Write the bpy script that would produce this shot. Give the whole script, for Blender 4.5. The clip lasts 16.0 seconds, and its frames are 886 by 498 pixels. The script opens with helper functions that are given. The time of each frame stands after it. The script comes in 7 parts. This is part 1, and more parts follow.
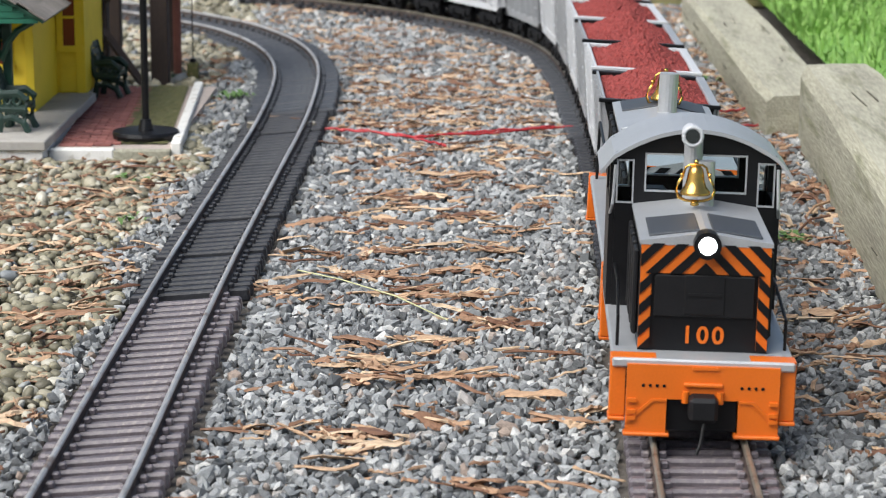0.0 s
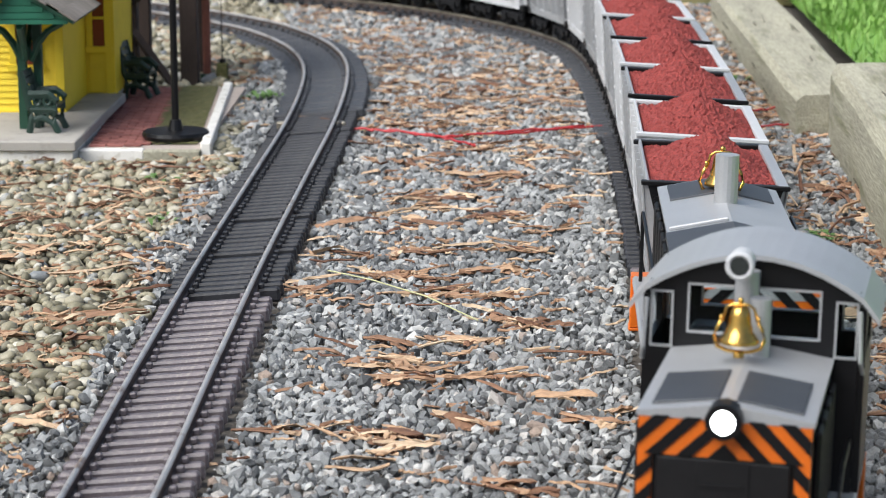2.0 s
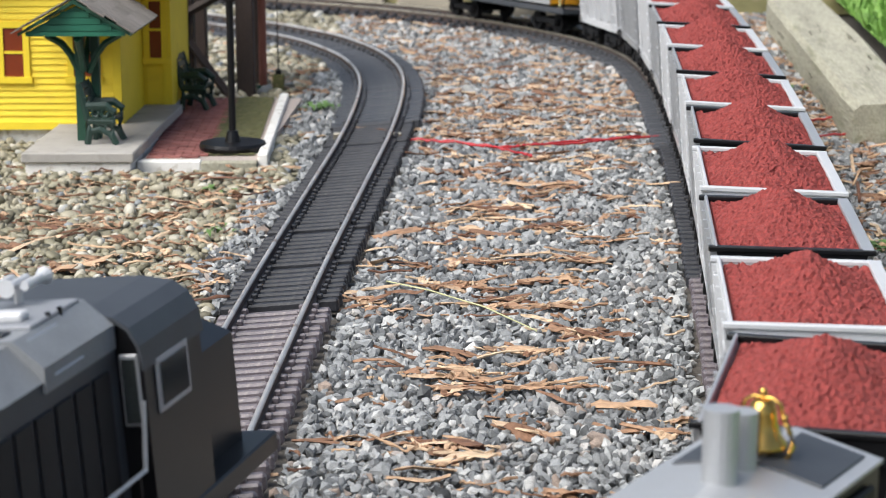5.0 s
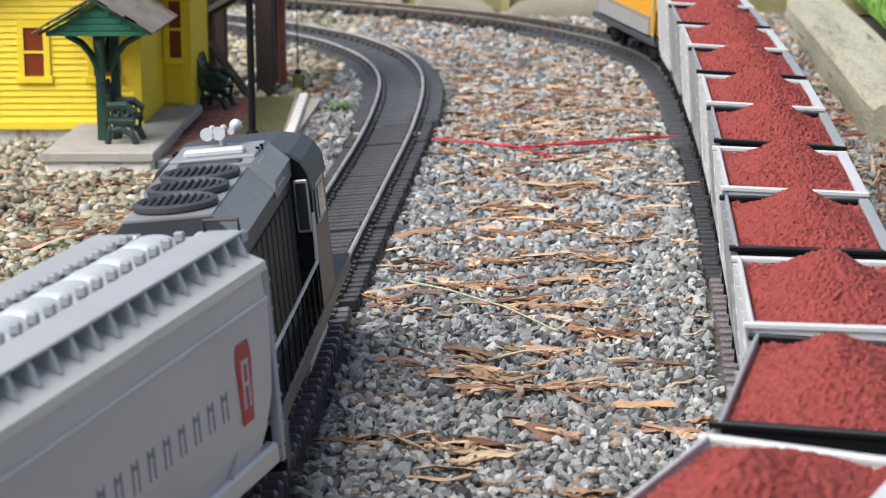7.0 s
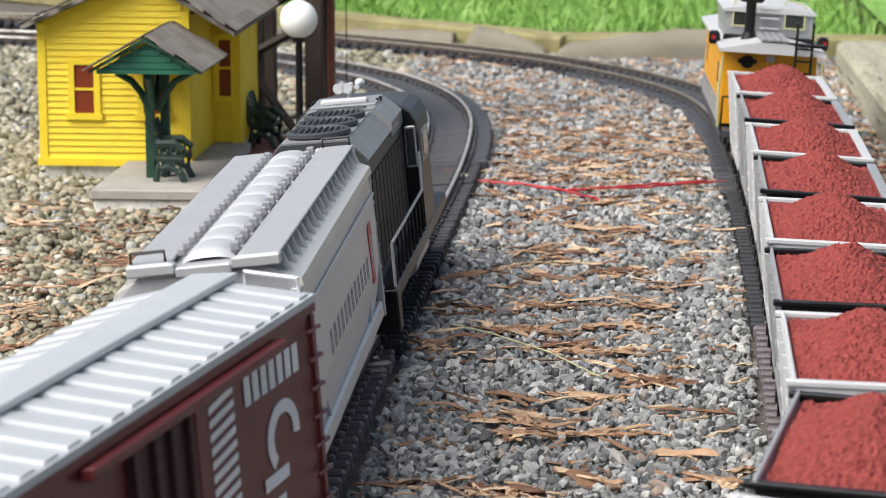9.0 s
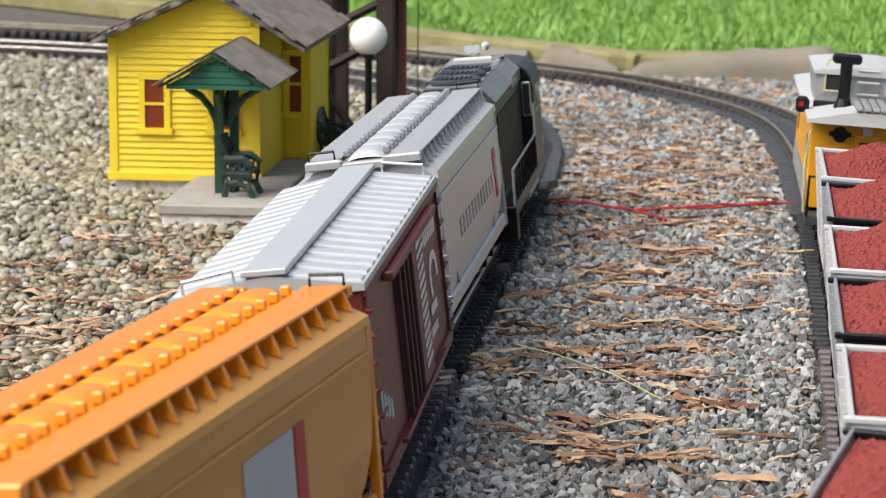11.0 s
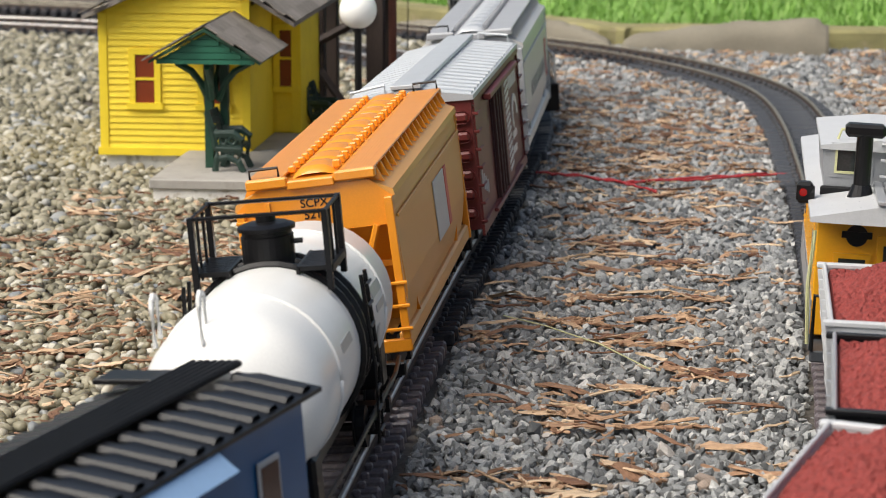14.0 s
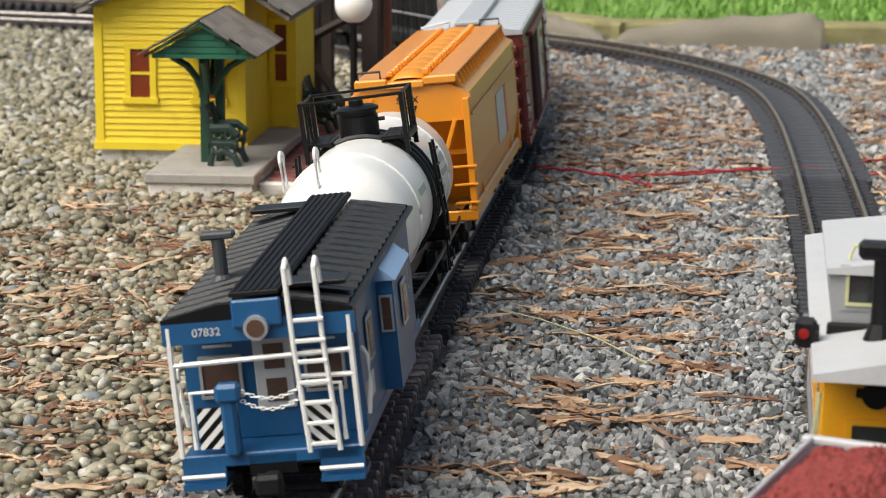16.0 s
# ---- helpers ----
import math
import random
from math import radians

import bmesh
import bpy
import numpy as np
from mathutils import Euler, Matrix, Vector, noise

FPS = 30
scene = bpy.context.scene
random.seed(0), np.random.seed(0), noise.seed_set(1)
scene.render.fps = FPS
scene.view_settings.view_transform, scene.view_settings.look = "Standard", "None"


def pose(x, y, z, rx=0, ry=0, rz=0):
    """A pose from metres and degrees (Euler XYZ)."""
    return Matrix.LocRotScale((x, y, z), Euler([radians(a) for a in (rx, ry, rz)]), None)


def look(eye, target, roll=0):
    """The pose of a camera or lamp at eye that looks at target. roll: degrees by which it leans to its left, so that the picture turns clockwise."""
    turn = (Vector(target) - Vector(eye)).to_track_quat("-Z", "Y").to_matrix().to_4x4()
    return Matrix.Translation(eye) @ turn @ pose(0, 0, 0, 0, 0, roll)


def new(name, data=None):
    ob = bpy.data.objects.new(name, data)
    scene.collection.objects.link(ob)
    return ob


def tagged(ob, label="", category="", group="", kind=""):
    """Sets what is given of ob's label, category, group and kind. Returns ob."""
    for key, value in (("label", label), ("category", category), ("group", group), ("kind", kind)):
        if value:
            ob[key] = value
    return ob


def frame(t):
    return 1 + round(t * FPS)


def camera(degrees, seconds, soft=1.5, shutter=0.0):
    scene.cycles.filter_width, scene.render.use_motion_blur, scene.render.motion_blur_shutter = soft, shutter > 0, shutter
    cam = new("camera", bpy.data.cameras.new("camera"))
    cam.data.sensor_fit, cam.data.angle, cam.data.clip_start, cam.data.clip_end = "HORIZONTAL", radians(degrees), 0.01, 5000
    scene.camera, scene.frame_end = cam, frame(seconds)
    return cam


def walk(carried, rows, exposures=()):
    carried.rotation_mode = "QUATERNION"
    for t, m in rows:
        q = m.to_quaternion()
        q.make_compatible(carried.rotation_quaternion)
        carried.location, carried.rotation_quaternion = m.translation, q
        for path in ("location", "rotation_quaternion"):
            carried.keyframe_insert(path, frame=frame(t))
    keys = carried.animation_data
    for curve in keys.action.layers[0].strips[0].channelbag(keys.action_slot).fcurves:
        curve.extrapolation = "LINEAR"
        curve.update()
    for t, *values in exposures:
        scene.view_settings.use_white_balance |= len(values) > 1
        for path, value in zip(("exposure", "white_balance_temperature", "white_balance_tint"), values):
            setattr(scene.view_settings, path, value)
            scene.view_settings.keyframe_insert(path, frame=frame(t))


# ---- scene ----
cam = camera(19.766, 16.0, soft=1.0)
PATH = [
    (0.0, look((0.1934, 0.0000, 0.3785), (0.1671, 1.9593, -0.0223), 0.01)),
    (0.5, look((0.1924, -0.0019, 0.3804), (0.1630, 1.9558, -0.0280), -0.01)),
    (1.0, look((0.1920, -0.0007, 0.3797), (0.1572, 1.9581, -0.0231), 0.05)),
    (1.5, look((0.1931, -0.0003, 0.3785), (0.1519, 1.9590, -0.0208), -0.18)),
    (2.0, look((0.1922, 0.0002, 0.3791), (0.1437, 1.9589, -0.0223), -0.19)),
    (2.5, look((0.1905, -0.0006, 0.3802), (0.1357, 1.9585, -0.0183), -0.26)),
    (3.0, look((0.1896, -0.0023, 0.3809), (0.1269, 1.9569, -0.0160), -0.12)),
    (3.5, look((0.1906, -0.0004, 0.3808), (0.1192, 1.9585, -0.0159), -0.30)),
    (6.0, look((0.1855, -0.0005, 0.3789), (0.0899, 1.9585, -0.0126), -0.50)),
    (6.5, look((0.1852, -0.0017, 0.3793), (0.0865, 1.9567, -0.0143), -0.55)),
    (7.0, look((0.1864, -0.0013, 0.3791), (0.0829, 1.9570, -0.0137), -0.54)),
    (7.5, look((0.1851, -0.0036, 0.3809), (0.0781, 1.9548, -0.0102), -0.47)),
    (8.0, look((0.1843, -0.0032, 0.3812), (0.0716, 1.9553, -0.0078), -0.60)),
    (8.5, look((0.1854, -0.0030, 0.3826), (0.0541, 1.9554, -0.0015), -0.40)),
    (9.0, look((0.1893, -0.0035, 0.3854), (0.0473, 1.9577, 0.0201), 0.05)),
    (9.5, look((0.1936, 0.0014, 0.3848), (0.0363, 1.9637, 0.0317), 0.55)),
    (10.0, look((0.1954, 0.0020, 0.3844), (0.0080, 1.9619, 0.0326), 0.66)),
    (10.2, look((0.1963, 0.0031, 0.3869), (-0.0011, 1.9619, 0.0348), 0.42)),
    (12.3, look((0.2031, -0.0013, 0.3878), (-0.0079, 1.9547, 0.0283), 0.48)),
    (12.5, look((0.2029, -0.0031, 0.3899), (-0.0041, 1.9529, 0.0278), 0.44)),
    (13.0, look((0.2038, -0.0043, 0.3880), (0.0026, 1.9521, 0.0248), 0.44)),
    (13.5, look((0.2026, -0.0046, 0.3874), (0.0039, 1.9515, 0.0210), 0.37)),
    (14.0, look((0.2033, -0.0029, 0.3865), (0.0043, 1.9519, 0.0135), 0.09)),
    (14.5, look((0.2031, -0.0044, 0.3852), (-0.0019, 1.9497, 0.0115), 0.10)),
    (15.0, look((0.2049, -0.0046, 0.3856), (0.0011, 1.9482, 0.0046), 0.19)),
    (15.5, look((0.2031, -0.0037, 0.3887), (0.0065, 1.9498, 0.0073), 0.13)),
    (16.0, look((0.2025, -0.0041, 0.3849), (0.0079, 1.9506, 0.0090), 0.11)),
]
walk(cam, PATH, exposures=[(0.0, 0.6, 6350, 7), (7.0, 0.71, 6500, 8), (9.0, 0.69, 6700, 8), (12.3, 0.57, 6850, 9), (16.0, 0.43, 6950, 7)])
cam.data.dof.use_dof = True
cam.data.dof.focus_distance, cam.data.dof.aperture_fstop = 1.62, 25.0

# ---- light ----
world = bpy.data.worlds.new("world")
scene.world = world
world.use_nodes = True
wn = world.node_tree
sky = wn.nodes.new("ShaderNodeTexSky")
sky.sky_type, sky.sun_disc = "NISHITA", False
sky.sun_elevation, sky.sun_rotation = radians(53), radians(230)
sky.air_density, sky.dust_density, sky.ozone_density = 1.0, 4.0, 1.0
wn.links.new(sky.outputs[0], wn.nodes["Background"].inputs[0])
wn.nodes["Background"].inputs[1].default_value = 0.085
sun = new("sun", bpy.data.lights.new("sun", "SUN"))
sun.data.energy, sun.data.angle, sun.data.color = 2.95, radians(58), (1.0, 0.98, 0.965)
sun.matrix_world = look((-0.88, 0.86, 1.5), (0, 1.6, 0))


# ---- materials ----
def material(name, color, rough=0.6, metal=0.0, vary=0.12, scale=60.0, bump=0.0, fine=900.0, tint=None, island=0.0, ramp=None,
             wear=None, emit=0.0, coat=0.0, stretch=None, spec=0.5):
    """A surface with colour drift at two scales, optional wear colour, optional colour per loose piece."""
    m = bpy.data.materials.new(name)
    m.use_nodes = True
    n, l = m.node_tree.nodes, m.node_tree.links
    b = n["Principled BSDF"]
    tc = n.new("ShaderNodeTexCoord")
    mp = n.new("ShaderNodeMapping")
    l.new(tc.outputs["Object"], mp.inputs[0])
    if stretch:
        mp.inputs["Scale"].default_value = stretch
    n1 = n.new("ShaderNodeTexNoise")
    n1.inputs["Scale"].default_value, n1.inputs["Detail"].default_value = scale, 4
    n2 = n.new("ShaderNodeTexNoise")
    n2.inputs["Scale"].default_value, n2.inputs["Detail"].default_value = fine, 2
    l.new(mp.outputs[0], n1.inputs[0]), l.new(mp.outputs[0], n2.inputs[0])
    add = n.new("ShaderNodeMath")
    add.operation = "ADD"
    l.new(n1.outputs[0], add.inputs[0]), l.new(n2.outputs[0], add.inputs[1])
    mr = n.new("ShaderNodeMapRange")
    mr.inputs[1].default_value, mr.inputs[2].default_value = 0.6, 1.4
    mr.inputs[3].default_value, mr.inputs[4].default_value = 1 - vary, 1 + vary
    l.new(add.outputs[0], mr.inputs[0])
    if ramp:
        cr = n.new("ShaderNodeValToRGB")
        while len(cr.color_ramp.elements) < len(ramp):
            cr.color_ramp.elements.new(0.5)
        for e, (p, c) in zip(cr.color_ramp.elements, ramp):
            e.position, e.color = p, (*c, 1)
        if island:
            g = n.new("ShaderNodeNewGeometry")
            l.new(g.outputs["Random Per Island"], cr.inputs[0])
        else:
            oi = n.new("ShaderNodeObjectInfo")
            l.new(oi.outputs["Random"], cr.inputs[0])
        base = cr.outputs[0]
    else:
        rgb = n.new("ShaderNodeRGB")
        rgb.outputs[0].default_value = (*color, 1)
        base = rgb.outputs[0]
    if wear:
        mx = n.new("ShaderNodeMix")
        mx.data_type = "RGBA"
        wr = n.new("ShaderNodeMapRange")
        wr.inputs[1].default_value, wr.inputs[2].default_value = 0.56, 0.72
        n3 = n.new("ShaderNodeTexNoise")
        n3.inputs["Scale"].default_value, n3.inputs["Detail"].default_value = scale * 1.7, 6
        l.new(mp.outputs[0], n3.inputs[0])
        l.new(n3.outputs[0], wr.inputs[0])
        l.new(wr.outputs[0], mx.inputs[0])
        l.new(base, mx.inputs[6])
        mx.inputs[7].default_value = (*wear, 1)
        base = mx.outputs[2]
    vm = n.new("ShaderNodeVectorMath")
    vm.operation = "SCALE"
    l.new(base, vm.inputs[0]), l.new(mr.outputs[0], vm.inputs["Scale"])
    l.new(vm.outputs[0], b.inputs["Base Color"])
    b.inputs["Roughness"].default_value, b.inputs["Metallic"].default_value = rough, metal
    b.inputs["Coat Weight"].default_value = coat
    b.inputs["Specular IOR Level"].default_value = spec
    if bump:
        bp = n.new("ShaderNodeBump")
        bp.inputs["Strength"].default_value, bp.inputs["Distance"].default_value = bump, 0.001
        l.new(add.outputs[0], bp.inputs["Height"])
        l.new(bp.outputs[0], b.inputs["Normal"])
    if emit:
        b.inputs["Emission Color"].default_value = (*color, 1)
        b.inputs["Emission Strength"].default_value = emit
    return m


def glass_material(name, color=(0.9, 0.95, 0.95), rough=0.02):
    m = bpy.data.materials.new(name)
    m.use_nodes = True
    b = m.node_tree.nodes["Principled BSDF"]
    b.inputs["Base Color"].default_value = (*color, 1)
    b.inputs["Transmission Weight"].default_value, b.inputs["Roughness"].default_value = 1.0, rough
    b.inputs["IOR"].default_value = 1.1
    return m


GREYS = [(0.0, (0.09, 0.095, 0.098)), (0.25, (0.175, 0.182, 0.186)), (0.5, (0.25, 0.26, 0.263)), (0.78, (0.34, 0.35, 0.35)), (0.95, (0.5, 0.5, 0.485)), (0.985, (0.28, 0.22, 0.18))]
TANS = [(0.0, (0.085, 0.075, 0.05)), (0.25, (0.185, 0.17, 0.11)), (0.5, (0.27, 0.245, 0.165)), (0.78, (0.35, 0.32, 0.235)), (0.93, (0.52, 0.5, 0.43)),
        (0.97, (0.22, 0.235, 0.24))]
BARKS = [(0.0, (0.12, 0.055, 0.033)), (0.3, (0.26, 0.145, 0.085)), (0.65, (0.42, 0.275, 0.17)), (1.0, (0.58, 0.44, 0.3))]
M = dict(
    soil=material("soil", (0.1, 0.088, 0.075), 0.95, vary=0.4, scale=45, bump=1.0, fine=400),
    stone=material("crushed_stone", (0.3, 0.3, 0.3), 0.8, vary=0.34, scale=220, bump=0.6, fine=1500, ramp=GREYS, island=1),
    pebble=material("river_pebble", (0.3, 0.28, 0.2), 0.55, vary=0.22, scale=150, bump=0.3, fine=1200, ramp=TANS, island=1, coat=0.1),
    bark=material("bark", (0.4, 0.25, 0.12), 0.85, vary=0.4, scale=90, bump=0.9, fine=600, ramp=BARKS, island=1, stretch=(0.35, 1, 1)),
    bark_one=material("bark_piece", (0.4, 0.25, 0.12), 0.85, vary=0.4, scale=110, bump=0.9, fine=700, ramp=BARKS, stretch=(0.2, 1, 1)),
    tie=material("tie_brown", (0.125, 0.107, 0.117), 0.42, vary=0.3, scale=120, bump=0.3, wear=(0.19, 0.165, 0.16)),
    tie_black=material("tie_black", (0.028, 0.029, 0.034), 0.5, vary=0.35, scale=120, bump=0.3, wear=(0.05, 0.05, 0.052), spec=0.3),
    tie_grey=material("tie_grey_weathered", (0.05, 0.053, 0.06), 0.55, vary=0.3, scale=100, bump=0.3, wear=(0.1, 0.1, 0.1), spec=0.35),
    rail=material("rail_steel", (0.56, 0.54, 0.52), 0.34, 0.55, vary=0.25, scale=30, wear=(0.26, 0.19, 0.15)),
    rail_web=material("rail_web_rusty", (0.11, 0.085, 0.075), 0.6, 0.5, vary=0.3, scale=80, wear=(0.06, 0.055, 0.055)),
    rail_brass=material("rail_brass_tarnished", (0.33, 0.3, 0.24), 0.42, 0.7, vary=0.3, scale=60, wear=(0.16, 0.13, 0.09)),
    silver=material("silver_paint", (0.42, 0.43, 0.445), 0.36, 0.4, vary=0.09, scale=40, bump=0.08),
    aluminium=material("aluminium_side_paint", (0.64, 0.625, 0.6), 0.36, 0.3, vary=0.05, scale=16, bump=0.05),
    roof_white=material("galvanised_roof", (0.5, 0.525, 0.55), 0.38, 0.2, vary=0.08, scale=40),
    pale=material("pale_grey_paint", (0.52, 0.53, 0.545), 0.42, 0.05, vary=0.07, scale=50),
    grey=material("mid_grey_paint", (0.22, 0.23, 0.25), 0.45, vary=0.1, scale=50),
    hood_grey=material("weathered_grey_hood", (0.21, 0.22, 0.23), 0.42, vary=0.2, scale=50, bump=0.08),
    dark=material("dark_grey_paint", (0.045, 0.05, 0.058), 0.5, vary=0.15, scale=60),
    black=material("black_paint", (0.006, 0.006, 0.007), 0.36, vary=0.25, scale=80, spec=0.3),
    black_matt=material("black_plastic", (0.008, 0.008, 0.009), 0.55, vary=0.3, scale=90, spec=0.25),
    orange=material("orange_paint", (0.62, 0.13, 0.008), 0.38, vary=0.07, scale=40, coat=0.15),
    ore=material("crushed_red_ore", (0.26, 0.046, 0.04), 0.95, vary=0.45, scale=420, bump=1.0, fine=1400, wear=(0.14, 0.025, 0.022)),
    brass=material("polished_brass", (0.62, 0.38, 0.1), 0.22, 1.0, vary=0.15, scale=150),
    lamp=material("lit_headlight", (0.95, 0.98, 1.0), 0.2, emit=9.0),
    red_lamp=material("red_marker_lens", (0.26, 0.006, 0.005), 0.15, coat=0.5),
    white=material("white_paint", (0.78, 0.78, 0.76), 0.3, vary=0.05, scale=40, coat=0.2),
    blue=material("blue_paint", (0.008, 0.085, 0.22), 0.4, vary=0.12, scale=40, coat=0.15),
    blue_pale=material("sky_blue_paint", (0.25, 0.4, 0.62), 0.4, vary=0.08, scale=40),
    # boxcar red darkened: the doorway's shade put into the colour
    recess_shade=material("shaded_door_brown", (0.05, 0.014, 0.013), 0.6, vary=0.2, scale=40),
    boxcar=material("oxide_red_paint", (0.14, 0.024, 0.022), 0.42, vary=0.15, scale=40),
    hopper_orange=material("orange_hopper_paint", (0.78, 0.28, 0.018), 0.34, vary=0.06, scale=50, coat=0.35),
    hopper_tan=material("golden_side_paint", (0.7, 0.35, 0.085), 0.42, 0.2, vary=0.03, scale=14, coat=0.15),
    caboose_yellow=material("caboose_yellow_paint", (0.72, 0.33, 0.012), 0.4, vary=0.06, scale=50),
    cupola_grey=material("cupola_grey_paint", (0.3, 0.31, 0.325), 0.4, 0.1, vary=0.08, scale=50),
    roof_grey=material("grey_roof_paint", (0.4, 0.41, 0.43), 0.42, 0.15, vary=0.08, scale=40),
    roof_black=material("glossy_black_roof", (0.012, 0.0125, 0.014), 0.36, vary=0.2, scale=60, spec=0.4),
    yellow=material("house_yellow_paint", (0.84, 0.63, 0.03), 0.6, vary=0.07, scale=30, wear=(0.78, 0.57, 0.03)),
    green=material("dark_green_paint", (0.012, 0.06, 0.035), 0.45, vary=0.15, scale=60),
    teal=material("teal_green_paint", (0.02, 0.15, 0.09), 0.5, vary=0.12, scale=50),
    shingle=material("grey_shingle", (0.17, 0.145, 0.125), 0.85, vary=0.3, scale=110, bump=0.6, ramp=[(0, (0.16, 0.14, 0.12)), (1, (0.24, 0.215, 0.19))]),
    redpane=material("rust_red_pane", (0.2, 0.035, 0.01), 0.3, vary=0.2, scale=50),
    concrete=material("grey_platform", (0.36, 0.34, 0.31), 0.8, vary=0.12, scale=40, bump=0.2, wear=(0.27, 0.26, 0.23)),
    whitewash=material("flaking_whitewash", (0.76, 0.745, 0.7), 0.8, vary=0.12, scale=60, wear=(0.4, 0.36, 0.28)),
    brick=material("red_paver", (0.3, 0.1, 0.08), 0.8, vary=0.25, scale=150, bump=0.3, ramp=[(0, (0.2, 0.07, 0.06)), (1, (0.33, 0.13, 0.11))]),
    mortar=material("pale_mortar", (0.4, 0.34, 0.3), 0.9, vary=0.2, scale=200),
    moss=material("moss", (0.1, 0.1, 0.035), 0.95, vary=0.4, scale=120, bump=0.8, wear=(0.2, 0.16, 0.08)),
    oldwood=material("dark_stained_wood", (0.035, 0.022, 0.018), 0.7, vary=0.35, scale=80, bump=0.3, stretch=(1, 1, 0.2)),
    rust=material("rust_red_post", (0.22, 0.075, 0.05), 0.75, vary=0.25, scale=80),
    timber=material("weathered_timber", (0.33, 0.315, 0.24), 0.9, vary=0.38, scale=42, bump=0.9, fine=420, wear=(0.2, 0.2, 0.125), stretch=(1, 0.1, 1)),
    mossy_timber=material("mossy_timber", (0.24, 0.22, 0.1), 0.95, vary=0.35, scale=25, bump=0.8, wear=(0.33, 0.28, 0.17)),
    crack=material("timber_crack", (0.07, 0.06, 0.04), 0.95, vary=0.3, scale=60),
    cloth=material("weed_cloth", (0.2, 0.18, 0.14), 0.95, vary=0.25, scale=18, bump=0.5, fine=700),
    grass=material("grass_blade", (0.1, 0.22, 0.03), 0.6, vary=0.3, scale=8, ramp=[(0, (0.13, 0.26, 0.04)), (0.6, (0.17, 0.33, 0.055)), (1, (0.26, 0.4, 0.11))], island=1),
    lawn=material("lawn_soil", (0.15, 0.3, 0.055), 0.95, vary=0.4, scale=12, bump=0.8, fine=200),
    bench=material("bench_iron_paint", (0.012, 0.034, 0.025), 0.38, vary=0.25, scale=90, bump=0.1),
    weed=material("weed_leaf", (0.1, 0.19, 0.045), 0.6, vary=0.25, scale=80),
    straw=material("pale_straw", (0.5, 0.5, 0.27), 0.7, vary=0.2, scale=60),
    wire=material("red_wire", (0.4, 0.025, 0.03), 0.4, vary=0.2, scale=80),
    globe=material("white_globe", (0.85, 0.85, 0.82), 0.3, vary=0.03),
    glass=glass_material("clear_glass"),
    window_dark=material("dark_window", (0.03, 0.035, 0.035), 0.1, vary=0.3, scale=60),
    window_brown=material("brown_window", (0.1, 0.055, 0.04), 0.15, vary=0.2, scale=60),
    keystone=material("red_emblem", (0.5, 0.03, 0.025), 0.4, vary=0.1),
)


# ---- mesh helpers ----
def part(name, bm, mat, parent=None, label="", smooth=False):
    me = bpy.data.meshes.new(name)
    bm.normal_update()
    bm.to_mesh(me)
    bm.free()
    me.materials.append(M[mat])
    if smooth:
        for p in me.polygons:
            p.use_smooth = True
    ob = new(name, me)
    if parent:
        ob.parent = parent
    if label:
        ob["label"] = label
    return ob


def thing(name, label, category, group="", kind=""):
    return tagged(new(name), label, category, group, kind)


def box(x0, x1, y0, y1, z0, z1, bevel=0.0, bm=None):
    bm = bm or bmesh.new()
    vs = [bm.verts.new((x, y, z)) for x in (x0, x1) for y in (y0, y1) for z in (z0, z1)]
    fs = [bm.faces.new([vs[i] for i in f]) for f in ((0, 1, 3, 2), (4, 6, 7, 5), (0, 4, 5, 1), (2, 3, 7, 6), (0, 2, 6, 4), (1, 5, 7, 3))]
    if bevel:
        es = list({e for f in fs for e in f.edges})
        bmesh.ops.bevel(bm, geom=es, offset=bevel, segments=1, affect="EDGES")
    return bm


def rod(p, q, r, seg=8, bm=None, r2=None):
    bm = bm or bmesh.new()
    p, q = Vector(p), Vector(q)
    d = q - p
    rot = d.to_track_quat("Z", "Y").to_matrix().to_4x4()
    bmesh.ops.create_cone(bm, cap_ends=True, segments=seg, radius1=r, radius2=r if r2 is None else r2, depth=d.length,
                          matrix=Matrix.Translation((p + q) / 2) @ rot)
    return bm


def prism(profile, y0, y1, bm=None):
    """A closed profile of (x, z) points, drawn along y."""
    bm = bm or bmesh.new()
    a = [bm.verts.new((x, y0, z)) for x, z in profile]
    b = [bm.verts.new((x, y1, z)) for x, z in profile]
    k = len(profile)
    for i in range(k):
        bm.faces.new((a[i], a[(i + 1) % k], b[(i + 1) % k], b[i]))
    bm.faces.new(a[::-1]), bm.faces.new(b)
    bmesh.ops.recalc_face_normals(bm, faces=bm.faces)
    return bm


def tube(points, r, seg=6, bm=None):
    bm = bm or bmesh.new()
    pts = [Vector(p) for p in points]
    rings = []
    for i, p in enumerate(pts):
        d = (pts[min(i + 1, len(pts) - 1)] - pts[max(i - 1, 0)]).normalized()
        q = d.to_track_quat("Z", "Y").to_matrix()
        rings.append([bm.verts.new(p + q @ Vector((r * math.cos(a), r * math.sin(a), 0))) for a in [6.2832 * k / seg for k in range(seg)]])
    for a, b in zip(rings, rings[1:]):
        for k in range(seg):
            bm.faces.new((a[k], a[(k + 1) % seg], b[(k + 1) % seg], b[k]))
    bm.faces.new(rings[0][::-1]), bm.faces.new(rings[-1])
    return bm


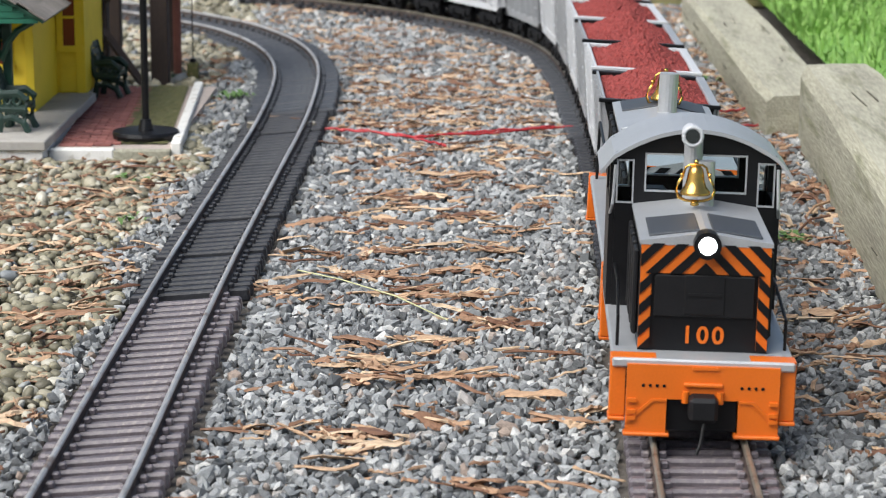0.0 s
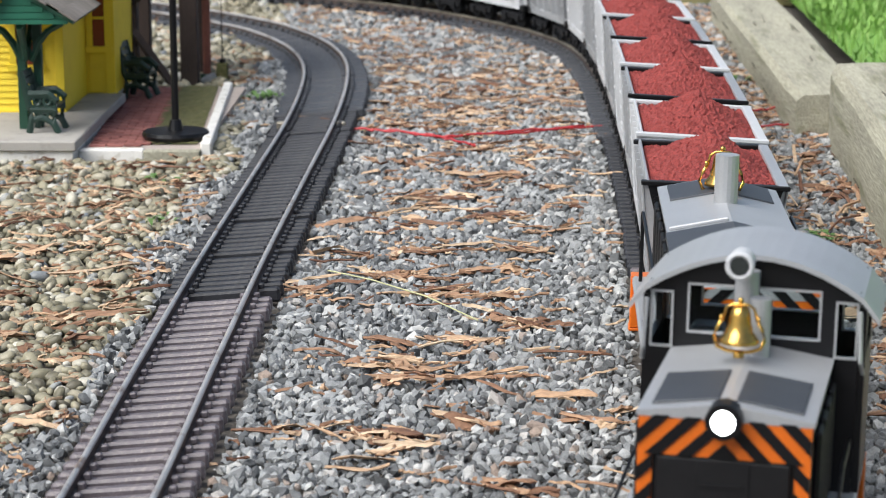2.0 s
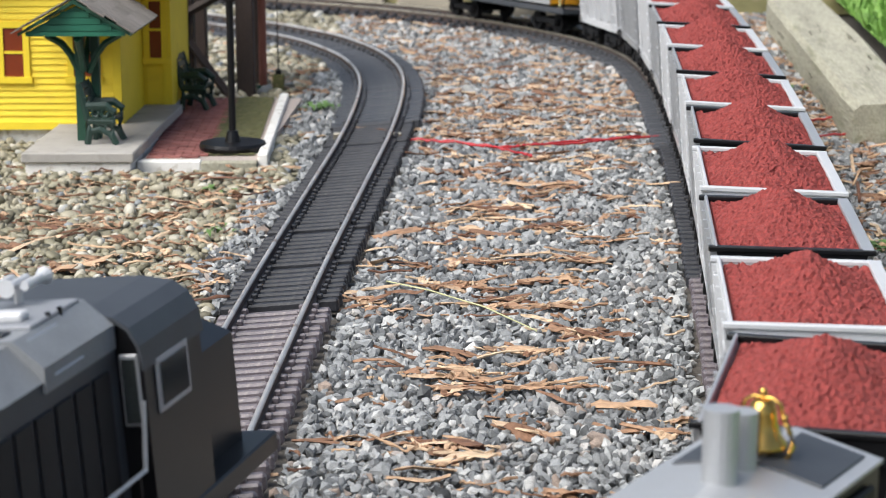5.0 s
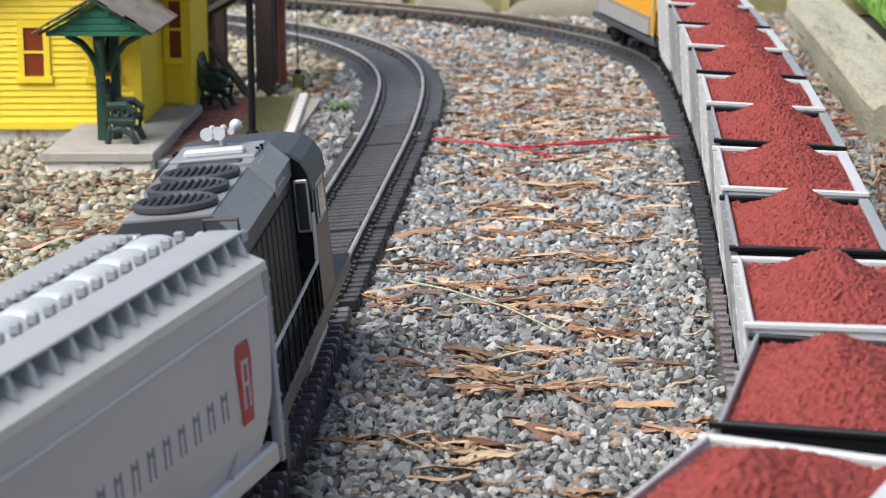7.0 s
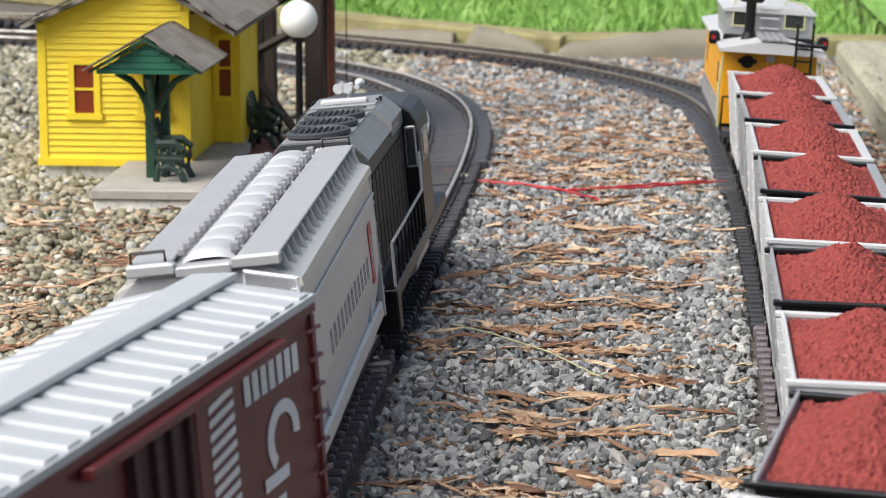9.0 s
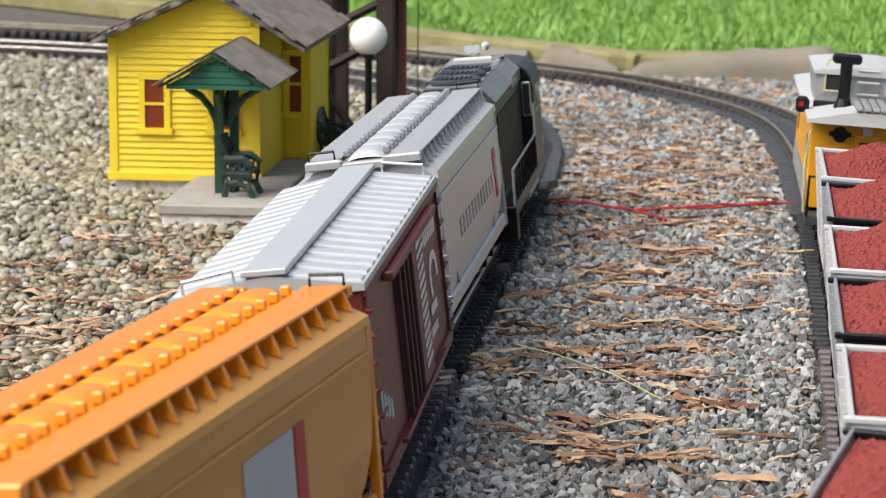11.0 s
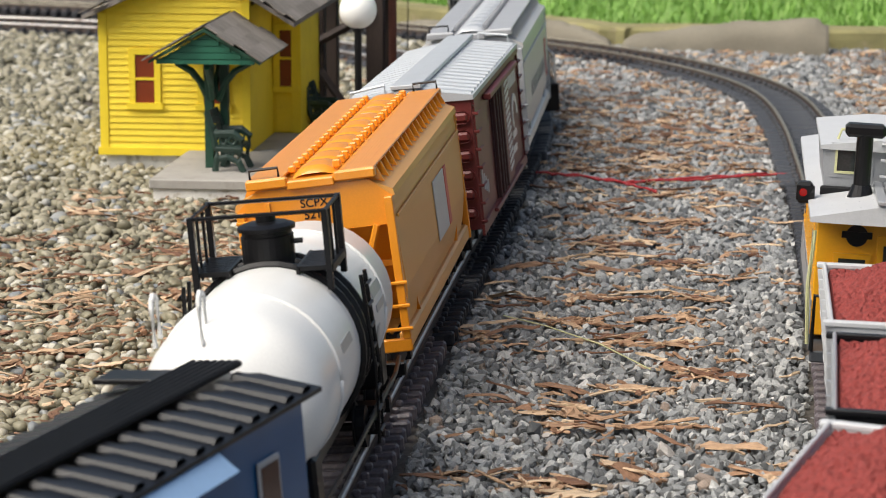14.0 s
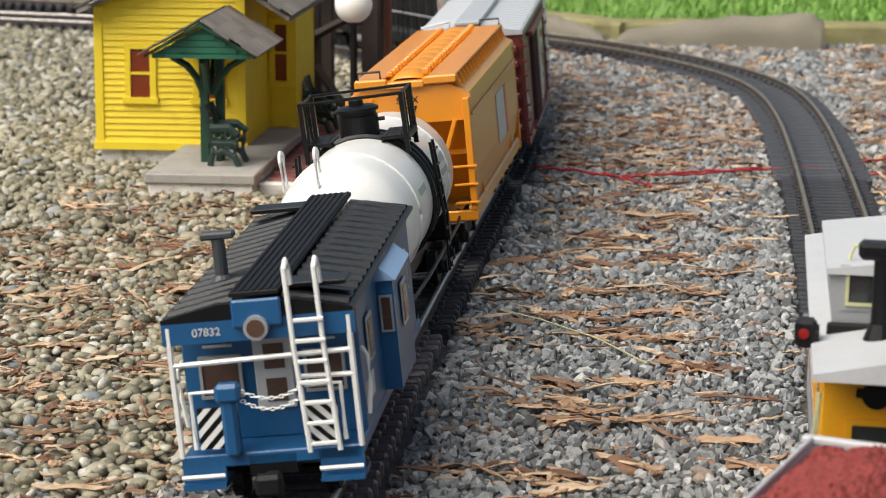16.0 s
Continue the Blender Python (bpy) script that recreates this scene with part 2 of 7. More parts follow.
def lathe(profile, seg=16, bm=None):
    """A profile of (r, z) points turned round z."""
    bm = bm or bmesh.new()
    rings = [[bm.verts.new((max(r, 1e-5) * math.cos(6.2832 * k / seg), max(r, 1e-5) * math.sin(6.2832 * k / seg), z)) for k in range(seg)] for r, z in profile]
    for a, b in zip(rings, rings[1:]):
        for k in range(seg):
            bm.faces.new((a[k], a[(k + 1) % seg], b[(k + 1) % seg], b[k]))
    bm.faces.new(rings[0][::-1]), bm.faces.new(rings[-1])
    return bm


def placed(bm, m):
    bmesh.ops.transform(bm, matrix=m, verts=bm.verts)
    return bm


def letters(name, text, size, mat, parent, m, label="", space=1.0, bold=0.012):
    cu = bpy.data.curves.new(name, "FONT")
    cu.body, cu.size, cu.align_x, cu.align_y, cu.extrude, cu.offset = text, size, "CENTER", "CENTER", 0.0002, size * bold
    cu.space_character = space
    tmp = bpy.data.objects.new(name, cu)
    scene.collection.objects.link(tmp)
    me = bpy.data.meshes.new_from_object(tmp.evaluated_get(bpy.context.evaluated_depsgraph_get()))
    bpy.data.objects.remove(tmp)
    me.materials.append(M[mat])
    ob = new(name, me)
    ob.parent, ob.matrix_basis = parent, m
    if label:
        ob["label"] = label
    return ob


# ---- the two lines of track ----
def arc_in(x0, y0, radius, turn):
    """The bend towards the camera, before the straight begins at (x0, y0)."""
    return [(x0 - radius * (1 - math.cos(a)), y0 - radius * math.sin(a)) for a in [radians(turn) * k / 10 for k in range(10, 0, -1)]]


class Line:
    def __init__(self, pts, zero):
        ps = [Vector((x, y, 0)) for x, y in pts]
        self.p = []
        for i in range(len(ps) - 1):
            a, b, c, d = ps[max(i - 1, 0)], ps[i], ps[i + 1], ps[min(i + 2, len(ps) - 1)]
            for k in range(12):
                t = k / 12
                self.p.append(0.5 * (2 * b + (c - a) * t + (2 * a - 5 * b + 4 * c - d) * t * t + (3 * b - a - 3 * c + d) * t ** 3))
        self.p.append(ps[-1])
        self.s = [0.0]
        for a, b in zip(self.p, self.p[1:]):
            self.s.append(self.s[-1] + (b - a).length)
        z = min(range(len(self.p)), key=lambda i: (self.p[i] - Vector((*zero, 0))).length)
        off = zero[1] - self.s[z]
        self.s = [v + off for v in self.s]

    def at(self, s):
        if s <= self.s[0]:
            return self.p[0] + (self.p[1] - self.p[0]).normalized() * (s - self.s[0])
        if s >= self.s[-1]:
            return self.p[-1] + (self.p[-1] - self.p[-2]).normalized() * (s - self.s[-1])
        i = int(np.searchsorted(self.s, s)) - 1
        i = max(0, min(i, len(self.p) - 2))
        return self.p[i].lerp(self.p[i + 1], (s - self.s[i]) / max(1e-9, self.s[i + 1] - self.s[i]))

    def heading(self, s):
        d = self.at(s + 0.004) - self.at(s - 0.004)
        return math.atan2(-d.x, d.y)


CANT = -4.6
left_line = Line(arc_in(0.0, 1.14, 0.86, 80) + [(0.0, 1.16), (0.0, 1.45), (0.001, 1.76), (0.005, 2.1), (0.008, 2.38), (0.004, 2.63), (-0.008, 2.81), (-0.036, 2.967),
                 (-0.08, 3.1), (-0.135, 3.21), (-0.25, 3.36), (-0.42, 3.52), (-0.66, 3.64), (-1.0, 3.72), (-1.6, 3.76)], (0.0, 1.45))
right_line = Line(arc_in(0.3076, 1.2, 0.9, 42) + [(0.3076, 1.2), (0.312, 1.4), (0.317, 1.65), (0.322, 1.95), (0.323, 2.2), (0.321, 2.45), (0.315, 2.7), (0.299, 2.914), (0.265, 3.07),
                  (0.2, 3.22), (0.115, 3.36), (0.02, 3.47), (-0.117, 3.59), (-0.33, 3.74), (-0.7, 3.92), (-1.2, 4.05), (-2.2, 4.15)], (0.312, 1.4))


def build_track(name, line, s0, s1, cant, sections, rail_mat, label):
    """Ties in runs (start, end, spacing, width, half length, material) and two rails."""
    tr = thing(name, label, "model track", kind="structure")
    tilt = Euler((0, radians(cant), 0)).to_matrix().to_4x4()

    def frame_at(s):
        return Matrix.Translation(line.at(s)) @ Euler((0, 0, line.heading(s))).to_matrix().to_4x4() @ Matrix.Translation((0, 0, 0.0052)) @ tilt

    for a, b, step, w, half, mat in sections:
        me = None
        s = a
        while s < b:
            if me is None:
                bm = box(-half, half, -w / 2, w / 2, -0.0075, 0.0022, 0.0016)
                for sx in (-1, 1):
                    for dx in (-0.0045, 0.0045):
                        box(sx * 0.0237 + dx - 0.0021, sx * 0.0237 + dx + 0.0021, -w * 0.3, w * 0.3, 0.002, 0.0058, 0.0008, bm)
                ob = part("tie", bm, mat, tr)
                me = ob.data
            else:
                ob = new("tie", me)
                ob.parent = tr
            ob.matrix_basis = frame_at(s) @ pose(random.uniform(-0.0008, 0.0008), 0, random.uniform(-0.0003, 0.0003), 0, 0, random.uniform(-1.5, 1.5))
            s += step
    web = [(-0.0026, 0.0022), (0.0026, 0.0022), (0.0026, 0.003), (0.0008, 0.0036), (0.0008, 0.008), (-0.0008, 0.008), (-0.0008, 0.0036), (-0.0026, 0.003)]
    head = [(-0.0008, 0.0078), (0.0008, 0.0078), (0.0016, 0.0084), (0.0016, 0.0097), (0.0007, 0.0106), (-0.0007, 0.0106), (-0.0016, 0.0097), (-0.0016, 0.0084)]
    for sx in (-1, 1):
        top = None
        for nm, prof, mt in (("rail", head, rail_mat), ("rail_web", web, "rail_web")):
            bm = bmesh.new()
            prev = None
            for i in range(int((s1 - s0) / 0.02) + 1):
                m = frame_at(s0 + i * 0.02)
                ring = [bm.verts.new(m @ Vector((sx * 0.0237 + x, 0, z))) for x, z in prof]
                if prev:
                    for k in range(len(prof)):
                        bm.faces.new((prev[k], prev[(k + 1) % len(prof)], ring[(k + 1) % len(prof)], ring[k]))
                prev = ring
            bmesh.ops.recalc_face_normals(bm, faces=bm.faces)
            ob = part(nm, bm, mt, top or tr)
            top = top or ob
    return tr


build_track("left_track", left_line, -2.35, 5.2, CANT,
            [(-2.3, 1.655, 0.0176, 0.0076, 0.038, "tie"), (1.672, 1.795, 0.0158, 0.0078, 0.0405, "tie_black"), (1.806, 1.93, 0.0158, 0.0078, 0.0405, "tie_black"),
             (1.941, 2.07, 0.0158, 0.0078, 0.0405, "tie_black"), (2.081, 2.21, 0.0158, 0.0078, 0.0405, "tie_black"), (2.221, 2.36, 0.0158, 0.0078, 0.0405, "tie_black"), (2.37, 2.5, 0.0158, 0.0078, 0.0405, "tie_black"), (2.5, 3.6, 0.021, 0.0183, 0.045, "tie_grey"),
             (3.6, 5.0, 0.019, 0.012, 0.041, "tie_black")], "rail",
            "model railway track with dark ties bending past the station")
build_track("right_track", right_line, -2.05, 5.6, 0,
            [(-2.0, 1.75, 0.0176, 0.0076, 0.038, "tie"), (1.76, 2.35, 0.0165, 0.0098, 0.04, "tie_black"), (2.35, 3.35, 0.021, 0.0183, 0.045, "tie_grey"),
             (3.35, 5.4, 0.019, 0.012, 0.041, "tie_black")], "rail_brass",
            "model railway track with tarnished rails bending behind the gravel")


# ---- rolling stock ----
def truck(parent, y, z, wheels=(-0.021, 0.021), mat="black_matt"):
    bm = box(-0.0325, -0.029, y - 0.03, y + 0.03, z - 0.003, z + 0.005, 0.001)
    box(0.029, 0.0325, y - 0.03, y + 0.03, z - 0.003, z + 0.005, 0.001, bm)
    box(-0.03, 0.03, y - 0.007, y + 0.007, z - 0.002, z + 0.006, 0, bm)
    for sx in (-1, 1):
        for w in wheels:
            box(sx * 0.031 - 0.0035, sx * 0.031 + 0.0035, y + w - 0.004, y + w + 0.004, z - 0.005, z + 0.003, 0, bm)
    tk = part("truck", bm, mat, parent)
    for w in wheels:
        bm = bmesh.new()
        for sx in (-1, 1):
            rod((sx * 0.0215, y + w, 0.0265), (sx * 0.0275, y + w, 0.0265), 0.0118, 14, bm)
            rod((sx * 0.0212, y + w, 0.0265), (sx * 0.0222, y + w, 0.0265), 0.0138, 14, bm)
        rod((-0.022, y + w, 0.0265), (0.022, y + w, 0.0265), 0.0025, 6, bm)
        part("wheelset", bm, mat, tk)


def coupler(parent, y, sgn):
    bm = box(-0.004, 0.004, min(y, y + sgn * 0.016), max(y, y + sgn * 0.016), 0.03, 0.037, 0.001)
    box(-0.007, 0.007, min(y + sgn * 0.012, y + sgn * 0.021), max(y + sgn * 0.012, y + sgn * 0.021), 0.0285, 0.0395, 0.002, bm)
    rod((0.002, y + sgn * 0.015, 0.029), (-0.002, y + sgn * 0.018, 0.016), 0.0009, 6, bm)
    part("coupler", bm, "black_matt", parent)


def ore_load(length, width, z, seed):
    """A heap of crushed ore, lumpy all over."""
    bm = bmesh.new()
    nx, ny = 52, 84
    rr = random.Random(int(seed * 10))
    rows = []
    for j in range(ny + 1):
        row = []
        for i in range(nx + 1):
            u, v = i / nx * 2 - 1, j / ny * 2 - 1
            r = max(0.0, 1 - math.sqrt(abs(u) ** 2.4 * 0.95 + abs(v) ** 2.6 * 0.8))
            h = 0.0215 * r ** 1.2 * (1 + 0.2 * noise.noise((u * 1.8 + seed, v * 1.8, 0))) - 0.0005
            h += 0.0016 * noise.noise((u * 14 + seed, v * 22, 3)) + rr.uniform(-0.0009, 0.0012)
            if abs(u) > 0.97 or abs(v) > 0.98:
                h = -0.004
            row.append(bm.verts.new((u * width / 2 + rr.uniform(-0.0006, 0.0006) * (abs(u) < 0.95), v * length / 2 + rr.uniform(-0.0006, 0.0006) * (abs(v) < 0.95), z + h)))
        rows.append(row)
    for a, b in zip(rows, rows[1:]):
        for i in range(nx):
            bm.faces.new((a[i], a[i + 1], b[i + 1], b[i]))
    return bm


def ore_car(dark, seed, group):
    L, W, T, B = 0.152, 0.081, 0.111, 0.042
    car = thing("ore_car", ("black-ended silver ore hopper car heaped with red ore" if dark else "pale silver-grey ore hopper car heaped with red ore"),
                "model wagon", group)
    end, side, rim = ("black", "silver", "silver") if dark else ("pale", "pale", "pale")
    for sx in (-1, 1):
        lean = [(sx * (W / 2 - 0.001), T - 0.003), (sx * (W / 2 + 0.0015), T - 0.003), (sx * (W / 2 - 0.0125), B), (sx * (W / 2 - 0.015), B)]
        wall = part("side", prism(lean, -L / 2, L / 2), side, car)
        for k in range(6):
            y = -L / 2 + 0.006 + k * (L - 0.012) / 5
            rib = [(sx * (W / 2 + 0.0005), T - 0.003), (sx * (W / 2 + 0.0038), T - 0.003), (sx * (W / 2 - 0.006), B - 0.004), (sx * (W / 2 - 0.0135), B - 0.004)]
            part("rib", prism(rib, y - 0.0015, y + 0.0015), side, wall)
        part("side_sill", box(min(sx * (W / 2 - 0.0145), sx * (W / 2 - 0.005)), max(sx * (W / 2 - 0.0145), sx * (W / 2 - 0.005)), -L / 2, L / 2, B - 0.005, B + 0.002), side, wall)
        bm = box(sx * W / 2 - sx * 0.0012 - 0.0022, sx * W / 2 + sx * 0.0012 + 0.0022, -L / 2 - 0.002, L / 2 + 0.002, T - 0.003, T, 0.0006)
        part("side_rim", bm, rim, car)
    for sy in (-1, 1):
        y = sy * L / 2
        bm = prism([(-W / 2 + 0.016, B + 0.01), (W / 2 - 0.016, B + 0.01), (W / 2, T - 0.003), (-W / 2, T - 0.003)], y - 0.0015, y + 0.0015)
        panel = part("end", bm, end, car)
        for x in (-0.022, -0.008, 0.008, 0.022):
            part("end_rib", box(x - 0.0012, x + 0.0012, min(y + sy * 0.0016, y + sy * 0.004), max(y + sy * 0.0016, y + sy * 0.004), B + 0.014, T - 0.013), end, panel)
        part("end_rail", box(-W / 2 + 0.004, W / 2 - 0.004, min(y + sy * 0.0016, y + sy * 0.005), max(y + sy * 0.0016, y + sy * 0.005), T - 0.0129, T - 0.0095), end, panel)
        bm = box(-W / 2 - 0.0042, W / 2 + 0.0042, min(y - sy * 0.002, y + sy * 0.003), max(y - sy * 0.002, y + sy * 0.003), T - 0.0032, T - 0.0002, 0.0006)
        part("end_rim", bm, "black" if dark else rim, car)
        for sx in (-1, 1):
            bm = bmesh.new()
            for k in range(5):
                u = 0.06 + k * 0.2
                x, z = sx * (W / 2 - 0.0045 + 0.0075 * u), B + (T - B - 0.006) * u
                rod((x, y - sy * 0.004, z), (x, y - sy * 0.022, z), 0.0009, 6, bm)
            for k in (0.004, 0.022):
                rod((sx * (W / 2 - 0.005), y - sy * k, B - 0.002), (sx * (W / 2 + 0.003), y - sy * k, T - 0.004), 0.0008, 6, bm)
            part("ladder", bm, side, car)
        truck(car, sy * 0.045, 0.0265, (-0.017, 0.017))
        coupler(car, y, sy)
        bm = box(-0.036, 0.036, y - 0.006, y + 0.006, 0.035, 0.043, 0.001)
        rod((0.02, y + sy * 0.006, 0.06), (0.02, y + sy * 0.009, 0.06), 0.008, 12, bm)
        part("end_sill", bm, "black", car)
    bm = prism([(-0.03, B + 0.004), (0.03, B + 0.004), (0.018, 0.028), (-0.018, 0.028)], -0.03, 0.03)
    box(-0.008, 0.008, -L / 2, L / 2, 0.034, 0.044, 0, bm)
    part("hopper_bottom", bm, "black", car)
    part("ore_load", ore_load(L - 0.003, W - 0.003, T - 0.003, seed), "ore", car, "rust-red crushed ore")
    return car


def stripes(parent, x0, x1, z0, z1, y, n, lean, mat="black"):
    """Slanting bars laid on a front panel, cut to its outline."""
    w, h = x1 - x0, z1 - z0
    step = (w + h) / n
    for k in range(n):
        a = k * step
        quad = []
        for u, v in ((a, 0), (a + step / 2, 0), (a + step / 2 - h, h), (a - h, h)):
            quad.append((u, v))
        # clip to 0..w in u
        poly = quad
        for side in (0, w):
            out = []
            for (p, q) in zip(poly, poly[1:] + poly[:1]):
                ip, iq = (p[0] >= 0, q[0] >= 0) if side == 0 else (p[0] <= w, q[0] <= w)
                if ip:
                    out.append(p)
                if ip != iq:
                    t = (side - p[0]) / (q[0] - p[0])
                    out.append((side, p[1] + t * (q[1] - p[1])))
            poly = out
            if len(poly) < 3:
                break
        if len(poly) < 3:
            continue
        bm = bmesh.new()
        pts = [((x0 + u) if lean > 0 else (x1 - u), z0 + v) for u, v in poly]
        f = bm.faces.new([bm.verts.new((x, y, z)) for x, z in pts])
        r = bmesh.ops.extrude_face_region(bm, geom=[f])
        bmesh.ops.translate(bm, verts=[v for v in r["geom"] if isinstance(v, bmesh.types.BMVert)], vec=(0, 0.0008, 0))
        bmesh.ops.recalc_face_normals(bm, faces=bm.faces)
        part("stripe", bm, mat, parent)


def bell(parent, x, y, z, k=1.0):
    bm = lathe([(0.0, 0.02), (0.003, 0.0198), (0.0048, 0.018), (0.0056, 0.0145), (0.0061, 0.0105), (0.0074, 0.006), (0.0102, 0.0022), (0.0104, 0.0004), (0.0, 0.0012)], 22)
    bmesh.ops.create_uvsphere(bm, u_segments=8, v_segments=6, radius=0.0018, matrix=Matrix.Translation((0, 0, 0.0225)))
    placed(bm, Matrix.Translation((x, y, z + 0.005 * k)) @ Matrix.Scale(k, 4))
    b = part("bell", bm, "brass", parent, "polished brass bell", True)
    bm = tube([(x, 0, z) for x, z in ((-0.0085, 0.0135), (-0.0118, 0.0075), (-0.0132, 0.0025), (-0.0112, -0.0022), (-0.006, -0.0042), (0, -0.0046), (0.006, -0.0042), (0.0112, -0.0022), (0.0132, 0.0025), (0.0118, 0.0075), (0.0085, 0.0135))], 0.0011)
    tube([(x, 0, z) for x, z in ((-0.0085, 0.0135), (-0.0072, 0.0185), (-0.004, 0.0205), (0.004, 0.0205), (0.0072, 0.0185), (0.0085, 0.0135))], 0.0009, 6, bm)
    rod((0, 0, -0.0075), (0, 0, -0.004), 0.003, 8, bm)
    for sx in (-1, 1):
        rod((sx * 0.0085, -0.001, 0.0135), (sx * 0.0105, -0.001, 0.0135), 0.0016, 8, bm)
    placed(bm, Matrix.Translation((x, y, z + 0.005 * k)) @ Matrix.Scale(k, 4))
    part("bell_yoke", bm, "brass", b, "", True)


def window_panel(parent, x0, x1, z0, z1, y, frame_mat="silver", pane="glass", t=0.0022):
    bm = box(x0 - t, x0, y - 0.0012, y + 0.0012, z0 - t, z1 + t)
    box(x1, x1 + t, y - 0.0012, y + 0.0012, z0 - t, z1 + t, 0, bm)
    box(x0, x1, y - 0.0012, y + 0.0012, z0 - t, z0, 0, bm)
    box(x0, x1, y - 0.0012, y + 0.0012, z1, z1 + t, 0, bm)
    w = part("window_frame", bm, frame_mat, parent)
    part("pane", box(x0, x1, y - 0.0003, y + 0.0003, z0, z1), pane, w)


def unit_base(lo, y0, y1, sill="orange"):
    """Deck, sills, end beams, couplers, trucks and fuel tank between y0 and y1."""
    part("deck", box(-0.0472, 0.0472, y0, y1, 0.054, 0.059, 0.001), "silver", lo, "silver walkway deck")
    for sx in (-1, 1):
        a, b = (0.041, 0.0446) if sill == "orange" else (0.036, 0.04)
        part("side_sill", box(min(sx * a, sx * b), max(sx * a, sx * b), y0, y1, 0.042, 0.054, 0.001), sill, lo)
    for sy, y in ((-1, y0), (1, y1)):
        pr = [(-0.0395, 0.0205), (-0.0185, 0.0205), (-0.0185, 0.0385), (0.0185, 0.0385), (0.0185, 0.0205), (0.0395, 0.0205), (0.0395, 0.0565), (-0.0395, 0.0565)]
        bm = prism(pr, y - 0.002 if sy < 0 else y, y if sy < 0 else y + 0.002)
        for x in (-0.0365, 0.0365):
            for z in (0.028, 0.0315, 0.0375):
                box(x - 0.0022, x + 0.0022, y + sy * 0.0015 - 0.0022, y + sy * 0.0015 + 0.0022, z - 0.001, z + 0.001, 0, bm)
        for sx in (-1, 1):
            rod((sx * 0.009, y + sy * 0.003, 0.043), (sx * 0.009, y + sy * 0.003, 0.037), 0.0018, 8, bm)
        box(-0.01, 0.01, y - 0.004, y + 0.004, 0.0455, 0.0475, 0.0005, bm)
        box(-0.006, 0.008, y - 0.003, y + 0.003, 0.0545, 0.056, 0, bm)
        beam = part("end_beam", bm, "orange", lo, "orange end beam with bolt heads")
        for sx in (-1, 1):
            ya, yb = sorted((y - sy * 0.002, y - sy * 0.014))
            part("corner_plate", box(min(sx * 0.0395, sx * 0.048), max(sx * 0.0395, sx * 0.048), ya, yb, 0.0275, 0.0575, 0.0006), "orange", beam)
            part("deck_edge", box(min(sx * 0.024, sx * 0.048), max(sx * 0.024, sx * 0.048), ya, yb, 0.0578, 0.0592, 0.0004), "orange", beam)
            part("corner_step", box(min(sx * 0.0398, sx * 0.0485), max(sx * 0.0398, sx * 0.0485), min(y, y - sy * 0.014), max(y, y - sy * 0.014), 0.0255, 0.0275, 0.0005), "orange", beam)
            part("foot_board", box(min(sx * 0.0165, sx * 0.0405), max(sx * 0.0165, sx * 0.0405), y - 0.004, y + 0.004, 0.0185, 0.0205, 0.0006), "orange", beam)
            quad = [(sx * 0.0395, 0.0255), (sx * 0.0375, 0.0255), (sx * 0.0255, 0.0372), (sx * 0.0185, 0.0372), (sx * 0.0185, 0.0385), (sx * 0.0262, 0.0385), (sx * 0.0395, 0.0262)]
            part("slanting_flange", prism(quad, min(y + sy * 0.0021, y + sy * 0.0029), max(y + sy * 0.0021, y + sy * 0.0029)), "orange", beam)
        for sx in (-1, 1):
            bm = bmesh.new()
            for k in range(4):
                rod((sx * (0.02 + k * 0.0036), y + sy * 0.0017, 0.0455), (sx * (0.02 + k * 0.0036), y + sy * 0.0024, 0.0455), 0.0009, 8, bm)
            part("bolt_holes", bm, "black", beam)
        part("coupler_pocket", box(-0.018, 0.018, min(y - sy * 0.006, y - sy * 0.002), max(y - sy * 0.006, y - sy * 0.002), 0.021, 0.04), "black", lo)
        bm = box(-0.0075, 0.0075, min(y - sy * 0.002, y + sy * 0.014), max(y - sy * 0.002, y + sy * 0.014), 0.029, 0.042, 0.002)
        tube([(0.001, y + sy * 0.01, 0.03), (-0.001, y + sy * 0.014, 0.018), (-0.003, y + sy * 0.016, 0.013)], 0.001, 6, bm)
        part("coupler", bm, "black_matt", lo)
        truck(lo, y - sy * 0.05, 0.027, (-0.024, 0.024))
    mid = (y0 + y1) / 2
    part("fuel_tank", box(-0.035, 0.035, mid - 0.016, mid + 0.016, 0.022, 0.054, 0.004), "black", lo)


def hood_front(hood, w, y, grille=True):
    """Orange bands with black slanting stripes round the end of a hood at y."""
    part("front_band", box(-w, w, y - 0.0012, y, 0.1005, 0.1168), "orange", hood)
    for sx in (-1, 1):
        part("side_band", box(min(sx * 0.0278, sx * w), max(sx * 0.0278, sx * w), y - 0.0012, y, 0.0605, 0.1005), "orange", hood)
        stripes(hood, min(sx * 0.0278, sx * w), max(sx * 0.0278, sx * w), 0.0605, 0.1005, y - 0.002, 4, sx)
        stripes(hood, min(0.0, sx * w), max(0.0, sx * w), 0.1005, 0.1163, y - 0.002, 4, sx)
    part("front_grille", box(-0.0262, 0.0262, y - 0.0018, y, 0.0775, 0.0998, 0.0006), "black_matt", hood)


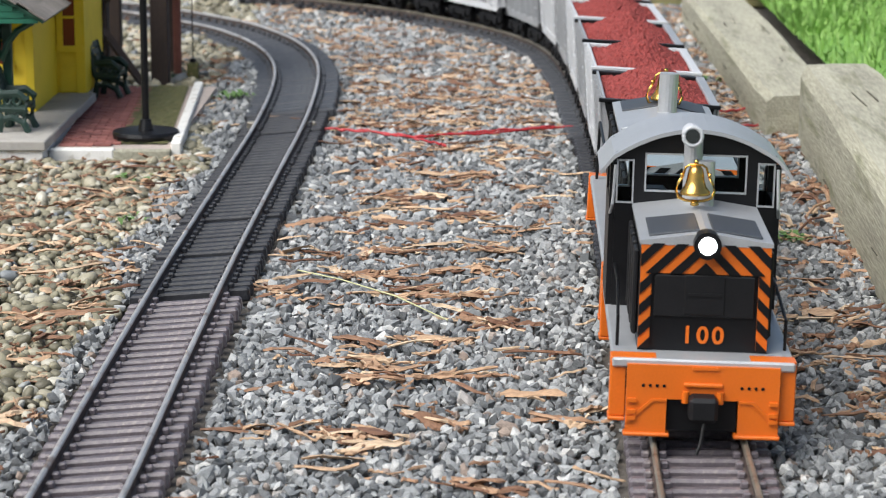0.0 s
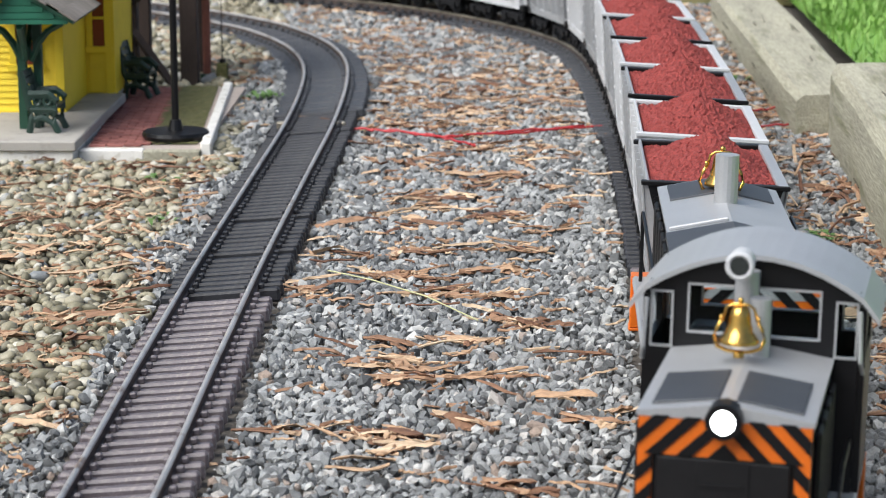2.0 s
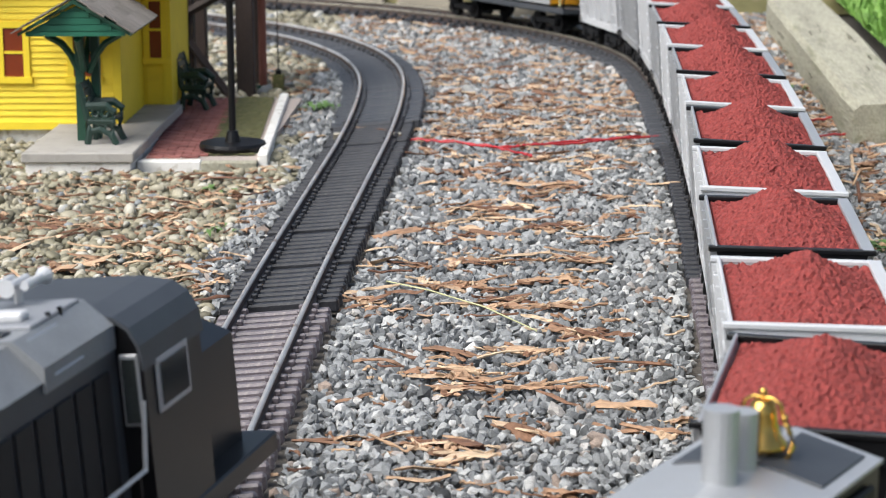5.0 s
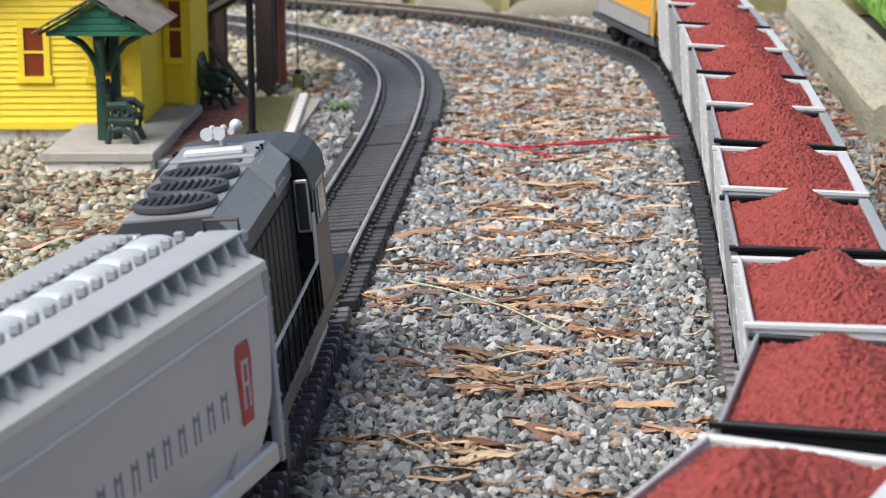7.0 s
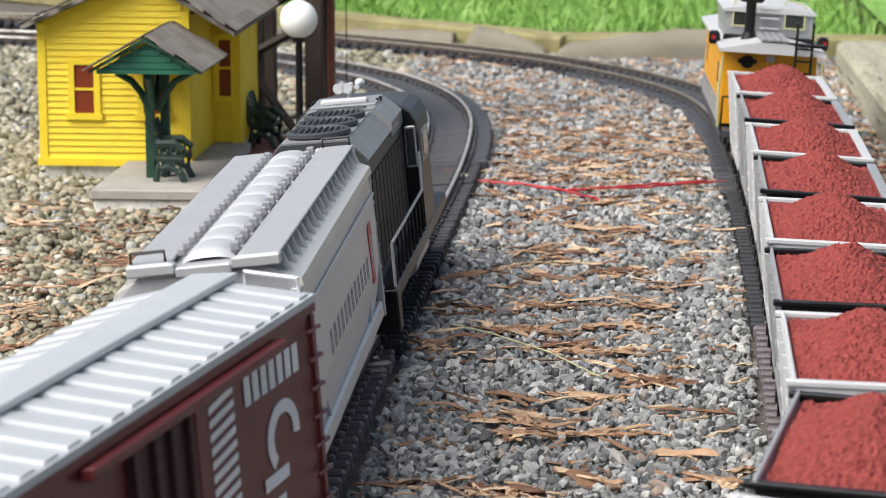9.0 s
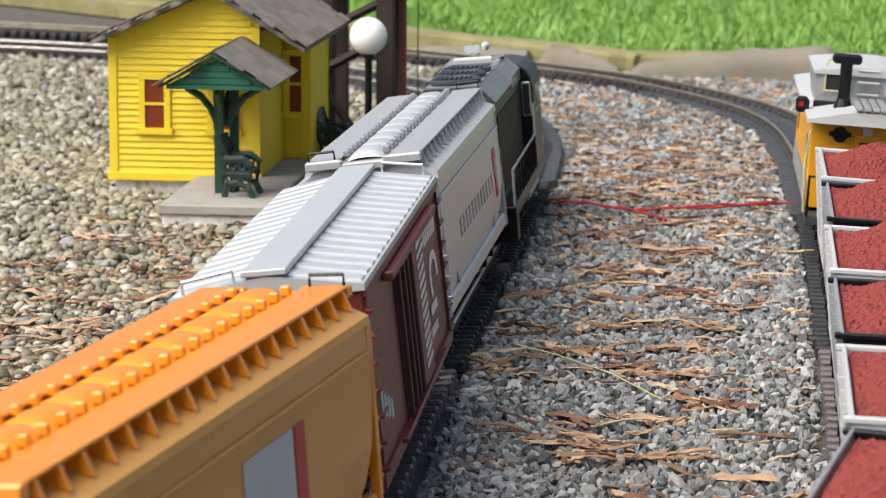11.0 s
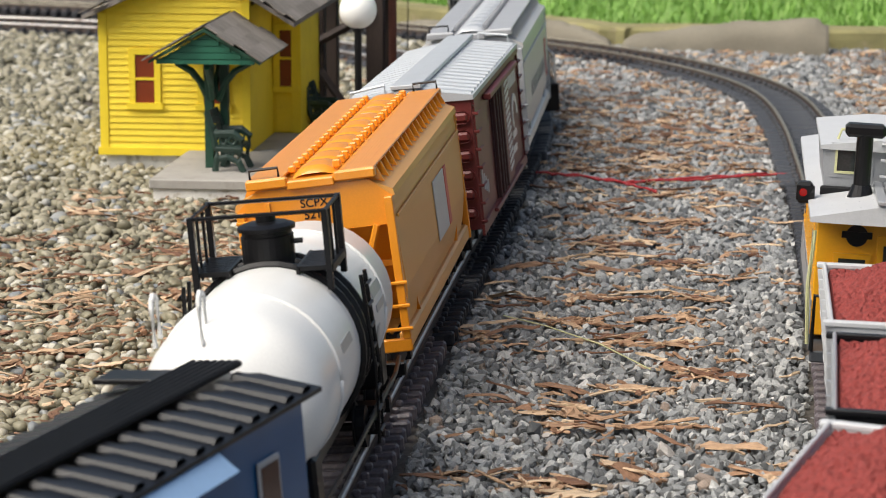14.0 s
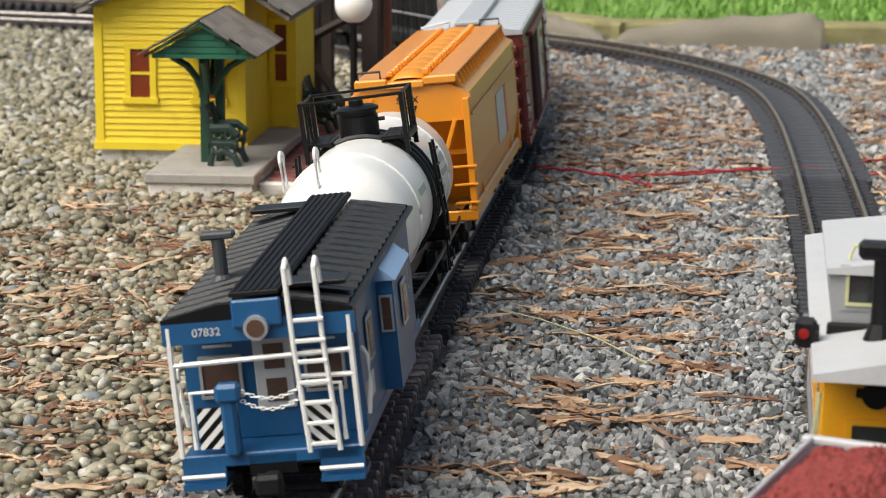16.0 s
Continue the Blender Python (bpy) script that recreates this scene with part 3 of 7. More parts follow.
def cab_switcher():
    """Front is -y, the cab stands at the rear end."""
    lo = thing("switcher_locomotive", "black, silver and orange diesel switcher locomotive with lit headlight", "model locomotive")
    unit_base(lo, -0.278, -0.087, "black")
    # front hood: y from -0.262 to -0.045
    w, zt = 0.0337, 0.121
    roofp = [(-w, 0.059), (w, 0.059), (w, zt - 0.0045), (0, zt), (-w, zt - 0.0045)]
    hood = part("front_hood", prism(roofp, -0.258, -0.153), "black", lo, "black engine hood")
    part("hood_roof", prism([(-w - 0.001, zt - 0.0055), (w + 0.001, zt - 0.0055), (w + 0.001, zt - 0.0035), (0, zt + 0.0014), (-w - 0.001, zt - 0.0035)], -0.2595, -0.153),
         "silver", hood, "silver hood roof")
    for sx in (-1, 1):
        part("roof_hatch", placed(box(-0.0132, 0.0132, -0.252, -0.205, 0, 0.0012, 0.0004), Matrix.Translation((sx * 0.0164, 0, zt - 0.0011)) @ pose(0, 0, 0, 0, sx * 7.6)), "dark", hood)
    hood_front(hood, w, -0.258)
    bm = box(-0.0105, 0.0105, -0.2604, -0.2596, 0.079, 0.1, 0.0004)
    box(-0.0085, 0.0085, -0.261, -0.2602, 0.089, 0.0905, 0, bm)
    part("front_door", bm, "black_matt", hood)
    letters("road_number", "100", 0.0128, "orange", hood, pose(0, -0.2588, 0.0675, 90, 0, 0), "orange painted figures", 1.25, 0.02)
    bm = rod((0, -0.267, 0.117), (0, -0.256, 0.117), 0.0072, 20)
    hl = part("headlight_rim", bm, "black", hood)
    bm = bmesh.new()
    bmesh.ops.create_uvsphere(bm, u_segments=18, v_segments=10, radius=0.0056, matrix=Matrix.Translation((0, -0.2655, 0.117)) @ Matrix.Diagonal((1, 0.5, 1, 1)))
    part("lens", bm, "lamp", hl, "glowing white headlight lens", True)
    for sx in (-1, 1):
        for k in range(4):
            y = -0.245 + k * 0.022
            part("side_door", box(min(sx * w, sx * (w + 0.003)), max(sx * w, sx * (w + 0.003)), y, y + 0.015, 0.064, 0.11, 0.001), "black_matt", hood)
    bell(lo, -0.0025, -0.19, zt + 0.005, 0.8)
    part("chimney", rod((-0.0025, -0.163, zt), (-0.0025, -0.163, zt + 0.034), 0.0052, 18), "silver", lo)
    part("exhaust_pipe", rod((0.0045, -0.174, zt), (0.0045, -0.174, zt + 0.025), 0.0046, 18), "silver", lo)
    bm = bmesh.new()
    tube([(-0.0045 + 0.005 * math.cos(a), -0.181, 0.1605 + 0.005 * math.sin(a)) for a in [6.2832 * k / 20 for k in range(21)]], 0.0012, 8, bm)
    rod((-0.0045, -0.18, 0.1605), (-0.0045, -0.168, 0.1605), 0.0054, 20, bm)
    light = part("roof_light", bm, "pale", lo, "pale round roof lamp, unlit")
    part("lens", rod((-0.0045, -0.1822, 0.1605), (-0.0045, -0.1796, 0.1605), 0.0038, 16), "window_dark", light)
    # cab
    c0, c1, cw, cz, rise = -0.153, -0.1, 0.0475, 0.14, 0.0185
    cab = part("cab", box(-cw + 0.003, cw - 0.003, c0 + 0.002, c1 - 0.002, 0.06, 0.065, 0.0005), "black", lo, "black driver's cab")
    for sx in (-1, 1):
        a0, a1 = sorted((sx * (cw - 0.003), sx * cw))
        bm = box(a0, a1, c0, c1, 0.059, 0.1185)
        box(a0, a1, c0, c0 + 0.01, 0.1185, cz, 0, bm)
        box(a0, a1, c1 - 0.01, c1, 0.1185, cz, 0, bm)
        part("cab_side", bm, "black", cab)
    for y in (c0, c1):
        parts = [(-cw + 0.003, cw - 0.003, 0.059, 0.1175), (-cw + 0.003, -0.0438, 0.1175, 0.1465), (-0.0345, -0.0285, 0.1175, 0.1465), (0.0285, 0.0345, 0.1175, 0.1465), (0.0438, cw - 0.003, 0.1175, 0.1465),
                 (-0.0285, 0.0285, 0.1175, 0.1245), (-0.0438, -0.0345, 0.1425, 0.1465), (0.0345, 0.0438, 0.1425, 0.1465)]
        for xa, xb, za, zb in parts:
            part("cab_panel", box(xa, xb, y - 0.0015, y + 0.0015, za, zb), "black", cab)
        top = [((cw - 0.001) * (1 - 2 * i / 12), cz + rise * (1 - (2 * i / 12 - 1) ** 2)) for i in range(0, 13)] + [(-cw + 0.001, 0.1465), (cw - 0.001, 0.1465)]
        top = [(x, max(z, 0.1465)) for x, z in top]
        bm2 = prism(top[1:12] + [(-cw + 0.008, 0.1465), (cw - 0.008, 0.1465)], y - 0.0015, y + 0.0015)
        part("cab_gable", bm2, "black", cab)
        yy = y - 0.0012 if y < 0 else y + 0.0012
        window_panel(cab, -0.0275, 0.0275, 0.1255, 0.1455, yy, "silver", "glass", 0.0009)
        for sx in (-1, 1):
            window_panel(cab, min(sx * 0.0352, sx * 0.0432), max(sx * 0.0352, sx * 0.0432), 0.1185, 0.1415, yy, "silver", "glass", 0.0009)
    outer = [(cw + 0.006, cz - 0.004)] + [((cw + 0.005) * (1 - 2 * i / 16), cz + 0.0005 + (rise + 0.002) * (1 - (2 * i / 16 - 1) ** 2)) for i in range(1, 16)] + [(-cw - 0.006, cz - 0.004)]
    inner = [(x * 0.99, z - 0.0022) for x, z in outer[::-1]]
    part("cab_roof", prism(outer + inner, c0 - 0.006, c1 + 0.006), "silver", cab, "arched silver cab roof")
    bm = box(-0.03, -0.014, -0.132, -0.116, 0.066, 0.122, 0.002)
    part("control_stand", bm, "dark", cab)
    for sx in (-1, 1):
        bm = tube([(sx * 0.047, c0 - 0.002, 0.112), (sx * 0.046, c0 - 0.008, 0.118), (sx * 0.045, c0 - 0.008, 0.14)], 0.001)
        part("handrail", bm, "silver", lo)
        bm = tube([(sx * 0.044, -0.25, 0.059), (sx * 0.044, -0.25, 0.075), (sx * 0.043, -0.2, 0.083), (sx * 0.043, -0.155, 0.083)], 0.0009)
        part("side_rail", bm, "black", lo)
    return lo


def cabless_unit():
    """Second unit coupled behind the switcher, front at -y."""
    lo = thing("cabless_booster_locomotive", "silver-roofed black and orange cabless booster unit coupled behind a switcher", "model locomotive")
    unit_base(lo, -0.055, 0.278)
    w = 0.0337
    hood = part("hood", prism([(-w, 0.059), (w, 0.059), (w, 0.113), (0, 0.119), (-w, 0.113)], -0.025, 0.262), "black", lo, "black engine hood")
    part("hood_roof", prism([(-w - 0.001, 0.1118), (w + 0.001, 0.1118), (w + 0.001, 0.1132), (0, 0.1205), (-w - 0.001, 0.1132)], -0.0265, 0.2635), "silver", hood, "silver hood roof")
    hood_front(hood, w, -0.025)
    part("roof_panel", prism([(-w - 0.0018, 0.111), (w + 0.0018, 0.111), (w + 0.0018, 0.1138), (0, 0.1213), (-w - 0.0018, 0.1138)], 0.052, 0.122), "dark", hood)
    for sx in (-1, 1):
        part("roof_hatch", placed(box(-0.0132, 0.0132, 0.212, 0.258, 0, 0.0012, 0.0004), Matrix.Translation((sx * 0.0164, 0, 0.1168)) @ pose(0, 0, 0, 0, sx * 12)), "dark", hood)
        for k in range(9):
            y = -0.012 + k * 0.03
            part("side_door", box(min(sx * w, sx * (w + 0.003)), max(sx * w, sx * (w + 0.003)), y, y + 0.022, 0.064, 0.107, 0.001), "black_matt", hood)
        bm = tube([(sx * 0.044, -0.05, 0.059), (sx * 0.044, -0.05, 0.094), (sx * 0.043, 0.0, 0.1), (sx * 0.043, 0.25, 0.1), (sx * 0.043, 0.25, 0.059)], 0.0011)
        part("side_rail", bm, "black", lo)
    part("roof_seam", placed(box(-0.016, 0.016, 0.128, 0.131, 0, 0.002, 0.0004), Matrix.Translation((-0.0175, 0, 0.1168)) @ pose(0, 0, 0, 0, -12)), "silver", hood)
    part("chimney", rod((0, 0.186, 0.117), (0, 0.186, 0.1465), 0.0066, 18), "silver", lo)
    part("rear_pipe", rod((0.0005, 0.205, 0.117), (0.0005, 0.205, 0.141), 0.0058, 18), "silver", lo)
    bell(lo, 0.0, 0.226, 0.117, 0.95)
    return lo


def shell_roofed_car_base(car, H, sill, width=0.046):
    part("underframe", box(-0.012, 0.012, -H, H, 0.035, 0.045), "black", car)
    for sy in (-1, 1):
        truck(car, sy * (H - 0.062), 0.0275, (-0.024, 0.024))
        coupler(car, sy * H, sy)


def hopper_body(car, side, paint, L, w, eave):
    """Thin side sheets with swept ends, and slope sheets that run in under the end panels."""
    edge = [(0.05, 0.022), (0.062, 0.014), (0.078, 0.008), (0.098, 0.003), (0.12, 0.0005), (eave - 0.006, 0.0)]
    bulge = {0.05: 0.005, 0.062: 0.0022, 0.078: 0.0, 0.098: 0.0, 0.12: 0.0}
    for sx in (-1, 1):
        bm = bmesh.new()
        rows = []
        for z, d in edge:
            x = w - bulge.get(z, 0.001)
            rows.append([bm.verts.new((sx * xx, yy, z)) for xx, yy in ((x, -L + d), (x, L - d), (x - 0.0018, L - d), (x - 0.0018, -L + d))])
        for p, q in zip(rows, rows[1:]):
            for i in range(4):
                bm.faces.new((p[i], p[(i + 1) % 4], q[(i + 1) % 4], q[i]))
        bm.faces.new(rows[0]), bm.faces.new(rows[-1])
        bmesh.ops.recalc_face_normals(bm, faces=bm.faces)
        part("side_sheet", bm, side, car)
    for sy in (-1, 1):
        bm = bmesh.new()
        q = [(L - 0.003, 0.121), (L - 0.07, 0.048), (L - 0.073, 0.048), (L - 0.006, 0.121)]
        ends = [[bm.verts.new((x, sy * yy, z)) for yy, z in q] for x in (-w + 0.002, w - 0.002)]
        for i in range(4):
            bm.faces.new((ends[0][i], ends[0][(i + 1) % 4], ends[1][(i + 1) % 4], ends[1][i]))
        bm.faces.new(ends[0]), bm.faces.new(ends[1])
        bmesh.ops.recalc_face_normals(bm, faces=bm.faces)
        slope = part("slope_sheet", bm, paint, car)
        part("cross_rib", box(-w + 0.003, w - 0.003, min(sy * (L - 0.034), sy * (L - 0.026)), max(sy * (L - 0.034), sy * (L - 0.026)), 0.089, 0.0925), paint, slope)


def covered_hopper(paint, side, label, H=0.2):
    """Three-bay covered hopper with a roof walk of hatches; origin at its middle."""
    car = thing("covered_hopper_car", label, "model wagon")
    w, eave, top = 0.0465, 0.143, 0.152
    shell_roofed_car_base(car, H, side)
    L = H - 0.018
    hopper_body(car, side, paint, L, w, eave)
    part("roof", prism([(-w - 0.0012, eave - 0.008), (w + 0.0012, eave - 0.008), (w + 0.0005, eave - 0.004), (0.031, eave + 0.0035), (-0.031, eave + 0.0035), (-w - 0.0005, eave - 0.004)], -L, L), side, car)
    part("roof_trough", box(-0.031, 0.031, -L, L, eave + 0.0036, top - 0.002), paint, car)
    for sx in (-1, 1):
        x0, x1 = sorted((sx * 0.0165, sx * 0.038))
        walkway = part("running_board", box(x0, x1, -L - 0.003, L + 0.003, top, top + 0.0016, 0.0004), paint, car)
        for k in range(9):
            xx = x0 + 0.002 + k * (x1 - x0 - 0.004) / 8
            part("tread_strip", box(xx - 0.0006, xx + 0.0006, -L - 0.0025, L + 0.0025, top + 0.0015, top + 0.00168), paint, walkway)
        for k in range(18):
            y = -L + 0.008 + k * (2 * L - 0.016) / 17
            bm = bmesh.new()
            v = [bm.verts.new((sx * x, y + d, z)) for d in (-0.0012, 0.0012) for x, z in ((0.0305, top), (0.038, top), (0.042, eave - 0.0005), (0.0305, eave + 0.003))]
            for f in ((0, 1, 2, 3), (7, 6, 5, 4), (0, 4, 5, 1), (1, 5, 6, 2), (2, 6, 7, 3), (3, 7, 4, 0)):
                bm.faces.new([v[i] for i in f])
            bmesh.ops.recalc_face_normals(bm, faces=bm.faces)
            part("bracket", bm, paint, walkway)
        part("side_rib", box(min(sx * w, sx * (w + 0.0016)), max(sx * w, sx * (w + 0.0016)), -L + 0.004, L - 0.004, 0.121, 0.1232, 0.0005), side, car)
        part("side_sill", box(min(sx * (w - 0.008), sx * (w - 0.001)), max(sx * (w - 0.008), sx * (w - 0.001)), -L + 0.002, L - 0.002, 0.042, 0.053, 0.0015), side, car)
    # paired trough hatches between the running boards
    n = 10
    for k in range(n):
        step = (2 * L - 0.02) / n
        y = -L + 0.01 + (k + 0.5) * step
        bm = bmesh.new()
        rows = []
        for i in range(9):
            v = (i / 8 * 2 - 1)
            row = []
            for jx in range(9):
                u = jx / 8 * 2 - 1
                rib = 0.0008 * math.cos(v * 9.4)
                row.append(bm.verts.new((u * 0.0128, y + v * step * 0.46, top - 0.001 + (0.005 + rib) * (1 - abs(u) ** 3) * (1 - 0.45 * abs(v) ** 6) - 0.0015 * (abs(v) > 0.95))))
            rows.append(row)
        for p, q in zip(rows, rows[1:]):
            for jx in range(8):
                bm.faces.new((p[jx], p[jx + 1], q[jx + 1], q[jx]))
        # grey car's hatches are paler than its roof: sky glare put into the colour
        hatch = part("roof_hatch", bm, "roof_white" if paint == "roof_grey" else paint, car, "", True)
        for s in (-1, 1):
            part("hatch_latch", box(0.0108, 0.0158, y + s * step * 0.25 - 0.0018, y + s * step * 0.25 + 0.0018, top + 0.0005, top + 0.0055, 0.0008), "grey" if paint == "roof_grey" else paint, hatch)
            part("hatch_hinge", box(-0.0158, -0.0116, y + s * step * 0.25 - 0.0022, y + s * step * 0.25 + 0.0022, top + 0.0005, top + 0.0048, 0.0008), "grey" if paint == "roof_grey" else paint, hatch)
    for sy in (-1, 1):
        y = sy * L
        y0, y1 = sorted((y - sy * 0.002, y + sy * 0.005))
        bm = box(-0.0385, -0.014, y0, y1, top - 0.0045, top + 0.0012, 0.0008)
        box(0.014, 0.0385, y0, y1, top - 0.0045, top + 0.0012, 0.0008, bm)
        box(-0.014, 0.014, y0, y1, top - 0.0065, top - 0.0012, 0.0008, bm)
        part("roof_end_step", bm, paint, car)
        y0, y1 = sorted((y - sy * 0.003, y + sy * 0.001))
        part("end_panel", prism([(-w, 0.1185), (w, 0.1185), (w, eave - 0.008), (0.034, eave + 0.003), (-0.034, eave + 0.003), (-w, eave - 0.008)], y0, y1), paint, car)
        ye = y + sy * 0.0022
        bm = box(-w, w, ye - 0.002, ye + 0.002, 0.042, 0.05, 0.0008)
        for sx in (-1, 1):
            x = sx * (w - 0.0025)
            box(x - 0.0025, x + 0.0025, ye - 0.0025, ye + 0.0025, 0.05, eave - 0.008, 0.0005, bm)
            rod((sx * 0.01, ye, 0.05), (sx * 0.035, ye, 0.119), 0.002, 6, bm)
        part("end_frame", bm, paint, car)
        lad = sy
        bm = box(lad * (w - 0.019) - 0.0015, lad * (w - 0.019) + 0.0015, ye - 0.0005, ye + 0.002, 0.05, eave - 0.004, 0.0004)
        for k in range(6):
            z = 0.06 + k * 0.0138
            rod((lad * (w - 0.019), ye + sy * 0.002, z), (lad * (w + 0.0005), ye + sy * 0.002, z), 0.0011, 6, bm)
        part("end_ladder", bm, paint, car)
        for k in range(3):
            z = 0.056 + k * 0.0138
            part("rung", rod((-lad * (w - 0.016), ye + sy * 0.003, z), (-lad * (w + 0.002), ye + sy * 0.003, z), 0.0011, 6), paint, car)
        bm = tube([(sy * 0.036, y, top), (sy * 0.036, y, top + 0.007), (sy * 0.019, y, top + 0.007), (sy * 0.019, y, top)], 0.001)
        part("roof_grab", bm, "black", car)
    for k in (-1, 0, 1):
        part("discharge_bay", prism([(-0.036, 0.052), (0.036, 0.052), (0.012, 0.022), (-0.012, 0.022)], k * 0.076 - 0.03, k * 0.076 + 0.03), side, car)
    return car


def boxcar():
    car = thing("boxcar", "oxide-red boxcar with a ribbed silver roof and dark sliding door", "model wagon")
    H, w, eave = 0.188, 0.0475, 0.143
    shell_roofed_car_base(car, H, "boxcar")
    E = H - 0.01
    part("body", box(-w, w, -E, E, 0.042, eave, 0.0006), "boxcar", car)
    part("roof", prism([(-w - 0.0018, eave - 0.003), (w + 0.0018, eave - 0.003), (w + 0.0018, eave + 0.0005), (0, eave + 0.0085), (-w - 0.0018, eave + 0.0005)], -E - 0.002, E + 0.002), "roof_white", car, "silver-white metal roof")
    for sx in (-1, 1):
        for k in range(17):
            y = -E + 0.01 + k * (2 * E - 0.02) / 16
            bm = bmesh.new()
            for yy, z in ((y - 0.0075, 0.0001), (y - 0.0055, 0.0013), (y + 0.0045, 0.0013), (y + 0.0075, 0.0001)):
                for x in (0.009, 0.0475):
                    bm.verts.new((sx * x, yy, eave + 0.0086 - x * 0.168 + z))
            v = list(bm.verts)
            for i in (0, 2, 4):
                bm.faces.new((v[i], v[i + 1], v[i + 3], v[i + 2]))
            bm.faces.new((v[1], v[7], v[5], v[3])), bm.faces.new((v[0], v[2], v[4], v[6]))
            bmesh.ops.recalc_face_normals(bm, faces=bm.faces)
            part("roof_rib", bm, "roof_white", car)
        x0, x1 = sorted((sx * w, sx * (w + 0.002)))
        part("sill", box(x0, x1, -E - 0.002, E + 0.002, 0.038, 0.046), "boxcar", car)
        part("top_chord", box(x0, x1, -E, E, eave - 0.007, eave - 0.003), "boxcar", car)
        x0, x1 = sorted((sx * (w - 0.001), sx * (w + 0.0012)))
        # thin panel and posts on the side, with the recess's shade painted in
        opening = part("door_recess", box(x0, x1, -0.062, 0.006, 0.046, eave - 0.012), "recess_shade", car)
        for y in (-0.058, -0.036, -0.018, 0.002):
            part("door_post", box(min(sx * w, sx * (w + 0.004)), max(sx * w, sx * (w + 0.004)), y - 0.0022, y + 0.0022, 0.046, eave - 0.012, 0.0006), "recess_shade", opening)
        x0, x1 = sorted((sx * w, sx * (w + 0.0034)))
        door = part("sliding_door", box(x0, x1, 0.008, 0.06, 0.046, eave - 0.012, 0.0008), "boxcar", car)
        part("door_track", box(min(sx * w, sx * (w + 0.0065)), max(sx * w, sx * (w + 0.0065)), -0.105, 0.12, eave - 0.013, eave - 0.008, 0.0008), "boxcar", car)
        part("door_rail", box(min(sx * w, sx * (w + 0.005)), max(sx * w, sx * (w + 0.005)), -0.105, 0.12, 0.0425, 0.0455, 0.0006), "boxcar", car)
        for y in (-E + 0.004, E - 0.004, 0.066):
            part("side_post", box(min(sx * w, sx * (w + 0.0016)), max(sx * w, sx * (w + 0.0016)), y - 0.0025, y + 0.0025, 0.046, eave - 0.008), "boxcar", car)
        # lettering as plain bars, and an open ring with a tail
        xs = sx * (w + 0.0004)
        x0, x1 = sorted((xs, xs + sx * 0.0004))
        for k in range(7):
            y = 0.079 + k * 0.0112
            part("marking", box(x0, x1, y - 0.0038, y + 0.0038, 0.114, 0.127), "white", car)
        bm = bmesh.new()
        ring = []
        for i in range(21):
            a = radians(-10 + 235 * i / 20)
            ring.append([bm.verts.new((xs + sx * 0.0004, 0.122 + r * 1.35 * math.cos(a), 0.09 + r * math.sin(a))) for r in (0.0105, 0.0165)])
        for p, q in zip(ring, ring[1:]):
            bm.faces.new((p[0], p[1], q[1], q[0]))
        r = bmesh.ops.extrude_face_region(bm, geom=list(bm.faces))
        bmesh.ops.translate(bm, verts=[v for v in r["geom"] if isinstance(v, bmesh.types.BMVert)], vec=(-sx * 0.0006, 0, 0))
        bmesh.ops.recalc_face_normals(bm, faces=bm.faces)
        part("emblem", bm, "white", car, "white open ring emblem")
        for z, ya, yb in ((0.074, 0.092, 0.125), (0.062, 0.084, 0.118)):
            part("emblem_bar", placed(box(x0, x1, ya, yb, -0.003, 0.003), Matrix.Translation((0, 0, z))), "white", car)
        xd = sx * (w + 0.0036)
        d0, d1 = sorted((xd, xd + sx * 0.0004))
        for k in range(13):
            z = 0.054 + k * 0.0058
            bm = bmesh.new()
            quad = [(0.022, z), (0.052, z + 0.003), (0.052, z + 0.006), (0.022, z + 0.003)]
            fa, fb = [[bm.verts.new((x, yy, zz)) for yy, zz in quad] for x in (d0, d1)]
            bm.faces.new(fa), bm.faces.new(fb)
            for i in range(4):
                bm.faces.new((fa[i], fa[(i + 1) % 4], fb[(i + 1) % 4], fb[i]))
            bmesh.ops.recalc_face_normals(bm, faces=bm.faces)
            part("hazard_bar", bm, "white", door)
        for k in range(4):
            part("small_marking", box(x0, x1, -0.158 + k * 0.011, -0.151 + k * 0.011, 0.07 - k * 0.003, 0.083 - k * 0.004), "pale", car)
        for sy in (-1, 1):
            for k in range(7):
                z = 0.048 + k * 0.0135
                part("rung", rod((sx * (w + 0.0035), sy * (E - 0.001), z), (sx * (w + 0.0035), sy * (E - 0.02), z), 0.0009, 6), "boxcar", car)
                part("rung_bolt", rod((sx * w, sy * (E - 0.001), z), (sx * (w + 0.004), sy * (E - 0.001), z), 0.0012, 6), "silver" if sy > 0 else "boxcar", car)
    part("roof_walk", box(-0.0115, 0.0115, -E - 0.003, E + 0.003, eave + 0.0085, eave + 0.0118, 0.0005), "roof_white", car)
    for sy in (-1, 1):
        y = sy * E
        for k in range(6):
            z = 0.05 + k * 0.0145
            part("end_rib", box(-w + 0.002, w - 0.002, min(y, y + sy * 0.0042), max(y, y + sy * 0.0042), z, z + 0.0095, 0.003), "boxcar", car)
        bm = tube([(sy * 0.016, y, eave + 0.006), (sy * 0.016, y, eave + 0.0125), (sy * 0.042, y, eave + 0.0085), (sy * 0.042, y, eave + 0.001)], 0.0011)
        part("roof_grab", bm, "roof_white", car)
    return car


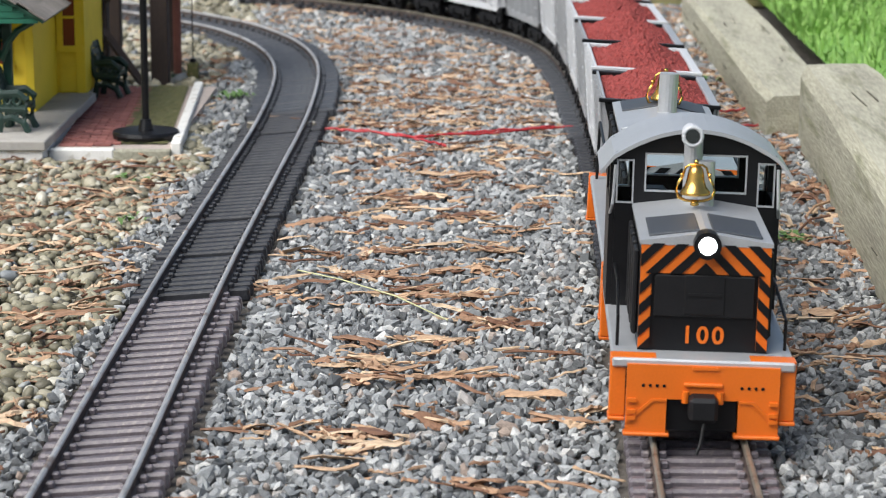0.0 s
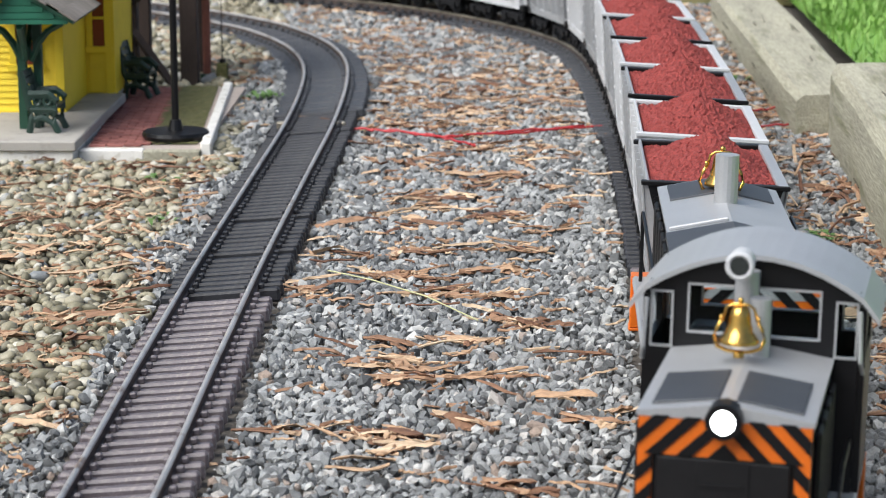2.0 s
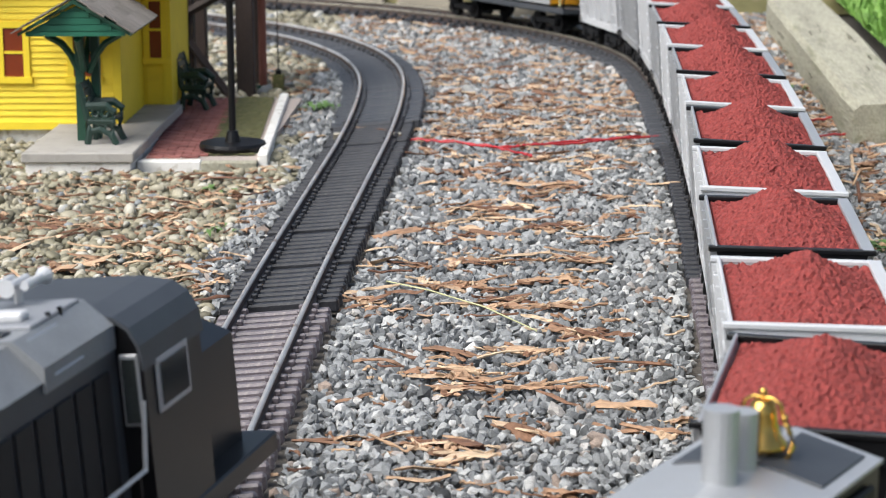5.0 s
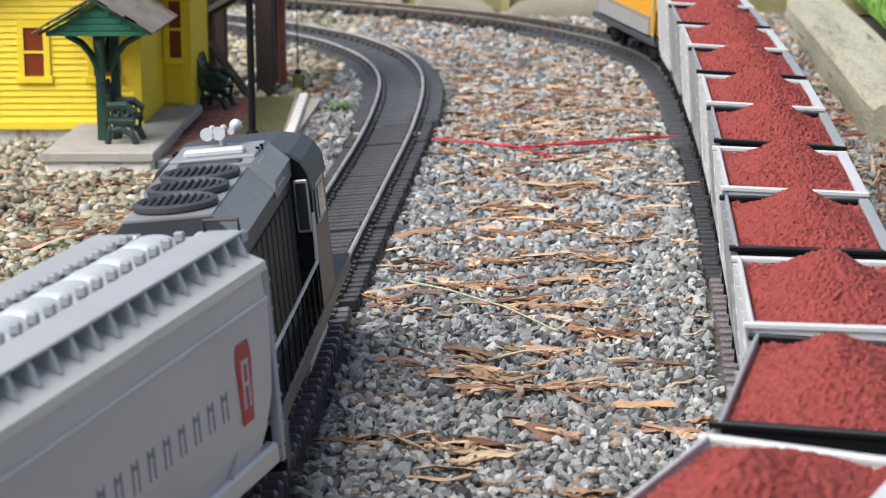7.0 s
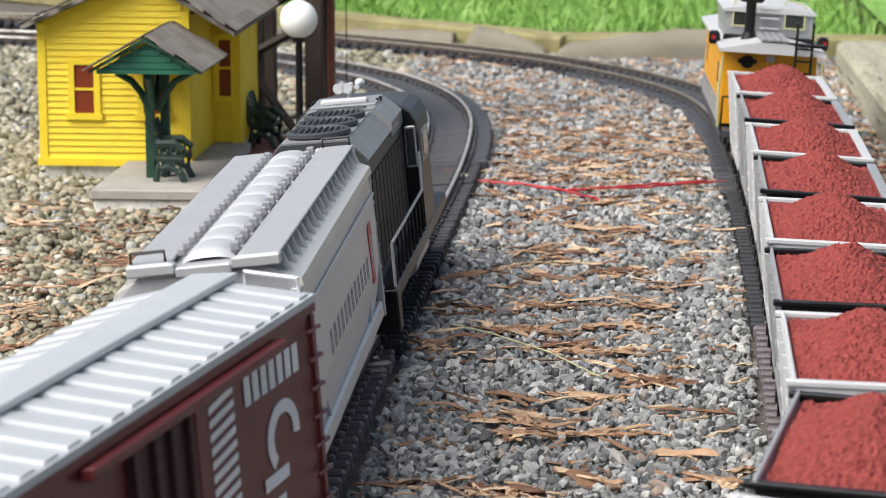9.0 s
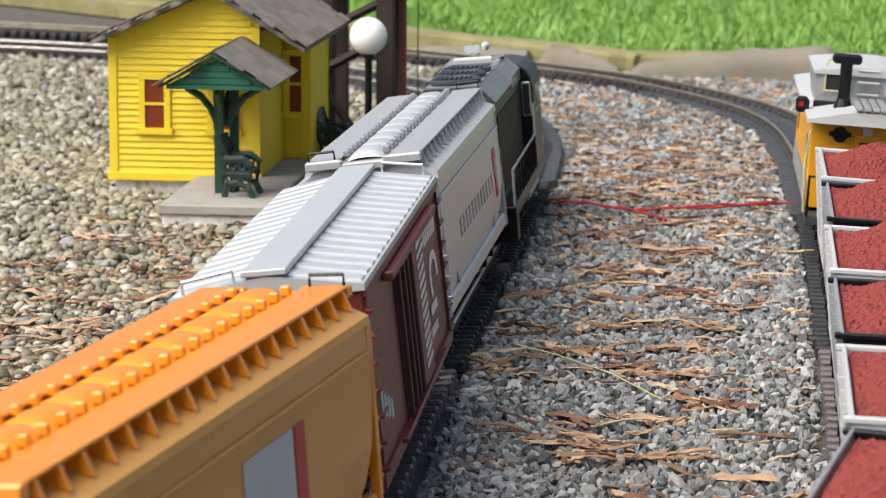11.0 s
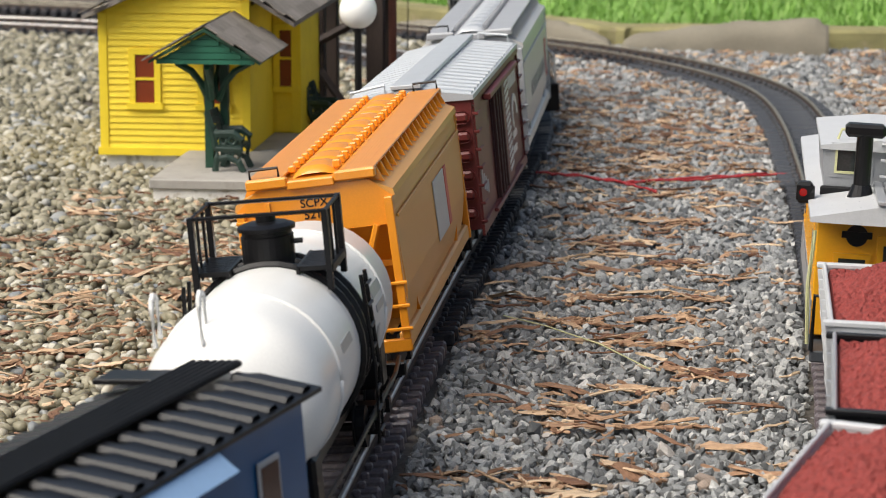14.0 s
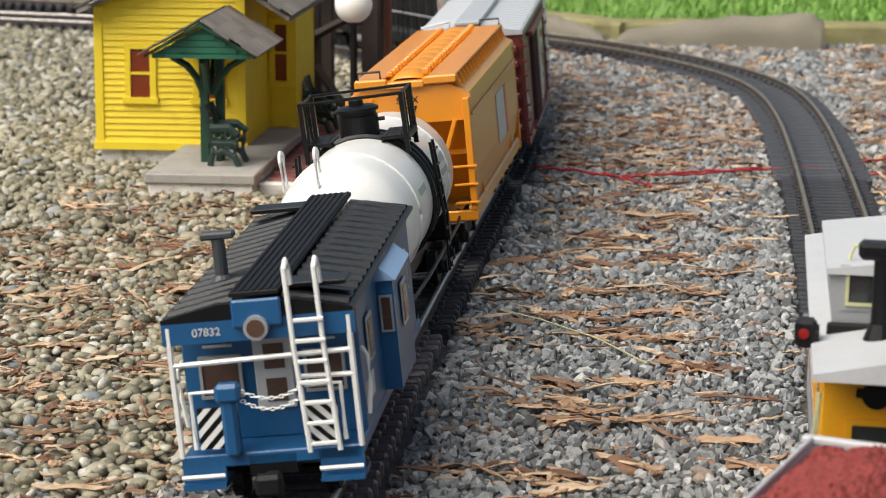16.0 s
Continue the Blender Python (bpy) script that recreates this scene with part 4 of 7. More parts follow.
def tank_car():
    car = thing("tank_car", "white tank car with black dome, straps and railings", "model wagon")
    H, r, zc = 0.165, 0.0445, 0.094
    part("underframe", box(-0.02, 0.02, -H, H, 0.036, 0.048, 0.001), "black", car)
    prof = [(0.0, -0.15), (0.02, -0.148), (0.034, -0.142), (0.0415, -0.132), (r, -0.12), (r, 0.12), (0.0415, 0.132), (0.034, 0.142), (0.02, 0.148), (0.0, 0.15)]
    bm = placed(lathe(prof, 40), Matrix.Translation((0, 0, zc)) @ pose(0, 0, 0, -90))
    part("tank", bm, "white", car, "glossy white tank barrel", True)
    for y in (-0.085, 0.085):
        bm = bmesh.new()
        tube([((r + 0.0004) * math.cos(a), y, zc + (r + 0.0004) * math.sin(a)) for a in [6.2832 * k / 40 for k in range(41)]], 0.0011, 6, bm)
        part("weld_band", bm, "white", car, "", True)
    bm = bmesh.new()
    for y in (-0.013, 0.0, 0.013):
        tube([((r + 0.001) * math.cos(a), y, zc + (r + 0.001) * math.sin(a)) for a in [6.2832 * k / 40 for k in range(41)]], 0.0022, 6, bm)
    part("centre_strap", bm, "black", car)
    dome = part("dome", placed(lathe([(0, 0), (0.0135, 0), (0.0135, 0.017), (0.0128, 0.0175), (0.0128, 0.0195), (0.0148, 0.02), (0.0148, 0.022), (0.011, 0.0235), (0.005, 0.024), (0.005, 0.0275), (0, 0.0275)], 28), Matrix.Translation((0, 0, zc + r - 0.003))), "black", car, "black filling dome")
    part("dome_bolt", rod((0.0135, 0, zc + r + 0.01), (0.018, 0, zc + r + 0.01), 0.0014, 8), "black", dome)
    for sx in (-1, 1):
        x0, x1 = sorted((sx * 0.017, sx * 0.036))
        bm = bmesh.new()
        for k in range(9):
            yy = -0.021 + k * 0.005
            part("platform_slat", box(x0, x1, yy, yy + 0.003, zc + r - 0.0022, zc + r + 0.0003), "black", car)
        box(x0, x0 + 0.0015, -0.022, 0.024, zc + r - 0.0035, zc + r + 0.0004, 0, bm), box(x1 - 0.0015, x1, -0.022, 0.024, zc + r - 0.0035, zc + r + 0.0004, 0, bm)
        part("platform", bm, "black", car)
        zr = zc + r + 0.029
        for y in (-0.022, 0.024):
            part("railing_post", box(sx * 0.034 - 0.0015, sx * 0.034 + 0.0015, y - 0.002, y + 0.002, zc + r - 0.012, zr), "black", car)
        for y in (-0.007, 0.008):
            part("railing_post", rod((sx * 0.034, y, zc + r - 0.006), (sx * 0.034, y, zr), 0.0009, 6), "black", car)
        for z in (zr - 0.001,):
            part("railing_bar", rod((sx * 0.034, -0.022, z), (sx * 0.034, 0.024, z), 0.0011, 6), "black", car)
        bm = tube([(sx * 0.0475, 0.0, 0.04), (sx * 0.049, 0.0, 0.08), (sx * 0.046, 0.0, zc + r - 0.01)], 0.0012)
        tube([(sx * 0.0475, 0.014, 0.04), (sx * 0.049, 0.014, 0.08), (sx * 0.046, 0.014, zc + r - 0.01)], 0.0012, 6, bm)
        for k in range(8):
            rod((sx * 0.0485, 0.0, 0.046 + k * 0.011), (sx * 0.0485, 0.014, 0.046 + k * 0.011), 0.0009, 6, bm)
        part("ladder", bm, "black", car)
        for y in (-0.12, 0.12):
            part("saddle", box(min(sx * 0.018, sx * 0.036), max(sx * 0.018, sx * 0.036), y - 0.01, y + 0.01, 0.042, 0.068, 0.002), "black", car)
        bm = tube([(sx * 0.04, -H + 0.01, 0.05), (sx * 0.046, -0.09, 0.055), (sx * 0.046, 0.09, 0.055), (sx * 0.04, H - 0.01, 0.05)], 0.0013)
        part("grab_rail", bm, "black", car)
        for y, z, h, ln in ((0.07, 0.108, 0.006, 0.035), (0.07, 0.099, 0.004, 0.03), (0.055, 0.086, 0.01, 0.008), (-0.05, 0.105, 0.005, 0.03)):
            a = math.asin((z - zc) / r)
            part("marking", placed(box(-0.0003, 0.0003, -ln / 2, ln / 2, -h / 2, h / 2), Matrix.Translation((sx * (r * math.cos(a) + 0.0002), y, z)) @ pose(0, 0, 0, 0, -math.degrees(a) * sx)), "silver", car)
    for y, z in ((0.024, 0.028), (-0.022, 0.028)):
        part("railing_bar", rod((-0.034, y, zc + r + z), (0.034, y, zc + r + z), 0.0011, 6), "black", car)
    for sy in (-1, 1):
        truck(car, sy * (H - 0.05), 0.0275, (-0.024, 0.024))
        coupler(car, sy * H, sy)
        part("end_sill", box(-0.043, 0.043, min(sy * (H - 0.008), sy * H), max(sy * (H - 0.008), sy * H), 0.038, 0.046, 0.001), "black", car)
        for x in (-0.03, -0.008) if sy < 0 else ():
            bm = tube([(x, sy * 0.13, zc + 0.036), (x, sy * 0.13, zc + 0.054), (x, sy * 0.1325, zc + 0.0565), (x, sy * 0.137, zc + 0.0575), (x, sy * 0.141, zc + 0.0555), (x, sy * 0.142, zc + 0.052), (x, sy * 0.142, zc + 0.034)], 0.0013)
            part("end_grab", bm, "white", car)
    return car


def pipe(points, parent, name, mat, r=0.0013, label=""):
    return part(name, tube(points, r), mat, parent, label)


def bay_window_caboose():
    """Rear is -y."""
    car = thing("blue_caboose", "blue bay-window caboose with black ribbed roof and white railings", "model wagon")
    H, w, eave = 0.147, 0.0455, 0.117
    b0 = -H + 0.028
    shell_roofed_car_base(car, H, "blue")
    part("frame", box(-w, w, -H, H, 0.04, 0.047, 0.0008), "blue", car)
    part("body", box(-w, w, b0, H - 0.02, 0.047, eave - 0.001, 0.0006), "blue", car)
    part("roof", prism([(-w - 0.003, eave - 0.002), (w + 0.003, eave - 0.002), (w + 0.003, eave), (0.02, eave + 0.006), (-0.02, eave + 0.006), (-w - 0.003, eave)], -H, H - 0.004), "black", car, "black ribbed metal roof")
    for sx in (-1, 1):
        for k in range(16):
            y = -H + 0.011 + k * (2 * H - 0.026) / 15
            bm = bmesh.new()
            for yy in (y - 0.0052, y - 0.0028, y + 0.0028, y + 0.0052):
                d = 0.002 if abs(yy - y) < 0.004 else 0
                for x, z in ((0.0125, eave + 0.0066), (0.046, eave + 0.0005)):
                    bm.verts.new((sx * x, yy, z + d))
            v = list(bm.verts)
            for i in (0, 2, 4):
                bm.faces.new((v[i], v[i + 1], v[i + 3], v[i + 2]))
            bmesh.ops.recalc_face_normals(bm, faces=bm.faces)
            part("roof_rib", bm, "roof_black", car)
    bm = box(-0.0125, 0.0125, -H - 0.002, H - 0.006, eave + 0.0095, eave + 0.012, 0.0004)
    rw = part("roof_walk", bm, "black_matt", car)
    for k in range(7):
        x = -0.0105 + k * 0.0035
        part("walk_strip", box(x - 0.0008, x + 0.0008, -H - 0.001, H - 0.007, eave + 0.0121, eave + 0.0126), "black_matt", rw)
    part("cross_walk", box(0.0125, 0.044, -H + 0.016, -H + 0.036, eave + 0.0085, eave + 0.011, 0.0004), "black", car)
    part("cross_walk", box(-0.044, -0.0125, H - 0.04, H - 0.02, eave + 0.0085, eave + 0.011, 0.0004), "black", car)
    bm = rod((-0.03, -0.07, eave + 0.004), (-0.03, -0.07, eave + 0.026), 0.0036, 12)
    rod((-0.03, -0.07, eave + 0.003), (-0.03, -0.07, eave + 0.007), 0.007, 12, bm, 0.004)
    box(-0.039, -0.021, -0.074, -0.066, eave + 0.026, eave + 0.03, 0.001, bm)
    part("smoke_jack", bm, "dark", car)
    # end wall under the roof
    for x0, x1 in ((-0.034, -0.019), (0.02, 0.034)):
        pipe([(x0, b0 - 0.003, 0.097), (x1, b0 - 0.003, 0.097)], car, "window_grab", "pale", 0.0009)
    pipe([(-0.0455, -H + 0.001, 0.0935), (0.0455, -H + 0.001, 0.0955)], car, "cross_rail", "white", 0.0014)
    part("end_fascia", prism([(-w - 0.003, eave - 0.013), (w + 0.003, eave - 0.013), (w + 0.003, eave - 0.002), (-w - 0.003, eave - 0.002)], -H, -H + 0.003), "blue", car)
    letters("road_number", "07832", 0.0058, "pale", car, pose(-0.026, -H - 0.0002, eave - 0.0075, 90, 0, 0), "white painted figures")
    part("fascia_box", box(-0.012, 0.013, -H - 0.003, -H + 0.002, eave - 0.006, eave + 0.008, 0.001), "blue", car)
    lamp = part("marker_lamp", rod((0.0, -H - 0.006, eave - 0.006), (0.0, -H + 0.001, eave - 0.006), 0.0062, 20), "silver", car)
    part("lens", rod((0.0, -H - 0.0066, eave - 0.006), (0.0, -H - 0.005, eave - 0.006), 0.0045, 18), "window_brown", lamp)
    door = part("end_door", box(-0.009, 0.011, b0 - 0.002, b0, 0.062, eave - 0.016, 0.0006), "pale", car)
    for z0, z1 in ((0.066, 0.078), (0.083, 0.096)):
        part("pane", box(-0.0035, 0.007, b0 - 0.0028, b0 - 0.0018, z0, z1), "window_brown", door)
    for x0, x1 in ((-0.036, -0.017), (0.018, 0.036)):
        window_panel(car, x0, x1, 0.071, 0.09, b0 - 0.001, "silver", "window_brown", 0.0016)
    # platform railings
    y = -H + 0.001
    for sx in (-1, 1):
        pipe([(sx * 0.0455, y, 0.046), (sx * 0.0455, y, eave - 0.004)], car, "corner_post", "white", 0.0016)
        pipe([(sx * 0.038, y, 0.05), (sx * 0.038, y, 0.079), (sx * 0.02, y, 0.079)], car, "platform_rail", "white")
        if sx > 0:
            pipe([(0.0455, y, 0.083), (0.019, y, 0.0835)], car, "platform_rail", "white")
        bm = box(sx * 0.027 - 0.0085, sx * 0.027 + 0.0085, y - 0.001, y + 0.001, 0.05, 0.071)
        panel = part("striped_panel", bm, "black", car)
        stripes(panel, sx * 0.027 - 0.0085, sx * 0.027 + 0.0085, 0.05, 0.071, y - 0.0018, 5, sx, "white")
        pipe([(sx * 0.047, -H + 0.03, 0.055), (sx * 0.049, -H + 0.03, 0.07), (sx * 0.049, -H + 0.03, 0.085), (sx * 0.046, -H + 0.03, 0.09)], car, "side_grab", "white", 0.0012)
        part("step", box(min(sx * 0.024, sx * 0.046), max(sx * 0.024, sx * 0.046), -H - 0.004, -H + 0.02, 0.03, 0.033), "blue", car)
        pipe([(sx * 0.024, -H - 0.004, 0.037), (sx * 0.046, -H - 0.004, 0.037)], car, "step_rail", "white", 0.0012)
        part("step_riser", box(min(sx * 0.024, sx * 0.046), max(sx * 0.024, sx * 0.046), -H, -H + 0.003, 0.03, 0.046), "blue", car)
        # bay with its windows
        bay = part("bay", prism([(min(sx * w, sx * (w + 0.009)), 0.047), (max(sx * w, sx * (w + 0.009)), 0.047), (max(sx * w, sx * (w + 0.009)), 0.108), (min(sx * w, sx * (w + 0.009)), 0.108)], -0.035, 0.035), "blue", car)
        part("bay_roof", prism([(sx * w, 0.1165), (sx * w, 0.107), (sx * (w + 0.011), 0.107)], -0.037, 0.037), "blue_pale", bay)
        for yy in (-0.0355, 0.0355):
            window_panel(bay, min(sx * (w + 0.002), sx * (w + 0.007)), max(sx * (w + 0.002), sx * (w + 0.007)), 0.08, 0.098, yy, "silver", "window_brown", 0.001)
        for yy in (-0.085, 0.085, 0.0):
            xx = sx * (w + (0.0095 if yy == 0 else 0.0005))
            x0, x1 = sorted((xx, xx + sx * 0.0012))
            wn_ = part("window_frame", box(x0, x1, yy - 0.011, yy + 0.011, 0.076, 0.1, 0.0005), "silver", car)
            part("pane", box(min(x0, xx + sx * 0.0016), max(x1, xx + sx * 0.0016), yy - 0.0085, yy + 0.0085, 0.0785, 0.0975), "window_brown", wn_)
        x0, x1 = sorted((sx * w, sx * (w + 0.0008)))
        for k in range(4):
            part("marking", box(x0, x1, -0.115 + k * 0.009, -0.109 + k * 0.009, 0.058, 0.07), "pale", car)
    part("brake_stand", box(-0.0225, -0.0145, y - 0.007, y + 0.002, 0.046, 0.082, 0.002), "blue", car)
    part("brake_housing", box(-0.0245, -0.0115, y - 0.009, y + 0.0, 0.074, 0.084, 0.002), "blue", car)
    for x in (0.0185, 0.0335):
        pipe([(x + 0.002, y - 0.006, 0.046), (x - 0.001, y - 0.005, 0.1), (x - 0.002, y - 0.003, eave + 0.022), (x - 0.002, y + 0.004, eave + 0.025), (x - 0.002, y + 0.01, eave + 0.02), (x - 0.002, y + 0.012, eave + 0.011)], car, "ladder_rail", "white", 0.0014)
    for k in range(7):
        z = 0.05 + k * 0.0105
        part("ladder_rung", rod((0.019, y - 0.006, z), (0.034, y - 0.006, z), 0.0012, 6), "white", car)
    for z, sag in ((0.079, 0.0045), (0.074, 0.005)):
        bm = bmesh.new()
        for k in range(13):
            u = k / 12
            p = Vector((-0.011 + u * 0.029, y - 0.004, z - sag * 4 * u * (1 - u)))
            n = [(p.x + 0.0014 * math.cos(a), p.y + (0.0008 * math.sin(a) if k % 2 else 0), p.z + (0 if k % 2 else 0.0008 * math.sin(a))) for a in [6.2832 * i / 8 for i in range(9)]]
            tube(n, 0.00035, 4, bm)
        part("safety_chain", bm, "white", car)
    return car


def cupola_caboose():
    """Front is -y (towards the camera)."""
    car = thing("yellow_caboose", "yellow caboose with white roof, grey cupola and black smoke stack", "model wagon")
    H, w, eave = 0.165, 0.0455, 0.125
    shell_roofed_car_base(car, H, "caboose_yellow")
    part("frame", box(-w, w, -H, H, 0.04, 0.047, 0.0008), "dark", car)
    b0 = -H + 0.03
    part("body", box(-w, w, b0, H - 0.03, 0.05, eave, 0.0006), "caboose_yellow", car)
    for sx in (-1, 1):
        x0, x1 = sorted((sx * w, sx * (w + 0.0006)))
        part("grey_band", box(x0, x1, b0, H - 0.03, 0.05, 0.066), "silver", car)
        part("dark_band", box(x0, x1, b0, H - 0.03, 0.067, 0.071), "grey", car)
        bm = bmesh.new()
        for k in range(14):
            for z in (0.076, 0.09, 0.104, 0.118):
                bmesh.ops.create_uvsphere(bm, u_segments=6, v_segments=4, radius=0.0008, matrix=Matrix.Translation((sx * w, b0 + 0.006 + k * 0.02, z)))
        part("rivets", bm, "caboose_yellow", car)
        for yy in (-0.09, 0.09):
            wf = part("window_frame", box(x0, x1 + sx * 0.0, yy - 0.011, yy + 0.011, 0.083, 0.108), "caboose_yellow", car)
            part("pane", box(min(x0, sx * (w + 0.001)), max(x1, sx * (w + 0.001)), yy - 0.008, yy + 0.008, 0.086, 0.105), "window_dark", wf)
        pipe([(sx * (w + 0.002), -H + 0.004, 0.05), (sx * (w + 0.004), -H + 0.004, 0.085), (sx * (w + 0.002), -H + 0.004, 0.118)], car, "corner_grab", "straw", 0.0012, "cream handrail")
        bm = rod((sx * (w + 0.002), -0.1, 0.13), (sx * (w + 0.012), -0.1, 0.13), 0.0045, 14)
        box(sx * (w + 0.008) - 0.005, sx * (w + 0.008) + 0.005, -0.105, -0.095, 0.124, 0.137, 0.002, bm)
        mk = part("marker_lamp", bm, "black", car)
        part("lens", rod((sx * (w + 0.009), -0.1062, 0.131), (sx * (w + 0.009), -0.1045, 0.131), 0.0024, 14), "red_lamp", mk, "red lens")
    part("roof", prism([(-w - 0.0055, eave - 0.0015), (w + 0.0055, eave - 0.0015), (w + 0.0055, eave + 0.0015), (0.012, eave + 0.0095), (-0.012, eave + 0.0095), (-w - 0.0055, eave + 0.0015)], -H, H), "pale", car, "white riveted roof")
    rivet = None
    for k in range(8):
        for i in range(5):
            for sx in (-1, 1):
                x = 0.014 + i * 0.008
                if rivet is None:
                    bm = bmesh.new()
                    bmesh.ops.create_uvsphere(bm, u_segments=6, v_segments=4, radius=0.0007)
                    ob = part("roof_rivet", bm, "pale", car)
                    rivet = ob.data
                else:
                    ob = new("roof_rivet", rivet)
                    ob.parent = car
                ob.matrix_basis = pose(sx * x, -H + 0.008 + k * 0.022, eave + 0.0093 - (x - 0.012) * 0.21)
    for k in range(4):
        part("roof_walk_plank", box(-0.013 + k * 0.0068, -0.0075 + k * 0.0068, -H - 0.002, -0.093, eave + 0.011, eave + 0.0135, 0.0004), "silver", car)
    part("cross_walk", box(0.012, 0.05, -H + 0.002, -H + 0.016, eave + 0.0068, eave + 0.0095, 0.0006), "black", car)
    # cupola
    q0, q1, qz = -0.088, 0.03, 0.157
    part("cupola", prism([(-0.041, eave + 0.002), (0.041, eave + 0.002), (0.044, qz - 0.004), (0.044, qz), (0.012, qz + 0.004), (-0.012, qz + 0.004), (-0.044, qz), (-0.044, qz - 0.004)], q0, q1), "cupola_grey", car, "grey cupola")
    part("cupola_roof", prism([(-0.0455, qz - 0.001), (0.0455, qz - 0.001), (0.0455, qz + 0.0015), (0.012, qz + 0.006), (-0.012, qz + 0.006), (-0.0455, qz + 0.0015)], q0 - 0.003, q1 + 0.003), "pale", car)
    part("flashing", box(-0.044, 0.044, q0 - 0.004, q0, eave + 0.001, eave + 0.0085, 0.001), "black_matt", car)
    for x0, x1 in ((-0.035, -0.017), (0.016, 0.034)):
        window_panel(car, x0, x1, eave + 0.018, eave + 0.031, q0 - 0.0008, "straw", "window_dark", 0.0014)
        part("window_surround", box(x0 - 0.004, x1 + 0.004, q0 - 0.0008, q0, eave + 0.014, eave + 0.035), "cupola_grey", car)
    for z in (eave + 0.016, eave + 0.026, eave + 0.036):
        pipe([(-0.009, q0 - 0.003, z), (0.009, q0 - 0.003, z)], car, "cupola_grab", "pale", 0.0012)
    pipe([(-0.035, q0 + 0.01, qz + 0.004), (-0.033, q0 + 0.01, qz + 0.01), (-0.015, q0 + 0.01, qz + 0.012), (-0.012, q0 + 0.01, qz + 0.007)], car, "roof_grab", "straw", 0.001)
    pipe([(0.015, q0 + 0.01, qz + 0.007), (0.018, q0 + 0.01, qz + 0.012), (0.034, q0 + 0.01, qz + 0.009), (0.036, q0 + 0.01, qz + 0.004)], car, "roof_grab", "straw", 0.001)
    bm = rod((-0.0205, -0.112, eave + 0.006), (-0.0205, -0.112, eave + 0.045), 0.005, 16)
    rod((-0.0205, -0.112, eave + 0.005), (-0.0205, -0.112, eave + 0.014), 0.0085, 16, bm, 0.0055)
    stack = part("chimney", bm, "black", car)
    part("stack_hood", box(-0.0325, -0.0085, -0.118, -0.106, eave + 0.043, eave + 0.051, 0.002), "black", stack)
    # end wall and railings
    ev = part("end_emblem", rod((-0.022, b0 - 0.0016, 0.112), (-0.022, b0, 0.112), 0.0065, 20), "black", car, "black round emblem")
    part("emblem_bar", box(-0.031, -0.013, b0 - 0.0022, b0 - 0.0008, 0.1105, 0.1145), "black", ev)
    for x in (-0.024, 0.024):
        window_panel(car, x - 0.008, x + 0.008, 0.079, 0.098, b0 - 0.001, "caboose_yellow", "window_dark", 0.003)
    door = part("end_door", box(-0.01, 0.01, b0 - 0.002, b0, 0.055, 0.113, 0.0006), "caboose_yellow", car)
    part("pane", box(-0.006, 0.006, b0 - 0.0028, b0 - 0.0018, 0.085, 0.107), "window_dark", door)
    part("light_box", box(-0.004, 0.004, b0 - 0.003, b0, 0.113, 0.119), "pale", car)
    for x in (0.021, 0.036):
        pipe([(x, -H - 0.004, 0.045), (x, -H - 0.004, eave + 0.03), (x, -H + 0.003, eave + 0.03)], car, "ladder_rail", "black", 0.0013)
    for k in range(8):
        part("ladder_rung", rod((0.021, -H - 0.004, 0.05 + k * 0.0115), (0.036, -H - 0.004, 0.05 + k * 0.0115), 0.001, 6), "black", car)
    pipe([(-0.045, -H, 0.047), (-0.045, -H, 0.08), (-0.012, -H, 0.08), (-0.012, -H, 0.047)], car, "platform_rail", "black")
    return car


